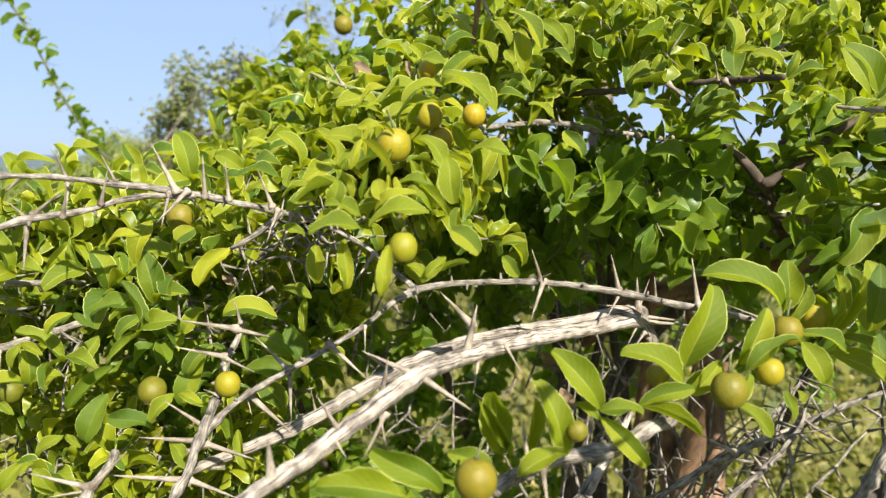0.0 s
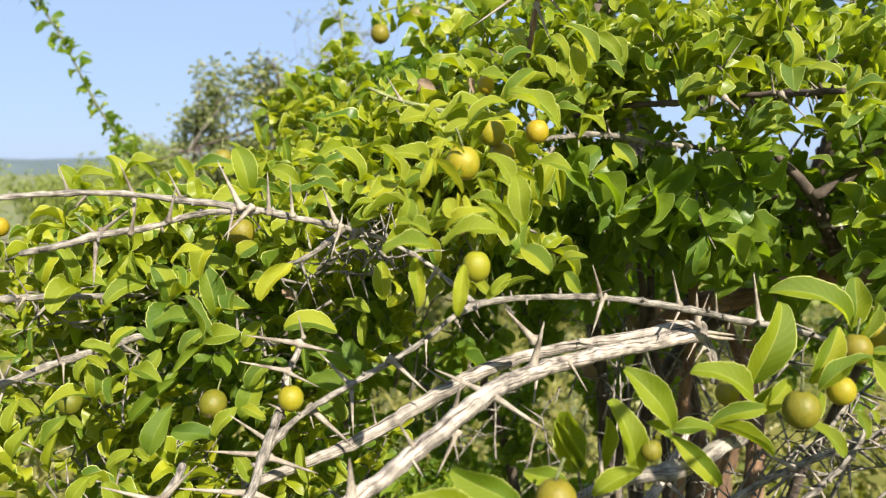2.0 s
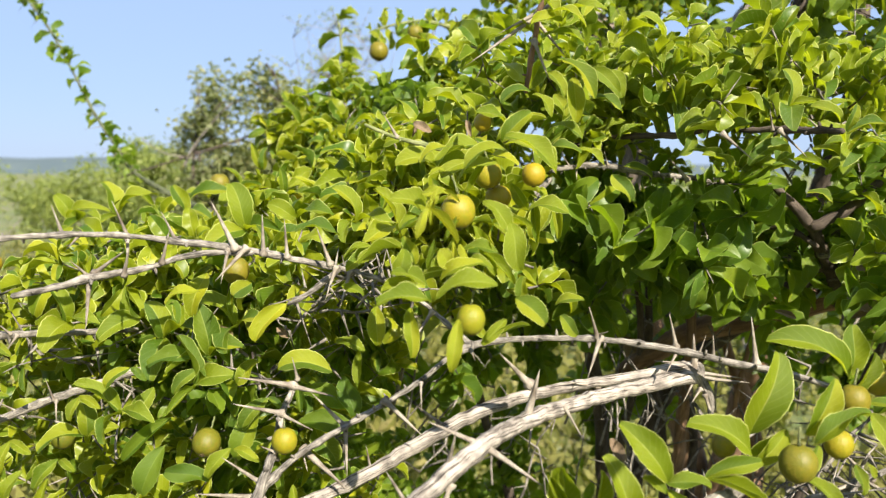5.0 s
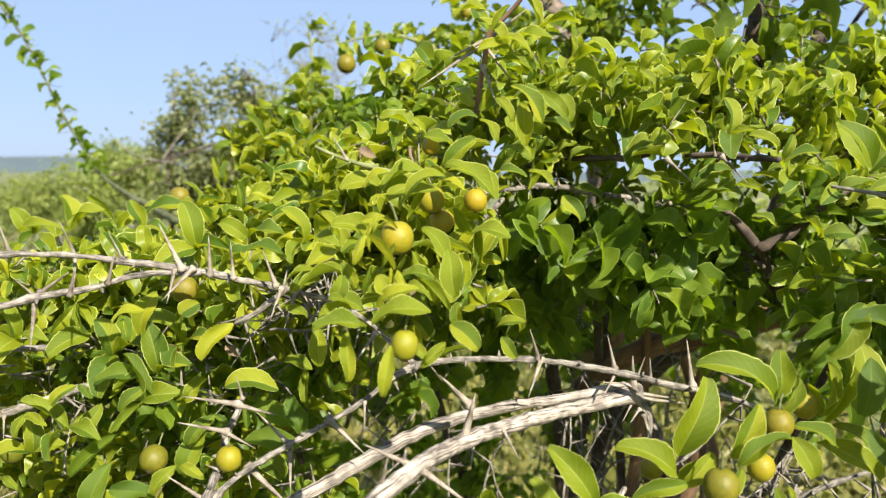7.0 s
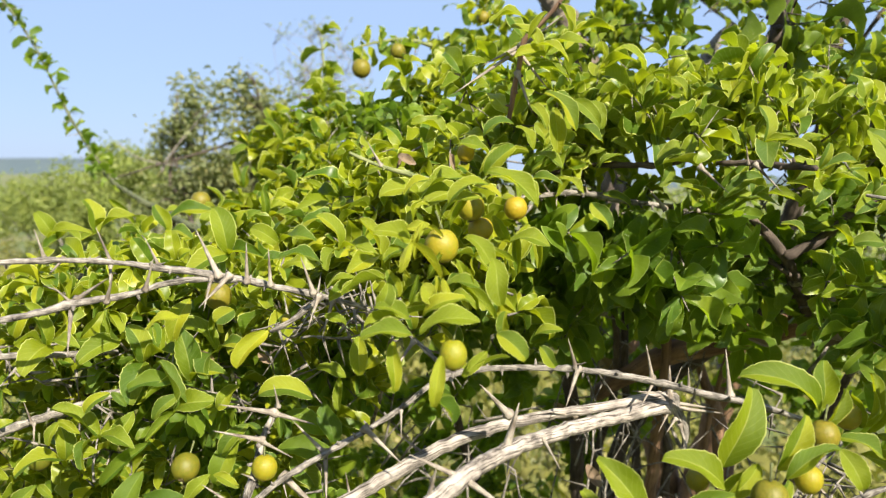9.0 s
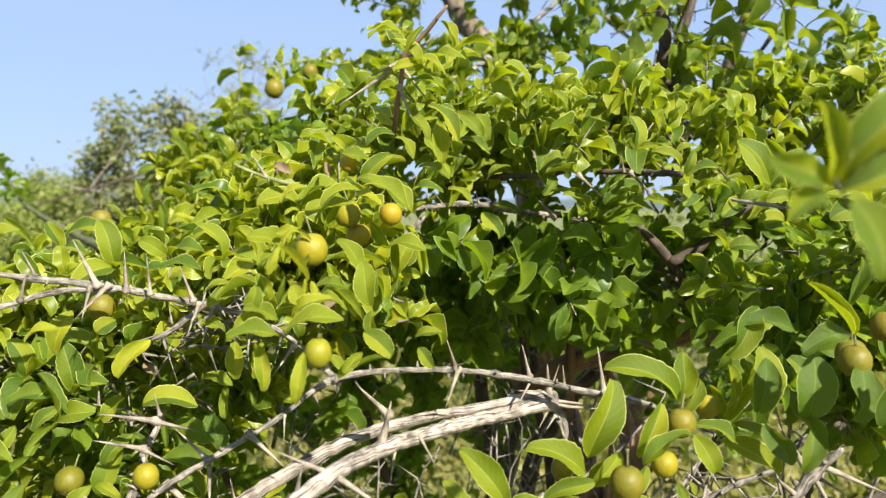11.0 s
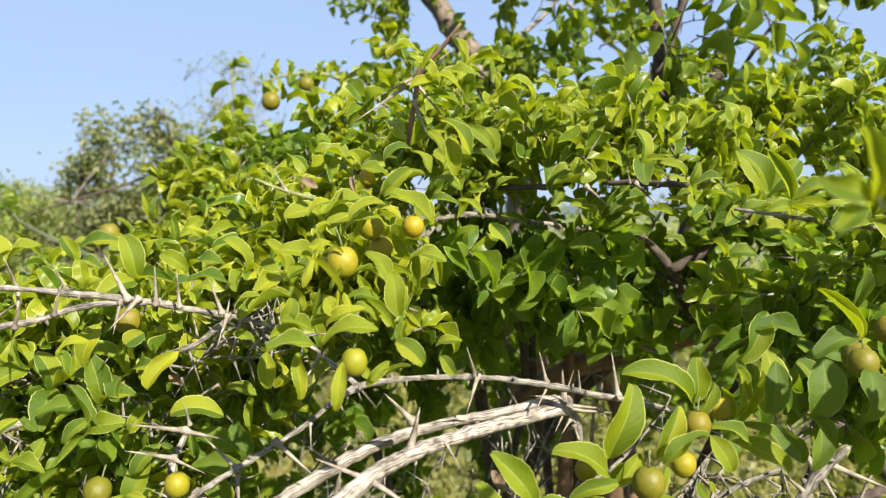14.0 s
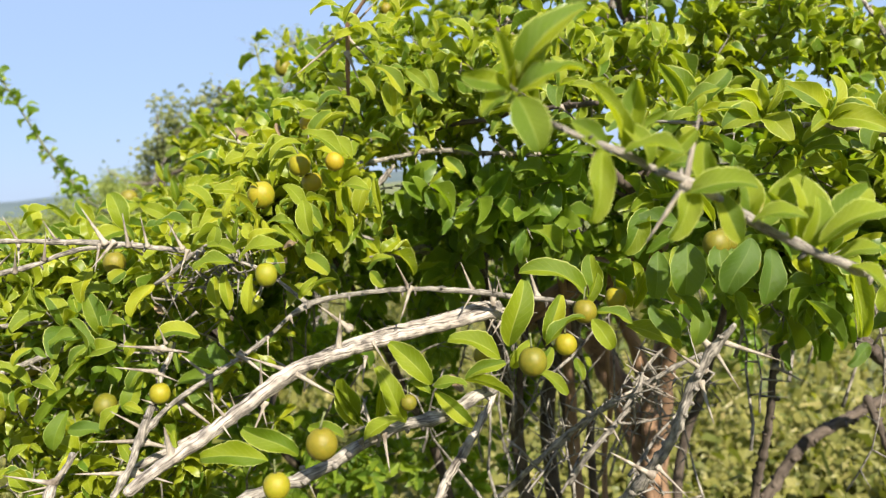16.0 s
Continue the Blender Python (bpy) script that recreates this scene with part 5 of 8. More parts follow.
leaf(shrub, (-0.042, 0.500, 1.373), (-0.015, 0.497, 1.386), (0.10, -0.71, 0.69), 0.40, 'arch', mat=YOUNG_LEAF)
leaf(shrub, (-0.030, 0.521, 1.389), (-0.005, 0.517, 1.389), (0.00, -0.52, 0.85), 0.50, 'arch', mat=YOUNG_LEAF)
leaf(shrub, (-0.015, 0.511, 1.390), (0.004, 0.506, 1.371), (0.29, -0.83, 0.47), 0.40, 'fold', mat=YOUNG_LEAF)
leaf(shrub, (-0.049, 0.500, 1.380), (-0.045, 0.498, 1.400), (0.00, -0.97, 0.24), 0.30, 'fold', mat=YOUNG_LEAF)
leaf(shrub, (-0.037, 0.525, 1.425), (-0.054, 0.521, 1.426), (0.10, -0.71, 0.69), 0.50, 'flat', mat=YELLOW_LEAF)
leaf(shrub, (-0.045, 0.535, 1.422), (-0.048, 0.532, 1.436), (0.10, -0.71, 0.69), 0.50, 'fold', mat=YOUNG_LEAF)
leaf(shrub, (0.002, 0.557, 1.341), (-0.015, 0.551, 1.324), (0.00, -0.97, 0.24), 0.40, 'flat', mat=YOUNG_LEAF)
leaf(shrub, (0.018, 0.557, 1.337), (-0.009, 0.552, 1.328), (0.00, -0.74, 0.67), 0.25, 'fold', mat=YOUNG_LEAF)
leaf(shrub, (0.043, 0.597, 1.337), (0.055, 0.591, 1.323), (0.00, -0.97, 0.24), 0.60, 'flat', mat=YOUNG_LEAF)
leaf(shrub, (0.041, 0.617, 1.341), (0.063, 0.614, 1.346), (0.10, -0.71, 0.69), 0.45, 'arch')
leaf(shrub, (-0.058, 0.521, 1.382), (-0.065, 0.518, 1.400), (0.10, -0.71, 0.69), 0.50, 'flat', mat=YOUNG_LEAF)
leaf(shrub, (-0.088, 0.561, 1.389), (-0.108, 0.557, 1.381), (0.00, -0.40, 0.92), 0.40, 'flat', mat=YOUNG_LEAF)
leaf(shrub, (-0.065, 0.551, 1.389), (-0.097, 0.546, 1.378), (0.00, -0.32, 0.95), 0.30, 'fold', mat=YOUNG_LEAF)
leaf(shrub, (0.036, 0.706, 1.433), (0.055, 0.704, 1.447), (0.10, -0.71, 0.69), 0.40, 'fold')
leaf(shrub, (0.024, 0.625, 1.419), (0.028, 0.618, 1.387), (0.00, -0.97, 0.24), 0.40, 'fold')
leaf(shrub, (0.029, 0.702, 1.386), (0.050, 0.698, 1.383), (0.00, -0.97, 0.24), 0.60, 'flat')
leaf(shrub, (0.047, 0.725, 1.420), (0.037, 0.718, 1.390), (0.00, -0.97, 0.24), 0.50, 'flat')
leaf(shrub, (-0.026, 0.596, 1.331), (-0.010, 0.591, 1.321), (0.10, -0.71, 0.69), 0.50, 'flat', mat=YOUNG_LEAF)
leaf(shrub, (-0.160, 0.617, 1.341), (-0.182, 0.610, 1.312), (-0.19, -0.94, 0.28), 0.72, 'fold', mat=YELLOW_LEAF)
leaf(shrub, (-0.218, 0.598, 1.352), (-0.243, 0.593, 1.343), (0.00, -0.52, 0.85), 0.38, 'arch', mat=YELLOW_LEAF)
leaf(shrub, (-0.186, 0.619, 1.356), (-0.199, 0.614, 1.346), (0.00, -0.93, 0.38), 0.95, 'round')
leaf(shrub, (-0.128, 0.632, 1.286), (-0.170, 0.628, 1.288), (0.00, -0.64, 0.77), 0.50, 'arch', mat=SIDE_LEAF)
leaf(shrub, (-0.190, 0.652, 1.289), (-0.207, 0.647, 1.271), (0.10, -0.71, 0.69), 0.60, 'flat', mat=SIDE_LEAF)
leaf(shrub, (-0.128, 0.654, 1.305), (-0.104, 0.649, 1.298), (0.10, -0.71, 0.69), 0.55, 'arch', mat=SIDE_LEAF)
leaf(shrub, (-0.110, 0.653, 1.298), (-0.109, 0.647, 1.271), (0.00, -0.97, 0.24), 0.50, 'fold', mat=SIDE_LEAF)
# low leaves, some in the deeper green that paints the canopy's shadow
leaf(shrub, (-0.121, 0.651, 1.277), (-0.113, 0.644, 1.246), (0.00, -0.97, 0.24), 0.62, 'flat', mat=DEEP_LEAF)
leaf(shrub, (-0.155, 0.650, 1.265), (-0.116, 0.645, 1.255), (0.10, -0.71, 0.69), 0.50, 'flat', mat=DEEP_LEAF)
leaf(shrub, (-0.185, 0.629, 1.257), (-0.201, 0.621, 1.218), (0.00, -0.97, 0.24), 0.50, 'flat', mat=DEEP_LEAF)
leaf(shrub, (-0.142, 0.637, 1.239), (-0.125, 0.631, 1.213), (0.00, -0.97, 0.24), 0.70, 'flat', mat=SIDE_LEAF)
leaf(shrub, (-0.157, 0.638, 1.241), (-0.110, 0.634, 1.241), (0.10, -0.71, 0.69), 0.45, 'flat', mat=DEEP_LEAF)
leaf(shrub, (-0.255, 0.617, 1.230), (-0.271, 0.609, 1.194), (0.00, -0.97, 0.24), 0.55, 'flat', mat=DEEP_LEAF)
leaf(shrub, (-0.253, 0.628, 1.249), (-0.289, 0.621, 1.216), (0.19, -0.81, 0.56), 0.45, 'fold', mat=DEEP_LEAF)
leaf(shrub, (-0.270, 0.640, 1.270), (-0.283, 0.634, 1.240), (0.00, -0.97, 0.24), 0.50, 'flat', mat=SIDE_LEAF)
leaf(shrub, (-0.310, 0.650, 1.265), (-0.326, 0.644, 1.240), (0.10, -0.71, 0.69), 0.50, 'fold')
leaf(shrub, (-0.222, 0.632, 1.285), (-0.241, 0.627, 1.278), (0.10, -0.71, 0.69), 0.55, 'flat', mat=SIDE_LEAF)
leaf(shrub, (-0.233, 0.633, 1.296), (-0.271, 0.628, 1.290), (0.10, -0.71, 0.69), 0.40, 'arch', mat=DEEP_LEAF)
leaf(shrub, (-0.315, 0.648, 1.248), (-0.324, 0.642, 1.222), (0.10, -0.71, 0.69), 0.40, 'fold')
leaf(shrub, (-0.217, 0.604, 1.208), (-0.250, 0.601, 1.216), (0.10, -0.71, 0.69), 0.50, 'flat', mat=DEEP_LEAF)
leaf(shrub, (-0.198, 0.584, 1.204), (-0.181, 0.578, 1.185), (0.10, -0.71, 0.69), 0.50, 'flat', mat=YOUNG_LEAF)
leaf(shrub, (-0.295, 0.563, 1.195), (-0.308, 0.557, 1.177), (0.00, -0.97, 0.24), 0.60, 'flat', mat=YOUNG_LEAF)
leaf(shrub, (-0.287, 0.563, 1.195), (-0.296, 0.558, 1.189), (0.10, -0.71, 0.69), 0.60, 'flat', mat=YOUNG_LEAF)
leaf(shrub, (-0.266, 0.551, 1.179), (-0.280, 0.549, 1.196), (0.00, -0.97, 0.24), 0.70, 'flat', mat=YOUNG_LEAF)
leaf(shrub, (-0.154, 0.604, 1.206), (-0.145, 0.597, 1.178), (0.00, -0.97, 0.24), 0.50, 'fold', mat=SIDE_LEAF)
leaf(shrub, (-0.225, 0.639, 1.361), (-0.236, 0.632, 1.327), (0.10, -0.71, 0.69), 0.50, 'arch')
leaf(shrub, (-0.174, 0.631, 1.379), (-0.143, 0.628, 1.396), (0.00, -0.42, 0.91), 0.40, 'arch')
leaf(shrub, (-0.278, 1.039, 1.442), (-0.290, 1.038, 1.475), (0.00, -0.97, 0.24), 0.45, 'fold')
leaf(shrub, (-0.276, 1.039, 1.442), (-0.270, 1.037, 1.470), (0.00, -0.97, 0.24), 0.50, 'flat')
leaf(shrub, (-0.294, 0.725, 1.419), (-0.330, 0.720, 1.404), (0.00, -0.42, 0.91), 0.34, 'arch')
leaf(shrub, (-0.365, 0.703, 1.400), (-0.325, 0.700, 1.405), (0.10, -0.71, 0.69), 0.30, 'arch')
leaf(shrub, (-0.328, 0.905, 1.406), (-0.278, 0.902, 1.418), (0.10, -0.71, 0.69), 0.40, 'arch')
leaf(shrub, (-0.120, 0.622, 1.392), (-0.153, 0.618, 1.396), (0.00, -0.52, 0.85), 0.35, 'arch')
leaf(shrub, (-0.175, 0.621, 1.383), (-0.182, 0.619, 1.400), (0.10, -0.71, 0.69), 0.40, 'flat')
leaf(shrub, (-0.345, 0.536, 1.215), (-0.362, 0.534, 1.248), (0.01, -0.97, 0.24), 0.60, 'flat', mat=YOUNG_LEAF)
leaf(shrub, (-0.336, 0.526, 1.216), (-0.345, 0.524, 1.245), (0.01, -0.97, 0.24), 0.55, 'fold', mat=YOUNG_LEAF)
leaf(shrub, (-0.338, 0.545, 1.210), (-0.325, 0.544, 1.237), (0.01, -0.64, 0.77), 0.50, 'arch', mat=YOUNG_LEAF)
leaf(shrub, (-0.351, 0.525, 1.212), (-0.367, 0.523, 1.232), (0.01, -0.97, 0.24), 0.60, 'flat', mat=YOUNG_LEAF)
leaf(shrub, (-0.310, 0.536, 1.212), (-0.303, 0.534, 1.236), (0.01, -0.97, 0.24), 0.50, 'fold', mat=YOUNG_LEAF)
leaf(shrub, (-0.384, 0.600, 1.268), (-0.384, 0.594, 1.245), (0.11, -0.76, 0.64), 0.45, 'flat')
leaf(shrub, (-0.386, 0.604, 1.267), (-0.364, 0.601, 1.272), (0.01, -0.72, 0.69), 0.42, 'arch')
leaf(shrub, (-0.364, 0.623, 1.289), (-0.360, 0.617, 1.271), (0.11, -0.76, 0.64), 0.45, 'fold')
leaf(shrub, (-0.366, 0.627, 1.288), (-0.356, 0.622, 1.286), (0.01, -0.72, 0.69), 0.42, 'flat')
leaf(shrub, (-0.312, 0.602, 1.272), (-0.317, 0.596, 1.255), (0.11, -0.76, 0.64), 0.45, 'arch')
leaf(shrub, (-0.314, 0.606, 1.271), (-0.296, 0.601, 1.263), (0.01, -0.72, 0.69), 0.42, 'arch')
leaf(shrub, (-0.274, 0.604, 1.294), (-0.291, 0.599, 1.279), (0.11, -0.76, 0.64), 0.45, 'arch', mat=SIDE_LEAF)
leaf(shrub, (-0.275, 0.608, 1.293), (-0.262, 0.604, 1.284), (0.01, -0.72, 0.69), 0.42, 'arch', mat=DEEP_LEAF)
leaf(shrub, (-0.386, 0.624, 1.306), (-0.403, 0.618, 1.288), (0.11, -0.76, 0.64), 0.45, 'arch')
leaf(shrub, (-0.388, 0.628, 1.305), (-0.373, 0.623, 1.297), (0.01, -0.72, 0.69), 0.42, 'arch')
leaf(shrub, (-0.226, 0.615, 1.291), (-0.244, 0.609, 1.272), (0.11, -0.76, 0.64), 0.45, 'arch', mat=SIDE_LEAF)
leaf(shrub, (-0.227, 0.619, 1.290), (-0.214, 0.614, 1.282), (0.01, -0.72, 0.69), 0.42, 'arch', mat=DEEP_LEAF)
leaf(shrub, (-0.176, 0.623, 1.267), (-0.195, 0.617, 1.243), (0.11, -0.76, 0.64), 0.45, 'arch', mat=SIDE_LEAF)
leaf(shrub, (-0.177, 0.627, 1.266), (-0.164, 0.623, 1.258), (0.01, -0.72, 0.69), 0.42, 'arch', mat=DEEP_LEAF)
leaf(shrub, (-0.307, 0.559, 1.240), (-0.323, 0.553, 1.220), (0.11, -0.76, 0.64), 0.45, 'arch', mat=YOUNG_LEAF)
leaf(shrub, (-0.309, 0.563, 1.238), (-0.296, 0.558, 1.231), (0.01, -0.72, 0.69), 0.42, 'arch', mat=YOUNG_LEAF)
leaf(shrub, (-0.253, 0.538, 1.223), (-0.269, 0.532, 1.211), (0.11, -0.76, 0.64), 0.45, 'arch', mat=YOUNG_LEAF)
leaf(shrub, (-0.254, 0.542, 1.222), (-0.242, 0.537, 1.215), (0.01, -0.72, 0.69), 0.42, 'arch', mat=YOUNG_LEAF)
leaf(shrub, (-0.353, 0.579, 1.245), (-0.357, 0.572, 1.223), (0.11, -0.76, 0.64), 0.45, 'arch', mat=YOUNG_LEAF)
leaf(shrub, (-0.355, 0.582, 1.244), (-0.337, 0.578, 1.236), (0.01, -0.72, 0.69), 0.42, 'arch', mat=YOUNG_LEAF)
leaf(shrub, (-0.198, 0.600, 1.235), (-0.216, 0.594, 1.214), (0.11, -0.76, 0.64), 0.45, 'arch', mat=SIDE_LEAF)
leaf(shrub, (-0.198, 0.604, 1.233), (-0.177, 0.599, 1.225), (0.01, -0.72, 0.69), 0.42, 'arch', mat=SIDE_LEAF)
leaf(shrub, (-0.157, 0.645, 1.276), (-0.154, 0.638, 1.251), (0.11, -0.76, 0.64), 0.45, 'fold', mat=DEEP_LEAF)
leaf(shrub, (-0.158, 0.648, 1.275), (-0.149, 0.644, 1.273), (0.01, -0.72, 0.69), 0.42, 'flat', mat=SIDE_LEAF)
leaf(shrub, (-0.211, 0.650, 1.347), (-0.208, 0.644, 1.327), (0.11, -0.76, 0.64), 0.45, 'fold')
leaf(shrub, (-0.212, 0.654, 1.347), (-0.203, 0.650, 1.344), (0.01, -0.72, 0.69), 0.42, 'flat')
leaf(shrub, (0.124, 0.946, 1.315), (0.132, 0.946, 1.350), (0.00, -0.97, 0.24), 0.85, 'flat', mat=DEEP_LEAF)
leaf(shrub, (0.251, 0.821, 1.372), (0.203, 0.815, 1.354), (0.00, -0.74, 0.67), 0.46, 'flat', mat=DEEP_LEAF)
leaf(shrub, (0.084, 0.858, 1.439), (0.081, 0.849, 1.393), (0.00, -0.97, 0.24), 0.55, 'fold', mat=SIDE_LEAF)
leaf(shrub, (0.168, 0.771, 1.476), (0.200, 0.768, 1.493), (0.10, -0.71, 0.69), 0.60, 'arch', mat=SIDE_LEAF)
leaf(shrub, (0.212, 0.760, 1.469), (0.170, 0.757, 1.476), (0.00, -0.42, 0.91), 0.40, 'fold', mat=SIDE_LEAF)
leaf(shrub, (0.222, 0.768, 1.442), (0.252, 0.767, 1.477), (0.00, -0.87, 0.49), 0.50, 'fold', mat=SIDE_LEAF)
leaf(shrub, (0.248, 0.768, 1.449), (0.233, 0.767, 1.477), (0.10, -0.71, 0.69), 0.40, 'flat', mat=SIDE_LEAF)
leaf(shrub, (0.222, 0.767, 1.441), (0.264, 0.764, 1.445), (0.10, -0.71, 0.69), 0.40, 'arch', mat=SIDE_LEAF)
leaf(shrub, (0.185, 0.771, 1.473), (0.169, 0.765, 1.456), (0.00, -0.97, 0.24), 0.60, 'flat', mat=SIDE_LEAF)
leaf(shrub, (0.275, 0.670, 1.472), (0.305, 0.667, 1.479), (0.10, -0.71, 0.69), 0.40, 'arch')
leaf(shrub, (0.275, 0.681, 1.477), (0.248, 0.678, 1.493), (0.10, -0.71, 0.69), 0.40, 'arch')
leaf(shrub, (0.274, 0.670, 1.473), (0.281, 0.668, 1.494), (0.10, -0.71, 0.69), 0.40, 'arch')
leaf(shrub, (0.345, 0.897, 1.324), (0.337, 0.895, 1.351), (0.00, -0.97, 0.24), 0.85, 'flat', mat=DEEP_LEAF)
leaf(shrub, (0.394, 0.896, 1.311), (0.378, 0.894, 1.336), (0.00, -0.97, 0.24), 0.80, 'flat', mat=DEEP_LEAF)
leaf(shrub, (0.061, 0.815, 1.515), (0.070, 0.809, 1.493), (0.00, -0.97, 0.24), 0.60, 'flat', mat=SIDE_LEAF)
leaf(shrub, (0.166, 0.784, 1.505), (0.181, 0.776, 1.462), (0.00, -0.97, 0.24), 0.45, 'flat', mat=SIDE_LEAF)
leaf(shrub, (0.264, 0.760, 1.466), (0.227, 0.754, 1.446), (0.10, -0.71, 0.69), 0.40, 'arch', mat=SIDE_LEAF)
leaf(shrub, (0.273, 0.729, 1.461), (0.301, 0.724, 1.449), (0.10, -0.71, 0.69), 0.40, 'arch')
leaf(shrub, (0.203, 0.760, 1.471), (0.232, 0.758, 1.486), (0.10, -0.71, 0.69), 0.40, 'arch', mat=SIDE_LEAF)
leaf(shrub, (0.166, 0.831, 1.478), (0.137, 0.829, 1.500), (0.10, -0.71, 0.69), 0.50, 'arch', mat=SIDE_LEAF)
leaf(shrub, (0.154, 0.835, 1.511), (0.170, 0.827, 1.472), (0.10, -0.71, 0.69), 0.40, 'flat', mat=SIDE_LEAF)
leaf(shrub, (0.112, 0.930, 1.356), (0.124, 0.928, 1.381), (0.00, -0.97, 0.24), 0.60, 'flat', mat=DEEP_LEAF)
leaf(shrub, (0.202, 0.995, 1.305), (0.211, 0.998, 1.373), (0.00, -0.97, 0.24), 0.55, 'flat', mat=DEEP_LEAF)
leaf(shrub, (0.257, 0.948, 1.335), (0.281, 0.946, 1.355), (0.00, -0.97, 0.24), 0.60, 'flat', mat=DEEP_LEAF)
leaf(shrub, (0.090, 0.898, 1.339), (0.062, 0.893, 1.327), (0.10, -0.71, 0.69), 0.50, 'flat', mat=DEEP_LEAF)
leaf(shrub, (0.044, 0.854, 1.400), (0.027, 0.849, 1.388), (0.00, -0.97, 0.24), 0.50, 'flat', mat=DEEP_LEAF)
leaf(shrub, (0.328, 0.928, 1.337), (0.307, 0.927, 1.362), (0.00, -0.97, 0.24), 0.60, 'flat', mat=DEEP_LEAF)
leaf(shrub, (0.035, 0.667, 1.585), (0.003, 0.663, 1.581), (-0.02, -0.43, 0.90), 0.40, 'arch')
leaf(shrub, (0.040, 0.665, 1.564), (0.067, 0.660, 1.551), (0.20, -0.57, 0.80), 0.45, 'arch')
leaf(shrub, (0.035, 0.666, 1.569), (0.050, 0.664, 1.591), (0.09, -0.72, 0.69), 0.40, 'fold')
leaf(shrub, (0.037, 0.684, 1.549), (0.071, 0.679, 1.540), (0.09, -0.45, 0.89), 0.35, 'arch')
leaf(shrub, (0.087, 0.753, 1.532), (0.110, 0.747, 1.509), (-0.01, -0.97, 0.23), 0.50, 'flat', mat=SIDE_LEAF)
leaf(shrub, (0.057, 0.723, 1.535), (0.084, 0.716, 1.501), (0.09, -0.72, 0.69), 0.40, 'arch')
leaf(shrub, (0.000, 0.566, 1.464), (0.034, 0.559, 1.440), (-0.02, -0.65, 0.76), 0.42, 'arch', mat=YOUNG_LEAF)
leaf(shrub, (0.000, 0.560, 1.455), (-0.027, 0.555, 1.441), (-0.02, -0.53, 0.85), 0.40, 'arch', mat=YOUNG_LEAF)
leaf(shrub, (-0.015, 0.537, 1.421), (0.003, 0.531, 1.400), (0.19, -0.78, 0.59), 0.50, 'arch', mat=YOUNG_LEAF)
leaf(shrub, (-0.030, 0.517, 1.413), (-0.039, 0.511, 1.396), (-0.01, -0.97, 0.23), 0.34, 'fold', mat=YOUNG_LEAF)
leaf(shrub, (0.026, 0.674, 1.504), (0.002, 0.670, 1.493), (-0.02, -0.53, 0.85), 0.50, 'arch')
leaf(shrub, (0.027, 0.664, 1.501), (0.041, 0.658, 1.482), (0.19, -0.57, 0.80), 0.50, 'arch')
leaf(shrub, (0.067, 0.736, 1.522), (0.070, 0.728, 1.482), (-0.01, -0.97, 0.23), 0.45, 'arch')
leaf(shrub, (0.107, 0.777, 1.534), (0.117, 0.770, 1.507), (-0.01, -0.97, 0.23), 0.60, 'arch', mat=SIDE_LEAF)
leaf(shrub, (0.088, 0.756, 1.532), (0.062, 0.752, 1.527), (-0.02, -0.46, 0.89), 0.40, 'arch', mat=SIDE_LEAF)
leaf(shrub, (0.091, 0.795, 1.510), (0.122, 0.789, 1.495), (-0.02, -0.65, 0.76), 0.45, 'arch', mat=SIDE_LEAF)
leaf(shrub, (0.040, 0.696, 1.522), (0.055, 0.690, 1.501), (0.19, -0.78, 0.59), 0.50, 'flat')
leaf(shrub, (0.050, 0.752, 1.481), (0.079, 0.747, 1.469), (-0.02, -0.65, 0.76), 0.40, 'arch', mat=SIDE_LEAF)
leaf(shrub, (0.065, 0.773, 1.482), (0.094, 0.769, 1.490), (-0.02, -0.46, 0.89), 0.35, 'arch', mat=SIDE_LEAF)
leaf(shrub, (0.122, 0.811, 1.469), (0.146, 0.808, 1.485), (-0.02, -0.46, 0.89), 0.40, 'arch', mat=SIDE_LEAF)
leaf(shrub, (0.120, 0.829, 1.438), (0.138, 0.822, 1.411), (-0.01, -0.97, 0.23), 0.60, 'flat', mat=SIDE_LEAF)
leaf(shrub, (0.092, 0.826, 1.399), (0.108, 0.820, 1.378), (-0.01, -0.97, 0.23), 0.60, 'flat', mat=DEEP_LEAF)
leaf(shrub, (0.042, 0.687, 1.422), (0.028, 0.680, 1.386), (-0.01, -0.97, 0.23), 0.45, 'arch')
leaf(shrub, (0.047, 0.687, 1.420), (0.050, 0.680, 1.385), (-0.01, -0.97, 0.23), 0.45, 'fold')
leaf(shrub, (0.081, 0.791, 1.462), (0.105, 0.785, 1.446), (-0.02, -0.65, 0.76), 0.40, 'arch', mat=SIDE_LEAF)
leaf(shrub, (0.131, 0.829, 1.446), (0.159, 0.824, 1.435), (-0.02, -0.75, 0.66), 0.40, 'flat', mat=SIDE_LEAF)
leaf(shrub, (-0.038, 0.591, 1.457), (-0.058, 0.586, 1.445), (-0.02, -0.53, 0.85), 0.40, 'arch', mat=YOUNG_LEAF)
leaf(shrub, (-0.055, 0.557, 1.410), (-0.070, 0.552, 1.402), (-0.02, -0.65, 0.76), 0.50, 'arch', mat=YOUNG_LEAF)
leaf(shrub, (-0.042, 0.523, 1.430), (-0.052, 0.518, 1.413), (0.30, -0.81, 0.50), 0.30, 'droop', mat=YELLOW_LEAF)
leaf(shrub, (-0.040, 0.518, 1.428), (-0.030, 0.513, 1.421), (-0.02, -0.75, 0.66), 0.34, 'fold', mat=YELLOW_LEAF)
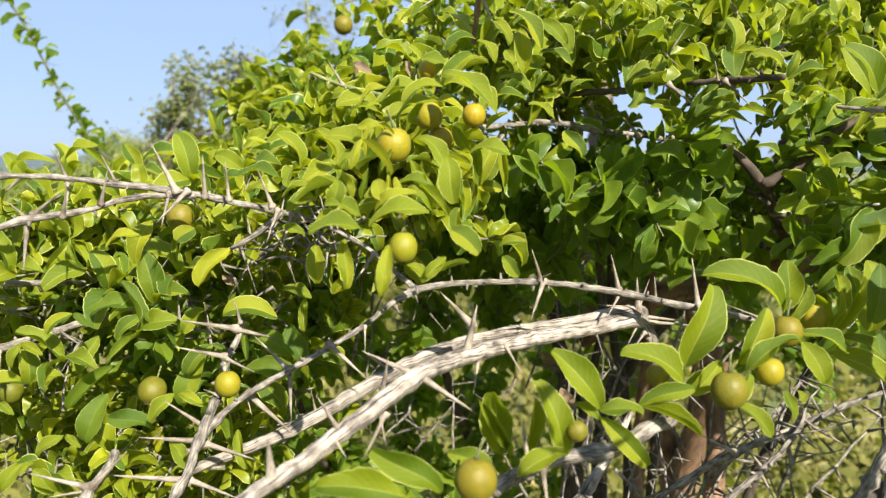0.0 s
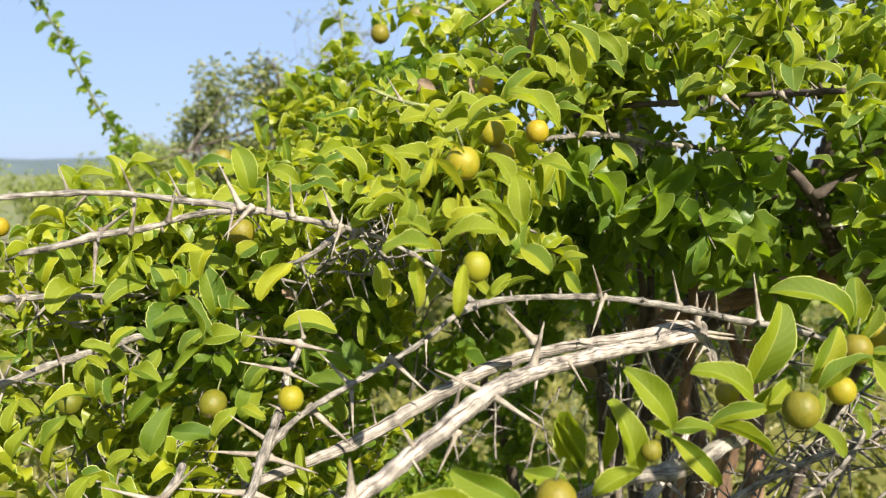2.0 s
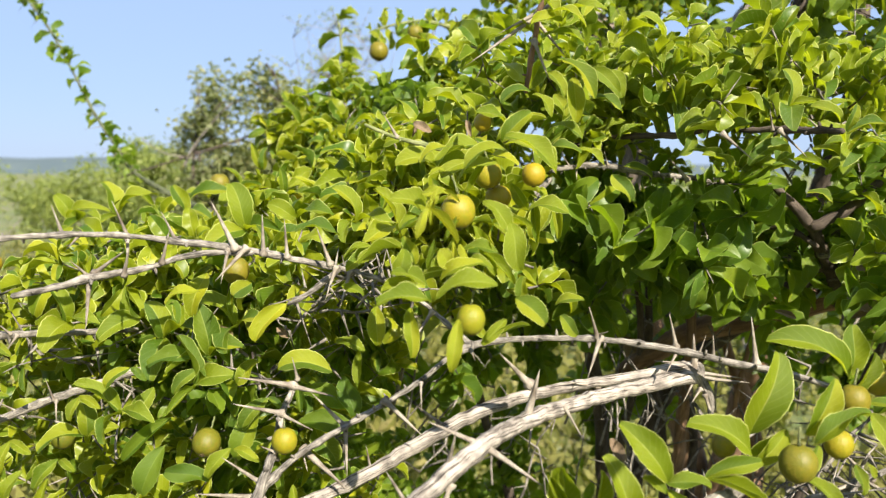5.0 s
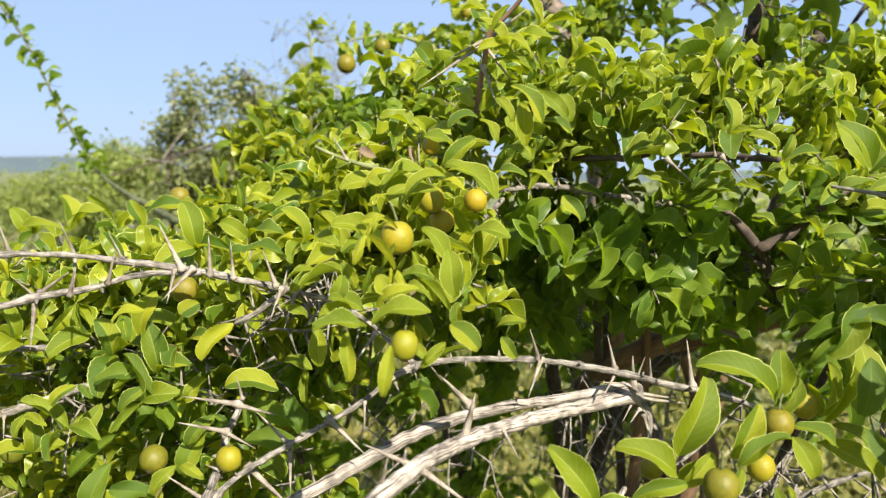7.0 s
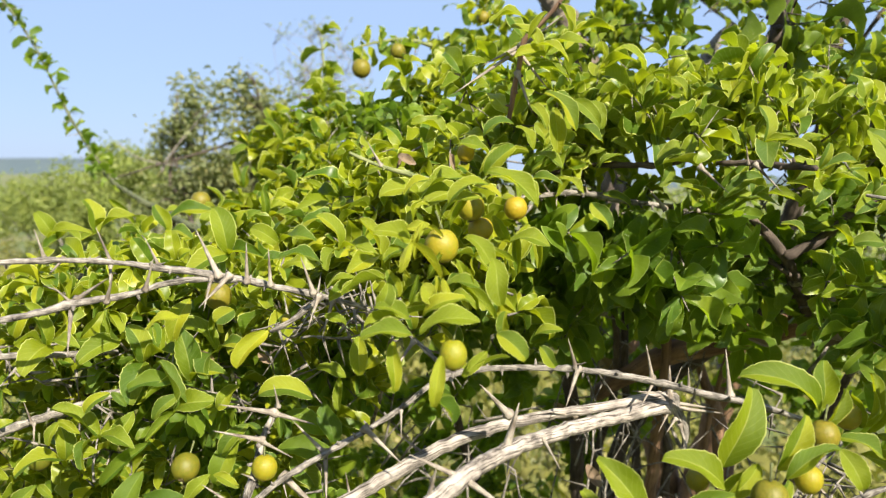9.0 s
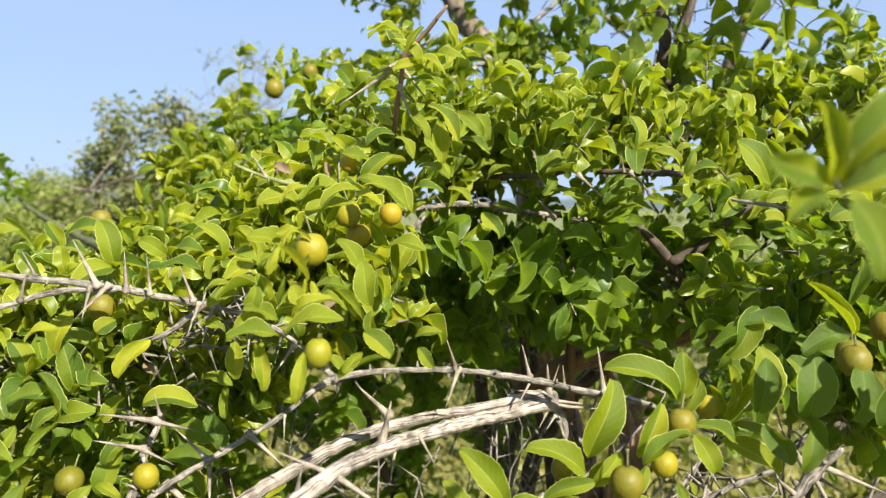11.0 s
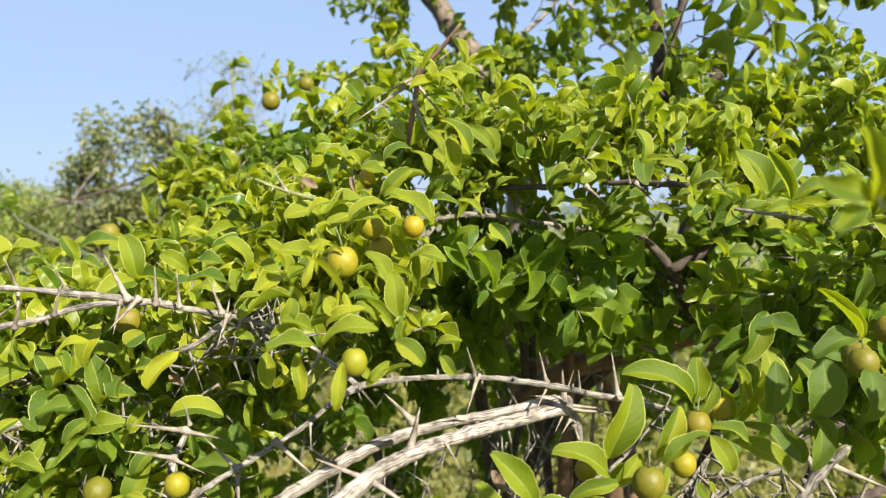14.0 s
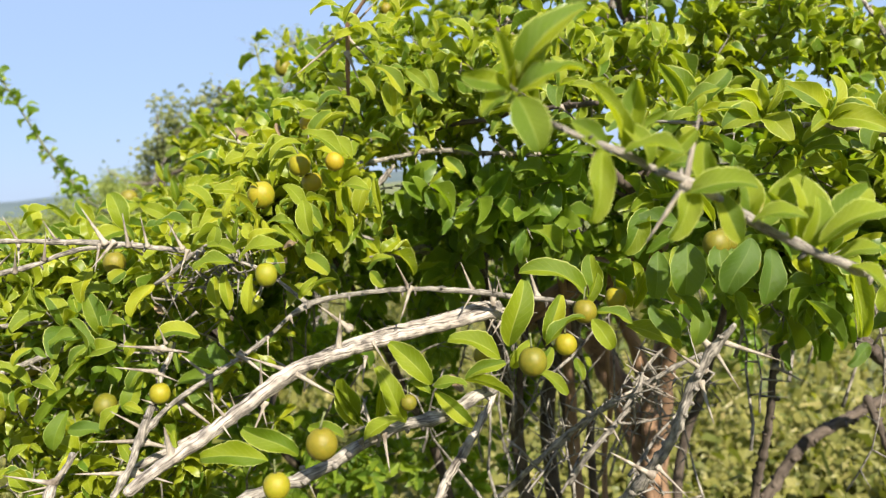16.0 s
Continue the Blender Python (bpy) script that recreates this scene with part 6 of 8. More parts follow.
leaf(shrub, (-0.047, 0.523, 1.427), (-0.047, 0.517, 1.406), (-0.01, -0.97, 0.23), 0.30, 'fold', mat=YELLOW_LEAF)
leaf(shrub, (-0.039, 0.534, 1.440), (-0.049, 0.530, 1.437), (-0.02, -0.53, 0.85), 0.40, 'arch', mat=YELLOW_LEAF)
leaf(shrub, (-0.035, 0.537, 1.419), (-0.025, 0.532, 1.411), (-0.02, -0.65, 0.76), 0.40, 'arch', mat=YELLOW_LEAF)
leaf(shrub, (-0.061, 0.536, 1.404), (-0.050, 0.531, 1.393), (-0.01, -0.97, 0.23), 0.30, 'fold', mat=YELLOW_LEAF)
leaf(shrub, (-0.034, 0.515, 1.397), (-0.031, 0.509, 1.371), (-0.01, -0.97, 0.23), 0.28, 'fold', mat=YELLOW_LEAF)
leaf(shrub, (-0.030, 0.515, 1.395), (-0.023, 0.509, 1.369), (0.30, -0.81, 0.50), 0.30, 'droop', mat=YELLOW_LEAF)
leaf(shrub, (-0.225, 0.647, 1.316), (-0.207, 0.643, 1.311), (0.01, -0.97, 0.24), 0.60, 'cup', mat=DEAD_LEAF)
leaf(shrub, (-0.212, 0.652, 1.316), (-0.220, 0.647, 1.307), (0.01, -0.97, 0.24), 0.50, 'fold', mat=DEAD_LEAF)
leaf(shrub, (-0.174, 0.648, 1.317), (-0.164, 0.643, 1.309), (0.01, -0.97, 0.24), 0.60, 'cup', mat=DEAD_LEAF)
leaf(shrub, (-0.063, 0.592, 1.474), (-0.050, 0.587, 1.467), (-0.01, -0.97, 0.23), 0.50, 'arch', mat=DEAD_LEAF)
leaf(shrub, (-0.026, 0.592, 1.476), (-0.022, 0.587, 1.464), (-0.01, -0.97, 0.23), 0.50, 'fold', mat=DEAD_LEAF)
leaf(shrub, (-0.060, 0.602, 1.473), (-0.064, 0.597, 1.464), (-0.01, -0.97, 0.23), 0.50, 'fold', mat=DEAD_LEAF)
leaf(shrub, (0.360, 0.844, 1.320), (0.383, 0.835, 1.301), (-0.13, -0.96, 0.24), 0.50, 'cup', mat=DEAD_LEAF)
leaf(shrub, (0.399, 0.858, 1.310), (0.371, 0.856, 1.292), (-0.13, -0.96, 0.24), 0.50, 'arch', mat=DEAD_LEAF)
leaf(shrub, (0.205, 0.901, 1.386), (0.209, 0.896, 1.372), (0.01, -0.97, 0.24), 0.60, 'cup', mat=DEAD_LEAF)
leaf(shrub, (0.279, 0.814, 1.306), (0.299, 0.810, 1.299), (0.01, -0.97, 0.24), 0.35, 'arch', mat=DEAD_LEAF)
leaf(shrub, (0.217, 1.235, 1.194), (0.254, 1.228, 1.152), (0.01, -0.97, 0.24), 0.70, 'cup', mat=DEAD_LEAF)
leaf(shrub, (0.149, 1.228, 1.126), (0.174, 1.221, 1.095), (0.01, -0.97, 0.24), 0.70, 'cup', mat=DEAD_LEAF)
leaf(shrub, (0.256, 1.254, 1.173), (0.238, 1.246, 1.139), (0.01, -0.97, 0.24), 0.70, 'flat', mat=DEAD_LEAF)
leaf(shrub, (0.366, 0.850, 1.349), (0.380, 0.845, 1.341), (0.01, -0.97, 0.24), 0.50, 'arch', mat=DEAD_LEAF)
leaf(shrub, (-0.019, 0.603, 1.372), (-0.033, 0.599, 1.365), (-0.01, -0.97, 0.23), 0.40, 'droop', mat=DEAD_LEAF)
leaf(shrub, (0.104, 0.719, 1.207), (0.116, 0.713, 1.188), (-0.01, -0.97, 0.23), 0.60, 'cup', mat=DEAD_LEAF)
leaf(shrub, (0.253, 0.787, 1.444), (0.244, 0.785, 1.474), (0.20, -0.91, 0.37), 0.50, 'flat', mat=SIDE_LEAF)
leaf(shrub, (0.262, 0.787, 1.444), (0.271, 0.786, 1.474), (0.11, -0.92, 0.37), 0.50, 'flat', mat=SIDE_LEAF)
leaf(shrub, (0.219, 0.765, 1.433), (0.189, 0.763, 1.458), (0.01, -0.58, 0.82), 0.30, 'arch', mat=SIDE_LEAF)
leaf(shrub, (0.224, 0.765, 1.432), (0.244, 0.763, 1.451), (0.12, -0.69, 0.71), 0.45, 'arch', mat=SIDE_LEAF)
leaf(shrub, (0.236, 0.755, 1.436), (0.278, 0.752, 1.440), (0.01, -0.45, 0.89), 0.34, 'arch', mat=SIDE_LEAF)
leaf(shrub, (0.277, 0.791, 1.489), (0.307, 0.789, 1.508), (0.01, -0.58, 0.82), 0.50, 'arch', mat=SIDE_LEAF)
leaf(shrub, (0.309, 0.792, 1.494), (0.334, 0.789, 1.506), (0.01, -0.45, 0.89), 0.50, 'arch', mat=SIDE_LEAF)
leaf(shrub, (0.303, 0.802, 1.498), (0.288, 0.799, 1.513), (0.01, -0.97, 0.24), 0.60, 'flat', mat=SIDE_LEAF)
leaf(shrub, (0.225, 0.779, 1.478), (0.198, 0.776, 1.490), (0.01, -0.45, 0.89), 0.40, 'arch', mat=SIDE_LEAF)
leaf(shrub, (0.260, 0.801, 1.492), (0.242, 0.799, 1.510), (0.01, -0.58, 0.82), 0.50, 'arch', mat=SIDE_LEAF)
leaf(shrub, (0.302, 0.805, 1.422), (0.325, 0.801, 1.412), (0.01, -0.64, 0.77), 0.50, 'arch', mat=SIDE_LEAF)
leaf(shrub, (0.319, 0.807, 1.439), (0.338, 0.805, 1.455), (0.01, -0.70, 0.72), 0.50, 'arch', mat=SIDE_LEAF)
leaf(shrub, (0.313, 0.809, 1.460), (0.349, 0.806, 1.466), (0.01, -0.45, 0.89), 0.40, 'arch', mat=SIDE_LEAF)
leaf(shrub, (0.114, 0.848, 1.478), (0.136, 0.846, 1.492), (0.01, -0.58, 0.82), 0.50, 'arch', mat=SIDE_LEAF)
leaf(shrub, (0.127, 0.862, 1.519), (0.115, 0.860, 1.545), (0.01, -0.97, 0.24), 0.55, 'flat', mat=SIDE_LEAF)
leaf(shrub, (0.231, 0.904, 1.414), (0.205, 0.898, 1.399), (0.01, -0.80, 0.61), 0.50, 'flat', mat=DEEP_LEAF)
leaf(shrub, (0.255, 0.883, 1.397), (0.277, 0.877, 1.379), (0.01, -0.87, 0.49), 0.55, 'flat', mat=DEEP_LEAF)
leaf(shrub, (0.194, 0.900, 1.378), (0.175, 0.894, 1.354), (0.01, -0.97, 0.24), 0.60, 'flat', mat=DEEP_LEAF)
leaf(shrub, (0.308, 0.852, 1.387), (0.283, 0.846, 1.364), (0.01, -0.87, 0.49), 0.55, 'flat', mat=DEEP_LEAF)
leaf(shrub, (0.345, 0.852, 1.375), (0.364, 0.846, 1.353), (0.01, -0.87, 0.49), 0.55, 'flat', mat=DEEP_LEAF)
leaf(shrub, (0.250, 0.920, 1.364), (0.236, 0.913, 1.333), (0.01, -0.97, 0.24), 0.60, 'flat', mat=DEEP_LEAF)
# hanging leaves at the right, their shade painted by the darker leaf colour
leaf(shrub, (0.302, 0.503, 1.348), (0.296, 0.498, 1.305), (-0.11, -0.98, 0.18), 0.75, 'flat', mat=SHADED_LEAF)
leaf(shrub, (0.317, 0.482, 1.363), (0.284, 0.482, 1.398), (-0.10, -0.82, 0.56), 0.30, 'fold', mat=YOUNG_LEAF)
leaf(shrub, (0.315, 0.482, 1.365), (0.282, 0.481, 1.352), (-0.08, -0.68, 0.73), 0.50, 'arch', mat=SHADED_LEAF)
leaf(shrub, (0.289, 0.503, 1.308), (0.309, 0.496, 1.284), (0.09, -0.86, 0.51), 0.45, 'fold', mat=SHADED_LEAF)
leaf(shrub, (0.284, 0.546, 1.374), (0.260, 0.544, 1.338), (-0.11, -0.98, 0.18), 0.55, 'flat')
leaf(shrub, (0.311, 0.542, 1.356), (0.264, 0.544, 1.363), (0.01, -0.76, 0.65), 0.35, 'arch', mat=SHADED_LEAF)
leaf(shrub, (0.289, 0.544, 1.338), (0.283, 0.540, 1.298), (-0.11, -0.98, 0.18), 0.60, 'flat', mat=SHADED_LEAF)
leaf(shrub, (0.316, 0.460, 1.310), (0.335, 0.453, 1.288), (0.11, -0.83, 0.55), 0.45, 'fold', mat=YOUNG_LEAF)
leaf(shrub, (0.330, 0.440, 1.353), (0.309, 0.437, 1.315), (-0.11, -0.98, 0.18), 0.60, 'flat', mat=SHADED_LEAF)
leaf(shrub, (0.355, 0.539, 1.411), (0.344, 0.535, 1.375), (-0.11, -0.98, 0.18), 0.40, 'fold', mat=SHADED_LEAF)
fruit(shrub, (0.318, 0.481, 1.347), 0.0205, 1.06, GREEN_FRUIT)
fruit(shrub, (0.343, 0.488, 1.329), 0.0192, 1.06, GREEN_FRUIT)
near_twig = stem(shrub, GREY_BARK, [(0.150, 0.216, 1.453, 0.0003), (0.161, 0.220, 1.440, 0.0008), (0.183, 0.229, 1.427, 0.0016), (0.200, 0.237, 1.420, 0.0018), (0.216, 0.243, 1.411, 0.0018), (0.236, 0.250, 1.402, 0.0021), (0.268, 0.261, 1.380, 0.0024), (0.296, 0.270, 1.364, 0.0024), (0.331, 0.279, 1.347, 0.0025), (0.385, 0.293, 1.324, 0.0028)])
thorn(near_twig, (0.246, 0.278, 1.401), (0.235, 0.277, 1.394), 0.0011)
leaf(shrub, (0.151, 0.221, 1.451), (0.187, 0.220, 1.484), (0.06, -0.74, 0.67), 0.34, 'arch', mat=YOUNG_LEAF)
leaf(shrub, (0.150, 0.221, 1.450), (0.129, 0.217, 1.459), (0.04, -0.93, 0.37), 0.50, 'flat', mat=YOUNG_LEAF)
leaf(shrub, (0.151, 0.221, 1.451), (0.145, 0.219, 1.477), (0.03, -0.97, 0.23), 0.40, 'fold', mat=YOUNG_LEAF)
leaf(shrub, (0.152, 0.210, 1.447), (0.159, 0.204, 1.423), (0.03, -0.97, 0.23), 0.75, 'flat', mat=YOUNG_LEAF)
leaf(shrub, (0.152, 0.216, 1.449), (0.183, 0.212, 1.455), (0.06, -0.80, 0.60), 0.45, 'flat', mat=YOUNG_LEAF)
leaf(shrub, (0.151, 0.221, 1.451), (0.157, 0.218, 1.466), (0.17, -0.72, 0.68), 0.50, 'flat', mat=YOUNG_LEAF)
leaf(shrub, (0.203, 0.244, 1.421), (0.188, 0.242, 1.453), (0.31, -0.92, 0.24), 0.42, 'fold', mat=YOUNG_LEAF)
leaf(shrub, (0.203, 0.244, 1.421), (0.211, 0.243, 1.453), (0.03, -0.97, 0.23), 0.55, 'cup', mat=YOUNG_LEAF)
leaf(shrub, (0.200, 0.231, 1.421), (0.227, 0.227, 1.416), (0.06, -0.74, 0.67), 0.40, 'arch', mat=YOUNG_LEAF)
leaf(shrub, (0.192, 0.234, 1.423), (0.177, 0.231, 1.436), (0.03, -0.97, 0.23), 0.60, 'flat', mat=YOUNG_LEAF)
leaf(shrub, (0.189, 0.224, 1.422), (0.180, 0.217, 1.390), (0.03, -0.97, 0.23), 0.42, 'flat', mat=YOUNG_LEAF)
leaf(shrub, (0.205, 0.249, 1.421), (0.224, 0.247, 1.437), (0.17, -0.72, 0.68), 0.40, 'fold', mat=YOUNG_LEAF)
leaf(shrub, (0.231, 0.247, 1.398), (0.264, 0.244, 1.399), (0.06, -0.80, 0.60), 0.50, 'flat', mat=YOUNG_LEAF)
leaf(shrub, (0.240, 0.257, 1.399), (0.244, 0.255, 1.422), (0.03, -0.97, 0.23), 0.60, 'flat', mat=YOUNG_LEAF)
leaf(shrub, (0.304, 0.285, 1.365), (0.296, 0.284, 1.401), (0.03, -0.97, 0.23), 0.60, 'flat', mat=YOUNG_LEAF)
leaf(shrub, (0.306, 0.285, 1.365), (0.336, 0.284, 1.392), (0.15, -0.87, 0.47), 0.55, 'flat', mat=YOUNG_LEAF)
leaf(shrub, (0.300, 0.265, 1.367), (0.336, 0.263, 1.380), (0.07, -0.64, 0.76), 0.40, 'arch', mat=YOUNG_LEAF)
leaf(shrub, (0.271, 0.276, 1.380), (0.264, 0.274, 1.407), (0.03, -0.97, 0.23), 0.55, 'flat', mat=YOUNG_LEAF)
leaf(shrub, (0.279, 0.286, 1.376), (0.302, 0.285, 1.403), (0.03, -0.97, 0.23), 0.50, 'cup', mat=YOUNG_LEAF)
leaf(shrub, (0.317, 0.285, 1.355), (0.339, 0.281, 1.359), (0.17, -0.72, 0.68), 0.50, 'arch', mat=YOUNG_LEAF)
leaf(shrub, (0.379, 0.404, 1.333), (0.384, 0.396, 1.285), (0.03, -0.97, 0.23), 0.45, 'fold', mat=YOUNG_LEAF)
leaf(shrub, (0.216, 0.243, 1.411), (0.236, 0.241, 1.428), (0.03, -0.97, 0.23), 0.50, 'fold', mat=YOUNG_LEAF)
leaf(shrub, (0.237, 0.253, 1.401), (0.221, 0.246, 1.377), (0.03, -0.97, 0.23), 0.50, 'flat', mat=YOUNG_LEAF)
leaf(shrub, (0.246, 0.257, 1.397), (0.257, 0.251, 1.372), (0.03, -0.97, 0.23), 0.50, 'flat', mat=YOUNG_LEAF)
leaf(shrub, (0.264, 0.256, 1.381), (0.290, 0.252, 1.381), (0.17, -0.72, 0.68), 0.45, 'arch', mat=YOUNG_LEAF)
leaf(shrub, (0.286, 0.265, 1.370), (0.274, 0.264, 1.395), (0.03, -0.97, 0.23), 0.50, 'fold', mat=YOUNG_LEAF)
leaf(shrub, (0.299, 0.275, 1.363), (0.304, 0.273, 1.390), (0.03, -0.97, 0.23), 0.60, 'flat', mat=YOUNG_LEAF)
leaf(shrub, (0.213, 0.242, 1.412), (0.201, 0.240, 1.432), (0.17, -0.72, 0.68), 0.50, 'arch', mat=YOUNG_LEAF)
leaf(shrub, (0.154, 0.221, 1.450), (0.171, 0.219, 1.470), (0.05, -0.87, 0.48), 0.50, 'flat', mat=YOUNG_LEAF)
leaf(shrub, (0.149, 0.221, 1.450), (0.136, 0.216, 1.441), (0.17, -0.72, 0.68), 0.55, 'arch', mat=YOUNG_LEAF)
leaf(shrub, (0.318, 0.274, 1.353), (0.334, 0.269, 1.338), (0.17, -0.72, 0.68), 0.50, 'arch', mat=YOUNG_LEAF)
thorn(near_twig, (0.231, 0.248, 1.403), (0.2424, 0.255, 1.437), 0.0016)
thorn(near_twig, (0.231, 0.248, 1.402), (0.2093, 0.248, 1.3753), 0.0017)
leaf(shrub, (0.341, 0.620, 1.460), (0.319, 0.619, 1.500), (-0.15, -0.91, 0.38), 0.55, 'fold', mat=YOUNG_LEAF)
leaf(shrub, (0.343, 0.620, 1.460), (0.374, 0.616, 1.473), (0.17, -0.72, 0.68), 0.50, 'arch', mat=YOUNG_LEAF)
leaf(shrub, (0.416, 0.620, 1.446), (0.428, 0.617, 1.477), (0.03, -0.97, 0.23), 0.45, 'fold', mat=YOUNG_LEAF)
leaf(shrub, (0.407, 0.619, 1.432), (0.369, 0.615, 1.456), (0.17, -0.72, 0.68), 0.40, 'arch', mat=YOUNG_LEAF)
leaf(shrub, (0.415, 0.631, 1.444), (0.380, 0.628, 1.468), (0.17, -0.72, 0.68), 0.45, 'arch', mat=YOUNG_LEAF)
leaf(shrub, (0.478, 0.620, 1.435), (0.503, 0.617, 1.458), (0.03, -0.97, 0.23), 0.40, 'flat', mat=YOUNG_LEAF)
leaf(shrub, (0.464, 0.620, 1.436), (0.436, 0.615, 1.449), (0.17, -0.72, 0.68), 0.45, 'arch', mat=YOUNG_LEAF)
leaf(shrub, (0.472, 0.607, 1.433), (0.438, 0.601, 1.416), (0.03, -0.97, 0.23), 0.50, 'flat', mat=YOUNG_LEAF)
leaf(shrub, (0.477, 0.619, 1.430), (0.513, 0.615, 1.432), (0.17, -0.72, 0.68), 0.45, 'arch', mat=YOUNG_LEAF)
leaf(shrub, (0.319, 0.475, 1.346), (0.309, 0.467, 1.311), (0.03, -0.97, 0.23), 0.72, 'flat', mat=SHADED_LEAF)
leaf(shrub, (0.341, 0.435, 1.345), (0.331, 0.427, 1.307), (0.03, -0.97, 0.23), 0.55, 'arch', mat=SHADED_LEAF)
leaf(shrub, (0.316, 0.452, 1.319), (0.324, 0.446, 1.293), (0.03, -0.97, 0.23), 0.50, 'fold', mat=SHADED_LEAF)
leaf(shrub, (0.370, 0.451, 1.304), (0.391, 0.444, 1.265), (0.26, -0.78, 0.57), 0.42, 'fold', mat=SHADED_LEAF)
leaf(shrub, (0.394, 0.433, 1.317), (0.395, 0.425, 1.278), (0.03, -0.97, 0.23), 0.45, 'fold', mat=YOUNG_LEAF)
leaf(shrub, (0.328, 0.452, 1.320), (0.317, 0.450, 1.346), (0.03, -0.97, 0.23), 0.60, 'flat', mat=SHADED_LEAF)
leaf(shrub, (0.291, 0.508, 1.271), (0.270, 0.506, 1.300), (0.03, -0.97, 0.23), 0.50, 'flat', mat=SHADED_LEAF)
leaf(shrub, (0.319, 0.532, 1.311), (0.298, 0.530, 1.341), (0.03, -0.97, 0.23), 0.60, 'flat')
leaf(shrub, (0.310, 0.527, 1.260), (0.316, 0.526, 1.293), (0.03, -0.97, 0.23), 0.60, 'flat', mat=SHADED_LEAF)
leaf(shrub, (0.414, 0.449, 1.267), (0.394, 0.443, 1.254), (0.17, -0.72, 0.68), 0.50, 'flat', mat=SHADED_LEAF)
leaf(shrub, (0.388, 0.748, 1.469), (0.350, 0.738, 1.508), (-0.2, -0.85, 0.45), 0.5, 'flat', mat=YOUNG_LEAF)
stem(shrub, GREY_BARK, [(0.33, 0.70, 1.452, 0.0014), (0.413, 0.63, 1.436, 0.002), (0.459, 0.60, 1.43, 0.0024), (0.53, 0.60, 1.41, 0.0028), (0.62, 0.64, 1.36, 0.0035)])
for k, (at, count, size) in enumerate((((0.413, 0.626, 1.442), 5, 0.042), ((0.459, 0.598, 1.434), 5, 0.044), ((0.365, 0.665, 1.452), 4, 0.038), ((0.505, 0.60, 1.425), 5, 0.044), ((0.44, 0.615, 1.405), 4, 0.04), ((0.56, 0.63, 1.36), 4, 0.045), ((0.545, 0.615, 1.40), 4, 0.042), ((0.43, 0.67, 1.458), 4, 0.036), ((0.49, 0.65, 1.45), 4, 0.037), ((0.54, 0.65, 1.435), 4, 0.038), ((0.38, 0.70, 1.43), 4, 0.036), ((0.48, 0.62, 1.385), 4, 0.04))):
    tuft(shrub, at, count, size, 500 + k)
tuft(shrub, (-0.420, 0.842, 1.389), 3, 0.037, 1)
tuft(shrub, (-0.402, 0.893, 1.392), 3, 0.037, 2)
tuft(shrub, (-0.379, 0.944, 1.399), 3, 0.037, 3)
tuft(shrub, (-0.310, 0.843, 1.396), 3, 0.037, 4)
tuft(shrub, (-0.331, 0.994, 1.407), 2, 0.037, 5)
tuft(shrub, (-0.282, 0.945, 1.413), 3, 0.037, 6)
tuft(shrub, (-0.218, 0.894, 1.413), 3, 0.037, 7)
tuft(shrub, (-0.198, 0.947, 1.440), 3, 0.037, 8)
tuft(shrub, (-0.142, 0.845, 1.431), 3, 0.037, 9)
tuft(shrub, (-0.259, 1.203, 1.506), 3, 0.037, 10)
tuft(shrub, (-0.200, 1.101, 1.484), 3, 0.037, 11)
tuft(shrub, (-0.170, 0.712, 1.399), 3, 0.037, 12)
tuft(shrub, (-0.208, 0.691, 1.391), 3, 0.037, 13)
tuft(shrub, (-0.111, 0.652, 1.400), 3, 0.037, 14)
tuft(shrub, (-0.072, 0.591, 1.398), 3, 0.037, 15)
tuft(shrub, (-0.339, 0.646, 1.320), 3, 0.037, 16)
tuft(shrub, (-0.270, 0.664, 1.304), 3, 0.037, 17)
tuft(shrub, (-0.297, 0.685, 1.318), 3, 0.037, 18)
tuft(shrub, (-0.226, 0.643, 1.295), 3, 0.037, 19)
tuft(shrub, (-0.232, 0.621, 1.274), 3, 0.037, 20)
tuft(shrub, (-0.288, 0.620, 1.255), 3, 0.037, 21)
tuft(shrub, (-0.314, 0.618, 1.237), 3, 0.037, 22)
tuft(shrub, (-0.159, 0.687, 1.344), 3, 0.037, 23)
tuft(shrub, (-0.207, 0.655, 1.316), 3, 0.037, 24)
tuft(shrub, (0.120, 0.806, 1.567), 3, 0.033, 25)
tuft(shrub, (0.159, 0.805, 1.557), 3, 0.033, 26)
tuft(shrub, (0.197, 0.783, 1.534), 3, 0.033, 27)
tuft(shrub, (0.261, 0.856, 1.565), 3, 0.033, 28)
tuft(shrub, (0.308, 0.854, 1.554), 3, 0.033, 29)
tuft(shrub, (0.240, 0.699, 1.494), 3, 0.033, 30)
tuft(shrub, (0.259, 0.735, 1.451), 3, 0.033, 31)
tuft(shrub, (0.210, 0.775, 1.444), 2, 0.033, 32)
tuft(shrub, (0.300, 0.725, 1.456), 3, 0.033, 33)
tuft(shrub, (0.345, 0.725, 1.447), 3, 0.033, 34)
tuft(shrub, (0.050, 0.685, 1.559), 3, 0.037, 35)
tuft(shrub, (0.081, 0.757, 1.585), 3, 0.037, 36)
tuft(shrub, (0.372, 0.811, 1.401), 3, 0.033, 37)
tuft(shrub, (0.124, 0.848, 1.470), 2, 0.033, 38)
tuft(shrub, (-0.012, 0.655, 1.447), 2, 0.037, 39)
tuft(shrub, (-0.046, 0.615, 1.443), 2, 0.037, 40)
tuft(shrub, (-0.051, 0.564, 1.414), 2, 0.027, 341)
tuft(shrub, (-0.027, 0.511, 1.383), 2, 0.027, 342)
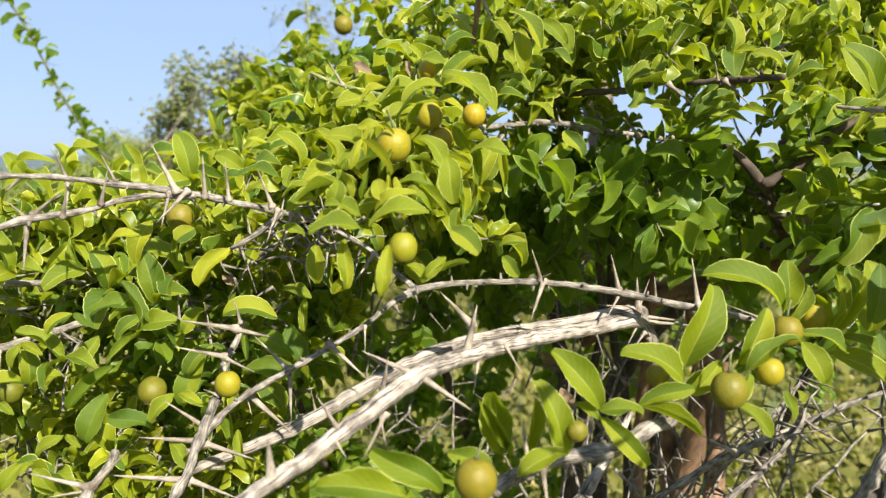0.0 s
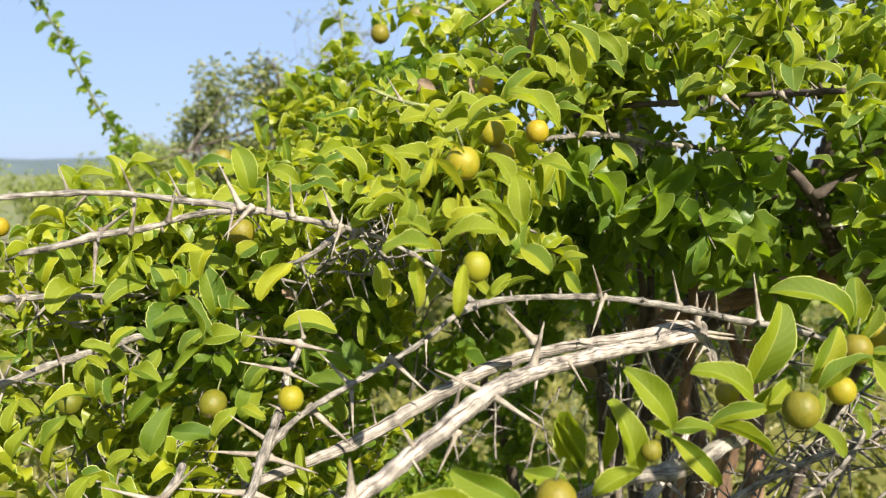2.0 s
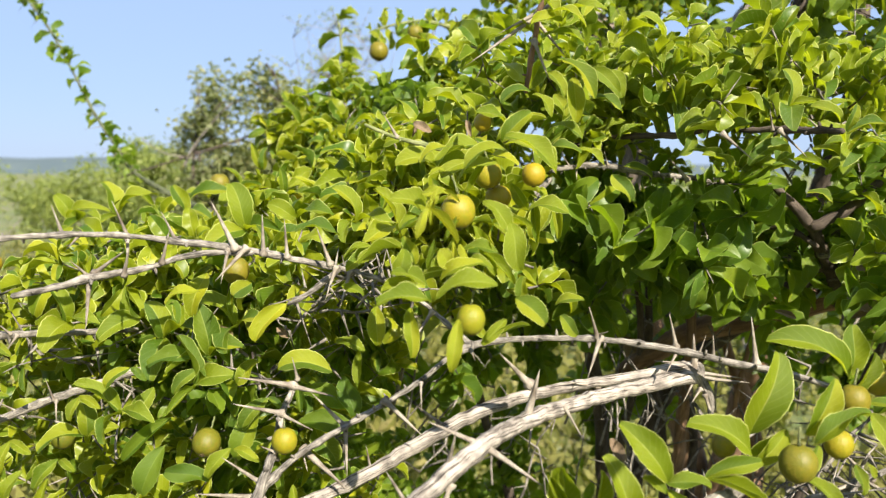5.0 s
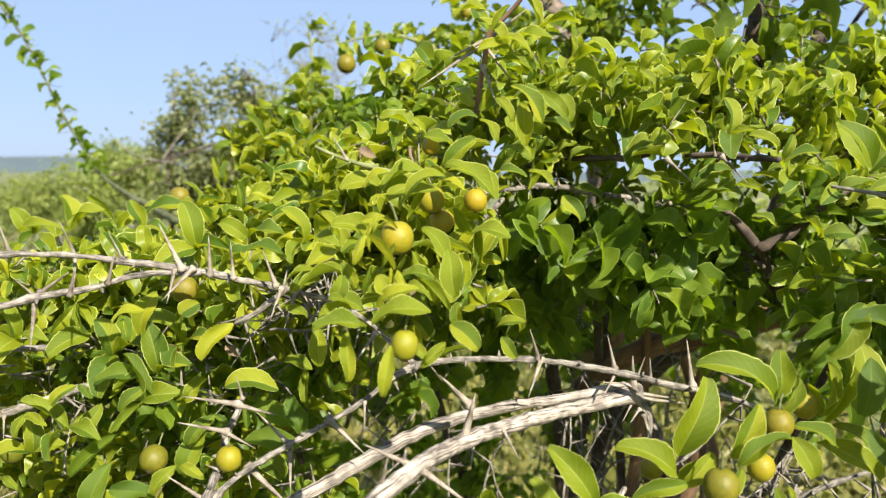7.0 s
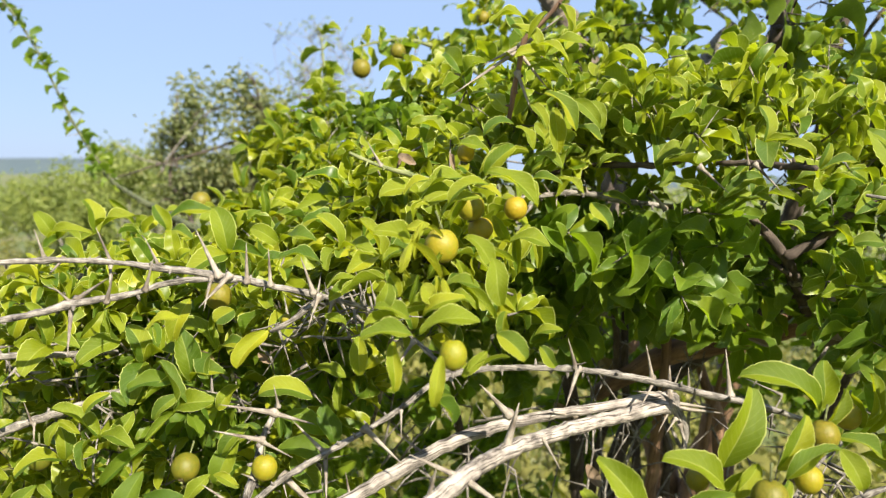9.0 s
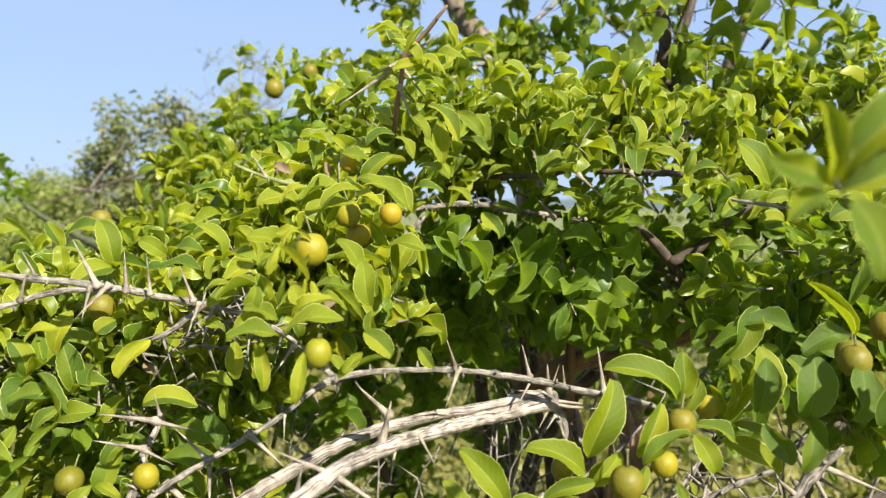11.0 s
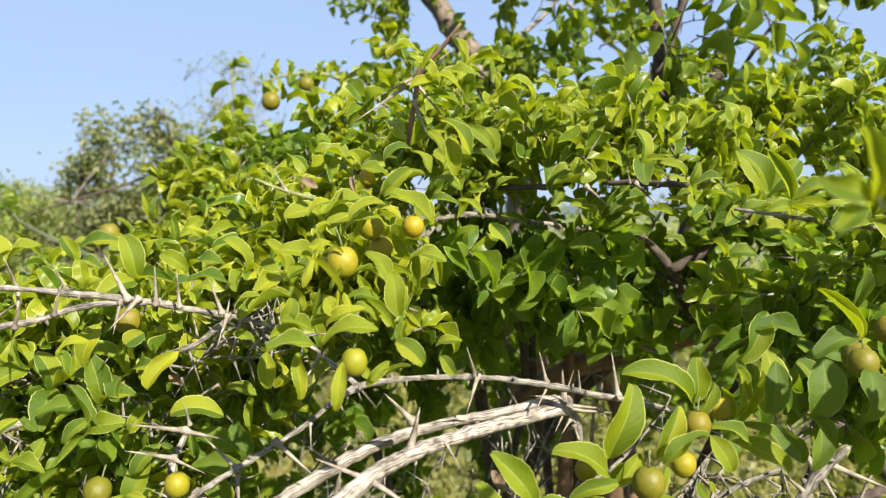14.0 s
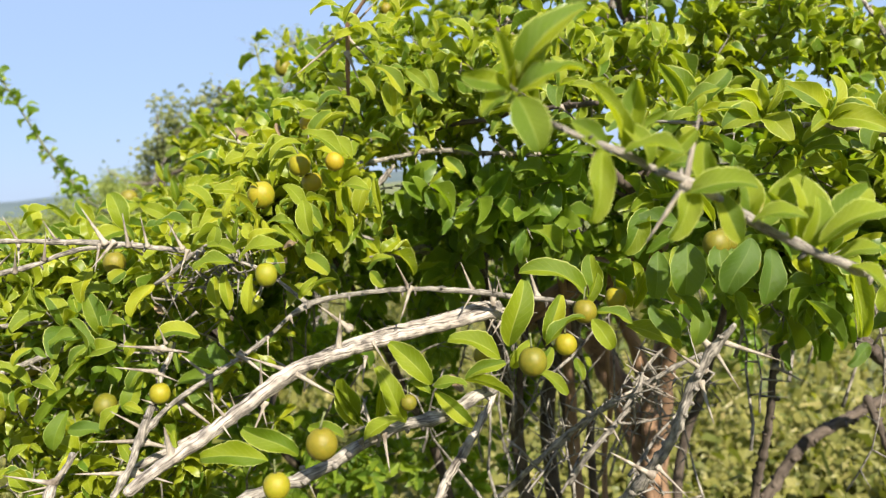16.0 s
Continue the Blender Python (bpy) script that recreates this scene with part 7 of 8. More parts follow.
tuft(shrub, (-0.007, 0.573, 1.403), 2, 0.027, 343)
tuft(shrub, (0.020, 0.614, 1.412), 3, 0.027, 344)
tuft(shrub, (-0.056, 0.510, 1.371), 2, 0.027, 345)
tuft(shrub, (-0.092, 0.601, 1.380), 3, 0.027, 346)
tuft(shrub, (0.040, 0.688, 1.455), 3, 0.027, 347)
tuft(shrub, (0.007, 0.670, 1.476), 2, 0.027, 348)
foliage, side_leaves, inner_leaves = Mass(11), Mass(12), Mass(13)
foliage.thicket(((-0.46, 0.78, 1.275), (-0.32, 0.795, 1.306), (-0.31, 0.74, 1.076), (-0.50, 0.713, 1.083)), 32, 0.030, (-0.2, -0.4, 0.3), depth=0.06, length=0.07, per=(3, 6), gap=0.021)
# the shadow under the left canopy is put into this darker leaf colour
inner_leaves.thicket(((-0.32, 0.80, 1.306), (-0.133, 0.80, 1.308), (-0.126, 0.785, 1.20), (-0.315, 0.775, 1.20)), 16, 0.030, (-0.2, -0.4, 0.3), depth=0.06, length=0.07, per=(3, 6), gap=0.021)
foliage.thicket(((-0.315, 0.775, 1.20), (-0.126, 0.785, 1.20), (-0.10, 0.74, 1.02), (-0.31, 0.73, 1.04)), 26, 0.030, (-0.2, -0.4, 0.3), depth=0.06, length=0.07, per=(3, 6), gap=0.021)
inner_leaves.thicket(((-0.46, 0.941, 1.25), (-0.145, 0.943, 1.284), (-0.153, 0.963, 0.972), (-0.52, 0.963, 0.972)), 46, 0.032, (-0.2, -0.3, 0.3), depth=0.09, length=0.09, per=(3, 6), gap=0.021)
foliage.thicket(((-0.40, 0.74, 1.33), (-0.113, 0.726, 1.329), (-0.246, 1.072, 1.379), (-0.50, 0.985, 1.275)), 105, 0.028, (-0.4, -0.5, 0.1), depth=0.02, length=0.05, lift=0.0, per=(3, 6), gap=0.021)
foliage.thicket(((-0.266, 1.093, 1.393), (-0.070, 1.201, 1.481), (0.040, 0.769, 1.372), (-0.129, 0.767, 1.337)), 110, 0.028, (-0.4, -0.5, 0.2), depth=0.03, length=0.05, lift=0.1, per=(3, 6), gap=0.021)
foliage.thicket(((-0.100, 0.807, 1.433), (0.041, 0.809, 1.454), (0.037, 0.718, 1.341), (-0.113, 0.738, 1.340)), 32, 0.031, (-0.2, -0.5, 0.4), depth=0.03, length=0.06, per=(3, 6), gap=0.021)
side_leaves.thicket(((0.038, 0.906, 1.555), (0.290, 0.923, 1.534), (0.296, 0.901, 1.509), (0.045, 0.901, 1.500)), 30, 0.029, (-0.1, -0.5, 0.3), depth=0.05, length=0.045, per=(3, 6), gap=0.021)
side_leaves.thicket(((0.300, 0.952, 1.523), (0.588, 1.004, 1.552), (0.561, 0.896, 1.466), (0.297, 0.897, 1.465)), 26, 0.030, (0, -0.5, 0.3), depth=0.06, length=0.045, per=(3, 6), gap=0.021)
side_leaves.thicket(((0.005, 1.220, 1.561), (0.498, 1.134, 1.558), (0.319, 0.797, 1.477), (-0.005, 0.870, 1.457)), 48, 0.034, (0, -0.4, 0.5), depth=0.04, length=0.07, per=(3, 6), gap=0.021)
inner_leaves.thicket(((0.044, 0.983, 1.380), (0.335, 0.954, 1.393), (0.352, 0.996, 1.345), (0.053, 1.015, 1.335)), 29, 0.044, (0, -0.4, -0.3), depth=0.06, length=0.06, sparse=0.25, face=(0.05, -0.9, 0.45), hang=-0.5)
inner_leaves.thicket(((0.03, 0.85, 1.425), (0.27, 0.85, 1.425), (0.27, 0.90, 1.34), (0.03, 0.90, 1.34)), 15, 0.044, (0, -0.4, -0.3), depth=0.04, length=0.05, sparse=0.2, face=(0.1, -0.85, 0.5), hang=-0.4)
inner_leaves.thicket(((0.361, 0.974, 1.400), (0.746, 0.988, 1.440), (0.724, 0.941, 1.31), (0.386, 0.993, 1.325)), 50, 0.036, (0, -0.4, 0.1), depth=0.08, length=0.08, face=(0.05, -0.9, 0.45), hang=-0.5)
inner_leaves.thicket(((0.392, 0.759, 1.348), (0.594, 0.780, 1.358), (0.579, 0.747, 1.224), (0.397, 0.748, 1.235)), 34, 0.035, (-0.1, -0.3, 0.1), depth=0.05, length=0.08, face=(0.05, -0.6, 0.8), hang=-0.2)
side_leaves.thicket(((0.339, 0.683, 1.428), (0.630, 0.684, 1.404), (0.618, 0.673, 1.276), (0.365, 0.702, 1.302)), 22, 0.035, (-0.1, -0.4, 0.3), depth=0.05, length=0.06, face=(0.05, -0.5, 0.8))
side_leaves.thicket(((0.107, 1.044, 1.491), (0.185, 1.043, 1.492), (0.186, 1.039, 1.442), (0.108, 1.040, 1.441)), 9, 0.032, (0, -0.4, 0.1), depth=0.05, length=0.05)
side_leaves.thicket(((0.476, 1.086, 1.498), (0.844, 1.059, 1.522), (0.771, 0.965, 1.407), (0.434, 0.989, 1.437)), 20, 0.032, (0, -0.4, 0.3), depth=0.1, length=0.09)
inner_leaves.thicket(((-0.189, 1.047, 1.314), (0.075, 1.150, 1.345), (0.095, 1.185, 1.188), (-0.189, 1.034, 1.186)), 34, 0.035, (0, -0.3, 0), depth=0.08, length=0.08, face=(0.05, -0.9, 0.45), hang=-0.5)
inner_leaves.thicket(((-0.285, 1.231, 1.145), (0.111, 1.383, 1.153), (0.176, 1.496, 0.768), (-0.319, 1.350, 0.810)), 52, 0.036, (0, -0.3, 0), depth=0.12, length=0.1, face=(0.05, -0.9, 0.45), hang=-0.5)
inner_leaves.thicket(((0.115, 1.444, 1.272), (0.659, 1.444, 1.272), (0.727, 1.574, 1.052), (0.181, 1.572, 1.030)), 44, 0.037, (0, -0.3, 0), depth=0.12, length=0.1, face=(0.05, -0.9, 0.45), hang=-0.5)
foliage.thicket(((-0.270, 1.299, 1.453), (-0.063, 1.406, 1.515), (0.109, 1.407, 1.545), (0.062, 1.198, 1.458)), 42, 0.030, (-0.3, -0.4, 0.4), depth=0.05, length=0.06, per=(3, 6), gap=0.021)
foliage.thicket(((-0.33, 1.35, 1.465), (-0.02, 1.20, 1.565), (0.02, 1.00, 1.475), (-0.25, 1.10, 1.395)), 28, 0.034, (-0.3, -0.4, 0.4), depth=0.03, length=0.05, per=(3, 6), gap=0.021)
inner_leaves.thicket(((-0.27, 1.37, 1.46), (0.02, 1.25, 1.57), (0.05, 1.05, 1.495), (-0.22, 1.12, 1.40)), 28, 0.036, (-0.3, -0.4, 0.4), depth=0.03, length=0.05, per=(3, 6), gap=0.021, face=(0.1, -0.5, 0.9))
inner_leaves.thicket(((0.045, 1.007, 1.420), (0.171, 1.007, 1.424), (0.171, 1.002, 1.376), (0.045, 1.002, 1.376)), 11, 0.036, (0, -0.4, 0.1), depth=0.05, length=0.05, face=(0.05, -0.9, 0.45), hang=-0.5)
inner_leaves.thicket(((0.236, 1.005, 1.400), (0.372, 0.985, 1.410), (0.379, 1.002, 1.373), (0.236, 1.002, 1.369)), 13, 0.036, (0, -0.4, 0.1), depth=0.05, length=0.05, face=(0.05, -0.9, 0.45), hang=-0.5)
inner_leaves.along([(-1.285, 2.351, 1.970, 0.0020), (-1.195, 2.322, 1.866, 0.0020), (-1.134, 2.304, 1.780, 0.0020), (-1.081, 2.286, 1.687, 0.0020), (-1.028, 2.268, 1.595, 0.0020), (-0.952, 2.210, 1.511, 0.0020), (-0.850, 2.102, 1.431, 0.0020)], 0.042, gap=0.022, per=(2, 3), thorns=0.9, spine=0.055)
foliage.along([(-0.189, 1.490, 1.687, 0.0020), (-0.139, 1.491, 1.700, 0.0020), (-0.089, 1.491, 1.704, 0.0020), (-0.018, 1.469, 1.690, 0.0020), (0.041, 1.414, 1.665, 0.0020)], 0.036, gap=0.018, per=(2, 4), thorns=0.2)
inner_leaves.along([(-0.189, 1.495, 1.685, 0.0020), (-0.139, 1.495, 1.695, 0.0020), (-0.018, 1.48, 1.675, 0.0020), (0.041, 1.414, 1.64, 0.0020)], 0.04, gap=0.03, per=(1, 2), thorns=0.3)
foliage.shoot((0.08, 1.44, 1.69), (-0.5, -0.1, 0.8), 0.08, 0.036, per=(2, 4))
side_leaves.along([(-0.287, 1.777, 1.758, 0.0020), (-0.280, 1.772, 1.692, 0.0020), (-0.262, 1.715, 1.616, 0.0020), (-0.24, 1.65, 1.57, 0.002)], 0.042, gap=0.024, per=(2, 4), thorns=0.2)
foliage.along([(0.027, 0.721, 1.513, 0.0020), (0.032, 0.705, 1.554, 0.0020), (0.035, 0.696, 1.574, 0.0020), (0.050, 0.688, 1.589, 0.0020)], 0.032, gap=0.035, per=(1, 2), thorns=0.0)
foliage.build(shrub, LEAF, GREY_BARK, "foliage", "twig_mass", "dense glossy yellow-green leaves")
side_leaves.build(shrub, SIDE_LEAF, GREY_BARK, "foliage", "twig_mass", "dense glossy green leaves")
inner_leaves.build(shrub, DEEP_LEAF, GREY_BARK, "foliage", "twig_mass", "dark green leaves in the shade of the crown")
deadwood = Mass(31)
deadwood.tangle(((-0.182, 0.659, 1.360), (-0.101, 0.659, 1.355), (-0.101, 0.656, 1.324), (-0.182, 0.656, 1.324)), 16, (0.8, 0, 0.2), 0.050, 0.0012, depth=0.02)
deadwood.tangle(((0.125, 1.103, 1.378), (0.556, 1.053, 1.379), (0.609, 1.136, 1.197), (0.136, 1.185, 1.188)), 40, (0.2, 0.1, 0.8), 0.140, 0.0022, depth=0.1)
deadwood.tangle(((0.149, 0.938, 1.166), (0.442, 0.941, 1.155), (0.451, 1.019, 0.903), (0.133, 1.018, 0.932)), 34, (0.1, 0.1, 1.0), 0.200, 0.0026, depth=0.15)
deadwood.tangle(((0.152, 0.690, 1.199), (0.338, 0.692, 1.194), (0.308, 0.729, 1.050), (0.130, 0.728, 1.066)), 16, (0.6, 0.2, 0.5), 0.130, 0.0018, depth=0.08, thorns=0.7)
deadwood.tangle(((-0.153, 0.988, 1.223), (0.162, 1.086, 1.206), (0.177, 1.160, 0.927), (-0.168, 1.063, 0.967)), 26, (0.2, 0.2, 0.9), 0.170, 0.0020, depth=0.12)
deadwood.tangle(((-0.401, 0.745, 1.308), (-0.135, 0.745, 1.308), (-0.130, 0.696, 1.116), (-0.385, 0.696, 1.116)), 26, (-0.6, -0.2, 0.4), 0.080, 0.0013, depth=0.05)
deadwood.tangle(((0.416, 0.837, 1.220), (0.685, 0.849, 1.197), (0.740, 0.924, 0.992), (0.467, 0.963, 1.005)), 20, (0.2, 0.1, 0.8), 0.160, 0.0022, depth=0.15, thorns=0.7)
deadwood.build(shrub, LEAF, GREY_BARK, "foliage", "deadwood")
# ---- the tree and scrub behind ----
tree = thing("tree", "small tree with dark crooked limbs and drooping green leaves", "tree")
stem(tree, LIMB_BARK, [(0.061, 2.113, 2.257, 0.0269), (0.110, 2.060, 2.122, 0.0263), (0.164, 2.007, 1.985, 0.0258), (0.222, 1.954, 1.876, 0.0276), (0.277, 1.900, 1.777, 0.0294), (0.352, 1.897, 1.559, 0.0343), (0.393, 1.897, 1.149, 0.0392)], name='limb', step=0.02, knots=0.0)
stem(tree, GREY_BARK, [(0.488, 1.783, 1.996, 0.0037), (0.374, 1.742, 1.869, 0.0050), (0.273, 1.750, 1.787, 0.0057), (0.203, 1.705, 1.724, 0.0055), (0.133, 1.611, 1.630, 0.0045)], name='limb', step=0.02)
stem(tree, DARK_BARK, [(0.776, 1.461, 2.003, 0.0060), (0.700, 1.467, 1.970, 0.0077), (0.646, 1.471, 1.938, 0.0094), (0.604, 1.475, 1.894, 0.0077), (0.580, 1.477, 1.807, 0.0077), (0.537, 1.481, 1.697, 0.0085), (0.482, 1.486, 1.523, 0.0119)], name='limb', step=0.02)
stem(tree, DARK_BARK, [(0.831, 1.458, 1.992, 0.0085), (0.798, 1.460, 1.938, 0.0102), (0.755, 1.464, 1.883, 0.0111), (0.689, 1.469, 1.801, 0.0119), (0.651, 1.473, 1.686, 0.0128), (0.635, 1.475, 1.523, 0.0136), (0.608, 1.680, 1.183, 0.0249)], name='limb', step=0.02)
stem(tree, DARK_BARK, [(0.642, 1.572, 1.954, 0.0036), (0.779, 1.512, 1.927, 0.0035), (0.798, 1.460, 1.927, 0.0034)], name='limb', step=0.02)
stem(tree, DARK_BARK, [(0.689, 1.470, 1.697, 0.0034), (0.755, 1.465, 1.796, 0.0034), (0.831, 1.458, 1.877, 0.0043), (0.938, 1.450, 1.948, 0.0043)], name='limb', step=0.02)
stem(tree, GREY_BARK, [(0.449, 1.786, 1.918, 0.0051), (0.527, 1.781, 1.841, 0.0051), (0.579, 1.778, 1.802, 0.0040)], name='limb', step=0.02)
stem(tree, GREY_BARK, [(0.589, 1.285, 1.617, 0.0037), (0.663, 1.284, 1.592, 0.0045), (0.747, 1.282, 1.565, 0.0052), (0.841, 1.281, 1.542, 0.0060), (0.953, 1.280, 1.512, 0.0067)], name='limb', step=0.02)
stem(tree, GREY_BARK, [(0.514, 1.582, 1.757, 0.0090), (0.480, 1.585, 1.722, 0.0109), (0.457, 1.587, 1.664, 0.0127), (0.433, 1.590, 1.525, 0.0145)], name='limb', step=0.02)
stem(tree, BROWN_BARK, [(0.393, 1.897, 1.149, 0.0324), (0.62, 2.1, 0.5, 0.0396), (0.65, 2.1, -0.05, 0.0504)], name='trunk', step=0.05, knots=0.0)
stem(tree, BROWN_BARK, [(0.608, 1.680, 1.183, 0.0238), (0.62, 2.1, 0.5, 0.0396), (0.65, 2.1, -0.05, 0.0504)], name='trunk', step=0.05, knots=0.0)
crown = Mass(23)
crown.thicket(((0.15, 1.35, 1.72), (0.36, 1.35, 1.72), (0.36, 1.27, 1.62), (0.15, 1.27, 1.62)), 9, 0.042, (0, -0.3, 0.2), depth=0.06, length=0.1, gap=0.022, thorns=0.1)
crown.thicket(((0.519, 1.183, 1.534), (0.953, 1.201, 1.582), (0.771, 0.965, 1.407), (0.434, 0.989, 1.437)), 13, 0.040, (0, -0.4, 0.3), depth=0.1, length=0.09)
crown.thicket(((0.001, 2.117, 2.227), (0.406, 1.888, 2.159), (0.407, 1.890, 1.955), (0.061, 2.115, 2.017)), 10, 0.045, (-0.5, -0.2, -0.2), depth=0.1, length=0.16, gap=0.022, thorns=0.1)
crown.thicket(((0.025, 1.917, 1.941), (0.543, 1.879, 2.023), (0.514, 1.783, 1.737), (0.074, 1.815, 1.685)), 8, 0.045, (-0.3, -0.3, -0.1), depth=0.1, length=0.16, gap=0.022, thorns=0.1)
crown.thicket(((0.31, 1.06, 1.907), (0.46, 1.05, 1.907), (0.46, 1.05, 1.65), (0.35, 1.05, 1.65)), 15, 0.047, (0, -0.3, -0.7), depth=0.05, length=0.12, gap=0.03, thorns=0.1, per=(1, 2), face=(0.3, -0.8, 0.4), hang=-0.9)
crown.thicket(((0.624, 1.473, 1.916), (0.972, 1.447, 2.025), (0.910, 1.355, 1.613), (0.593, 1.377, 1.633)), 5, 0.045, (0, -0.3, -0.4), sparse=0.3, depth=0.1, length=0.16, gap=0.022, thorns=0.1)
crown.thicket(((0.363, 1.693, 1.797), (0.688, 1.570, 1.780), (0.646, 1.474, 1.610), (0.319, 1.497, 1.621)), 4, 0.042, (0, -0.3, 0.2), depth=0.1, length=0.16, gap=0.022, thorns=0.1)
crown.thicket(((0.552, 1.397, 1.756), (1.133, 1.399, 1.703), (1.043, 1.274, 1.437), (0.523, 1.276, 1.523)), 6, 0.045, (0, -0.3, -0.2), depth=0.1, length=0.16, gap=0.022, thorns=0.1)
crown.thicket(((0.216, 1.902, 2.160), (0.553, 1.777, 2.126), (0.522, 1.681, 1.859), (0.255, 1.801, 1.828)), 6, 0.042, (-0.2, -0.3, -0.2), depth=0.1, length=0.16, gap=0.022, thorns=0.1)
crown.along([(0.804, 1.410, 1.976, 0.0020), (0.730, 1.416, 1.871, 0.0020), (0.672, 1.420, 1.791, 0.0020), (0.635, 1.424, 1.691, 0.0020)], 0.036, gap=0.03, per=(1, 2), thorns=0.5)
crown.along([(0.913, 1.412, 1.937, 0.0020), (0.809, 1.420, 1.868, 0.0020), (0.735, 1.426, 1.788, 0.0020)], 0.036, gap=0.03, per=(1, 2), thorns=0.5)
crown.along([(0.756, 1.423, 1.990, 0.0020), (0.682, 1.428, 1.958, 0.0020), (0.629, 1.433, 1.926, 0.0020), (0.576, 1.437, 1.809, 0.0020)], 0.036, gap=0.03, per=(1, 2), thorns=0.5)
crown.along([(0.059, 2.063, 2.239, 0.0020), (0.159, 1.957, 1.973, 0.0020), (0.269, 1.851, 1.770, 0.0020)], 0.036, gap=0.03, per=(1, 2), thorns=0.5)
crown.tangle(((0.314, 1.695, 2.080), (0.938, 1.450, 2.025), (0.938, 1.452, 1.730), (0.304, 1.648, 1.753)), 26, (0.5, 0.0, 0.5), 0.2, 0.0018, thorns=0.4, depth=0.06)
crown.thicket(((0.630, 1.417, 1.794), (0.914, 1.377, 1.781), (0.846, 1.269, 1.607), (0.581, 1.307, 1.619)), 4, 0.042, (0, -0.3, -0.3), depth=0.1, length=0.16, gap=0.022, thorns=0.1)
crown.shoot((0.11, 1.95, 1.91), (-0.95, 0.0, 0.2), 0.25, 0.032, per=(2, 4), gap=0.018, lift=0.0)
crown.shoot((0.08, 2.0, 2.04), (-0.93, 0.0, 0.25), 0.3, 0.032, per=(2, 4), gap=0.018, lift=0.0)
crown.shoot((0.053, 1.916, 1.900), (-0.804, 0.518, 0.293), 0.217, 0.035, per=(2, 3), gap=0.025)
crown.shoot((-0.029, 2.020, 2.079), (-0.928, 0.292, 0.230), 0.221, 0.035, per=(2, 3), gap=0.025)
crown.shoot((-0.53, 1.957, 2.165), (-0.798, 0.062, -0.600), 0.102, 0.030)
crown.along([(0.713, 1.139, 1.793, 0.0020), (0.739, 1.136, 1.780, 0.0020), (0.775, 1.132, 1.785, 0.0020)], 0.030, gap=0.006, per=(3, 5), thorns=0)
crown.build(tree, TREE_LEAF, DARK_BARK, "crown", "twig_mass")
bush = far_shrub((-1.0, 4.23, 0), 2.01, 0.50, 10500, 0.032, 74, DRY_LEAF, 'half-dry grey-green thorn bush with bare grey branches', dry=0.4, bark=DARK_BARK, low=0.72, limbs=(10, 10))
for mat, line in ((GREY_BARK, [(-1.36, 4.0, 1.47, 0.0066), (-1.33, 4.0, 1.54, 0.0055), (-1.15, 4.0, 1.75, 0.0044), (-1.02, 4.0, 1.78, 0.0033), (-0.83, 4.0, 1.75, 0.0022)]),
                  (DARK_BARK, [(-1.62, 3.85, 1.41, 0.0022), (-1.47, 3.8, 1.45, 0.0039), (-1.25, 3.8, 1.52, 0.0050), (-1.06, 3.82, 1.58, 0.0055), (-0.9, 3.9, 1.66, 0.0060)]),
                  (DARK_BARK, [(-1.21, 4.0, 1.765, 0.001), (-1.1, 4.0, 1.785, 0.0018), (-0.97, 4.0, 1.775, 0.0028), (-0.84, 4.0, 1.8, 0.0036), (-0.7, 4.05, 1.77, 0.0045)]),
                  (GREY_BARK, [(-1.0, 3.95, 1.76, 0.0028), (-0.96, 3.95, 1.64, 0.0044), (-0.93, 4.0, 1.5, 0.0060), (-0.97, 4.1, 1.2, 0.0077)]),
                  (GREY_BARK, [(-1.55, 3.95, 1.6, 0.0022), (-1.45, 3.95, 1.53, 0.0033), (-1.3, 4.0, 1.5, 0.0050)])):
    limb = stem(bush, mat, line, "limb", 6, 0.03, 0.1, 0.0)
    limb.matrix_parent_inverse = Matrix.Translation((-1.0, 4.23, 0)).inverted()
bare = Mass(77)
bare.tangle(((-1.62, 3.9, 1.62), (-0.8, 3.9, 1.8), (-0.8, 4.1, 1.45), (-1.6, 4.1, 1.4)), 60, (-0.5, 0, 0.5), 0.22, 0.004, thorns=0.6, depth=0.12)
bare.build(bush, DRY_LEAF, GREY_BARK, "crown", "bare_twigs")
bush.children[-1].matrix_parent_inverse = Matrix.Translation((-1.0, 4.23, 0)).inverted()


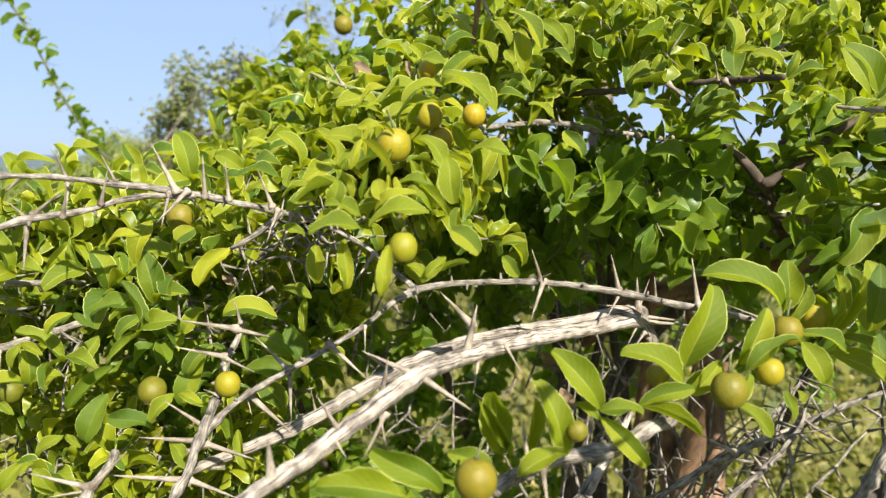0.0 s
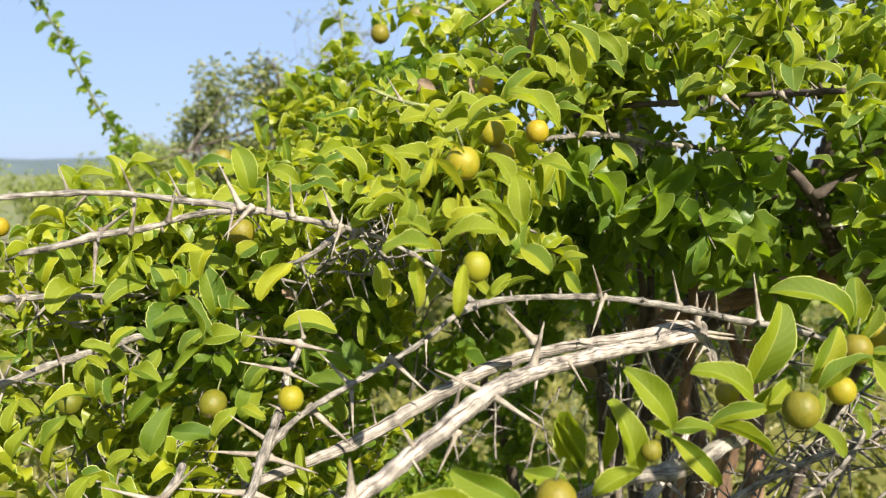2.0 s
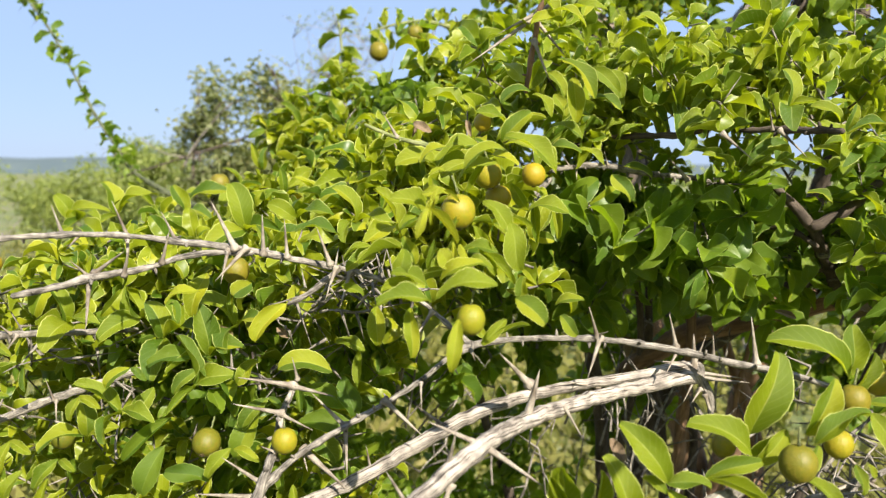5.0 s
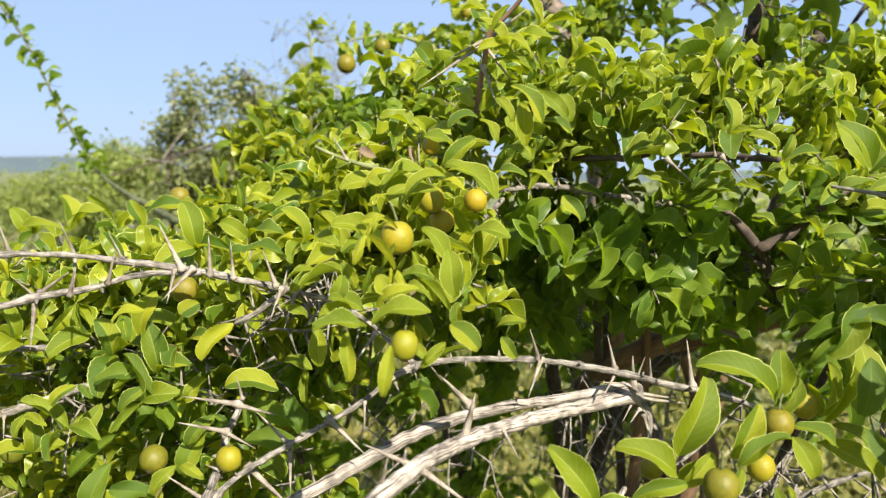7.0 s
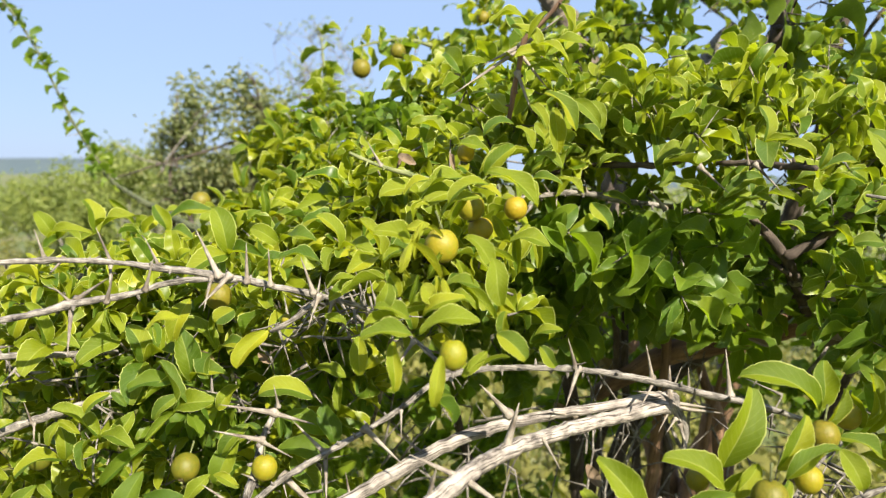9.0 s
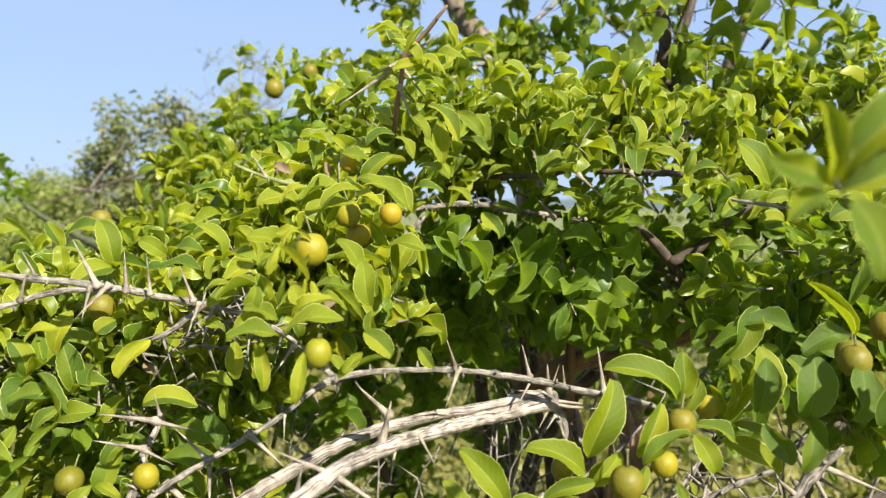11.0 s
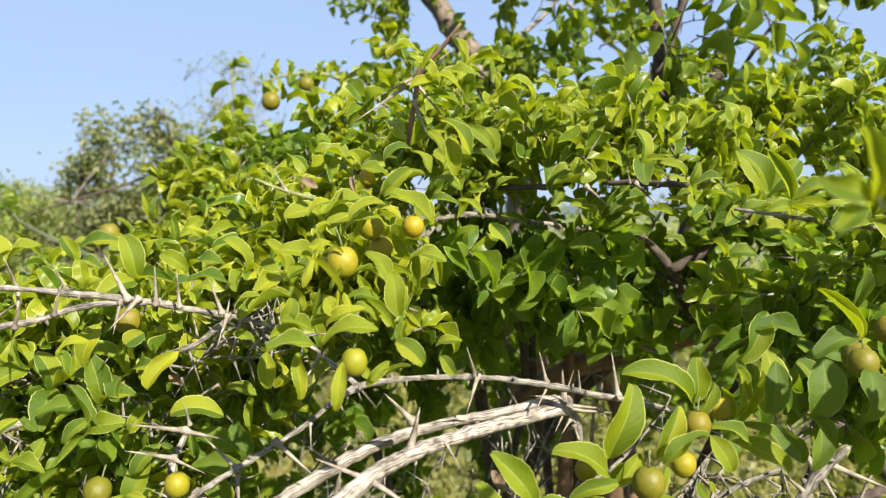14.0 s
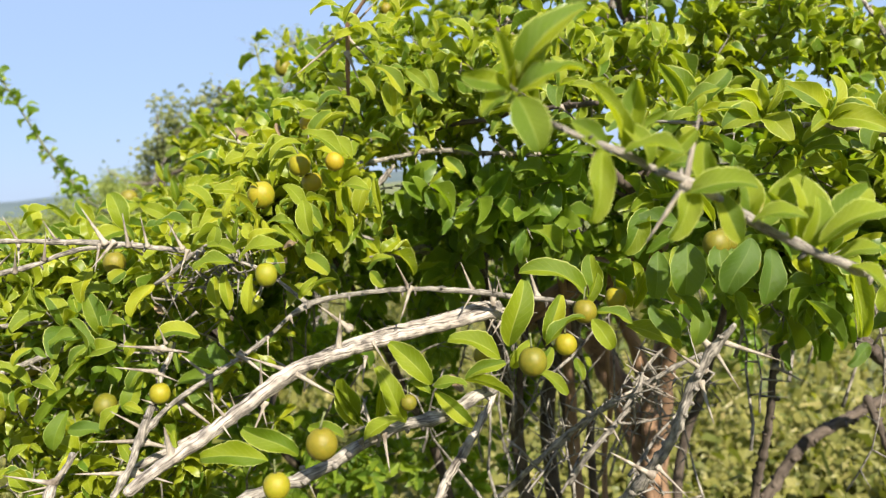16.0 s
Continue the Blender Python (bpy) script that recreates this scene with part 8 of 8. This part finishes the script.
def feathery_shrub(at, height, width, seed, label):
    """A fan of thin upright shoots set with tiny leaflets."""
    rng, fan = random.Random(seed), Mass(seed, 3, 2)
    root = thing("shrub", label, "shrub", at, "scrub in the distance")
    for _ in range(70):
        lean, high = rng.gauss(0, 0.5), height * rng.uniform(0.72, 1.0)
        line = []
        for k in range(9):
            f = k / 8
            p = np.array((at[0] + lean * width * f ** 1.6, at[1] + rng.gauss(0, 0.01) + 0.25 * math.sin(seed + lean * 9) * f, high * f - 0.05))
            line.append((*p, 0.007 * (1 - 0.8 * f)))
            if f > 0.5:
                for _ in range(3):
                    side = np.array((rng.choice((-1, 1)) * rng.uniform(0.04, 0.16), rng.gauss(0, 0.05), rng.uniform(0.02, 0.14)))
                    fan.twig([(*p, 0.0025), (*(p + side), 0.0008)], 3)
                    for _ in range(4):
                        fan.leaf(p + side * rng.uniform(0.3, 1.1), np.array((rng.gauss(0, 1), rng.gauss(0, 1), 0.4)), np.array((rng.gauss(0, 0.5), -0.4, 1.0)), rng.uniform(0.014, 0.028), 0.5)
        fan.twig(line, 4)
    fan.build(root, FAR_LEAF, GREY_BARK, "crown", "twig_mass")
    for ob in root.children:
        ob.matrix_parent_inverse = Matrix.Translation(at).inverted()


feathery_shrub((-0.86, 5.5, 0), 2.46, 0.36, 42, "feathery pale green scrub bush with thin upright shoots")
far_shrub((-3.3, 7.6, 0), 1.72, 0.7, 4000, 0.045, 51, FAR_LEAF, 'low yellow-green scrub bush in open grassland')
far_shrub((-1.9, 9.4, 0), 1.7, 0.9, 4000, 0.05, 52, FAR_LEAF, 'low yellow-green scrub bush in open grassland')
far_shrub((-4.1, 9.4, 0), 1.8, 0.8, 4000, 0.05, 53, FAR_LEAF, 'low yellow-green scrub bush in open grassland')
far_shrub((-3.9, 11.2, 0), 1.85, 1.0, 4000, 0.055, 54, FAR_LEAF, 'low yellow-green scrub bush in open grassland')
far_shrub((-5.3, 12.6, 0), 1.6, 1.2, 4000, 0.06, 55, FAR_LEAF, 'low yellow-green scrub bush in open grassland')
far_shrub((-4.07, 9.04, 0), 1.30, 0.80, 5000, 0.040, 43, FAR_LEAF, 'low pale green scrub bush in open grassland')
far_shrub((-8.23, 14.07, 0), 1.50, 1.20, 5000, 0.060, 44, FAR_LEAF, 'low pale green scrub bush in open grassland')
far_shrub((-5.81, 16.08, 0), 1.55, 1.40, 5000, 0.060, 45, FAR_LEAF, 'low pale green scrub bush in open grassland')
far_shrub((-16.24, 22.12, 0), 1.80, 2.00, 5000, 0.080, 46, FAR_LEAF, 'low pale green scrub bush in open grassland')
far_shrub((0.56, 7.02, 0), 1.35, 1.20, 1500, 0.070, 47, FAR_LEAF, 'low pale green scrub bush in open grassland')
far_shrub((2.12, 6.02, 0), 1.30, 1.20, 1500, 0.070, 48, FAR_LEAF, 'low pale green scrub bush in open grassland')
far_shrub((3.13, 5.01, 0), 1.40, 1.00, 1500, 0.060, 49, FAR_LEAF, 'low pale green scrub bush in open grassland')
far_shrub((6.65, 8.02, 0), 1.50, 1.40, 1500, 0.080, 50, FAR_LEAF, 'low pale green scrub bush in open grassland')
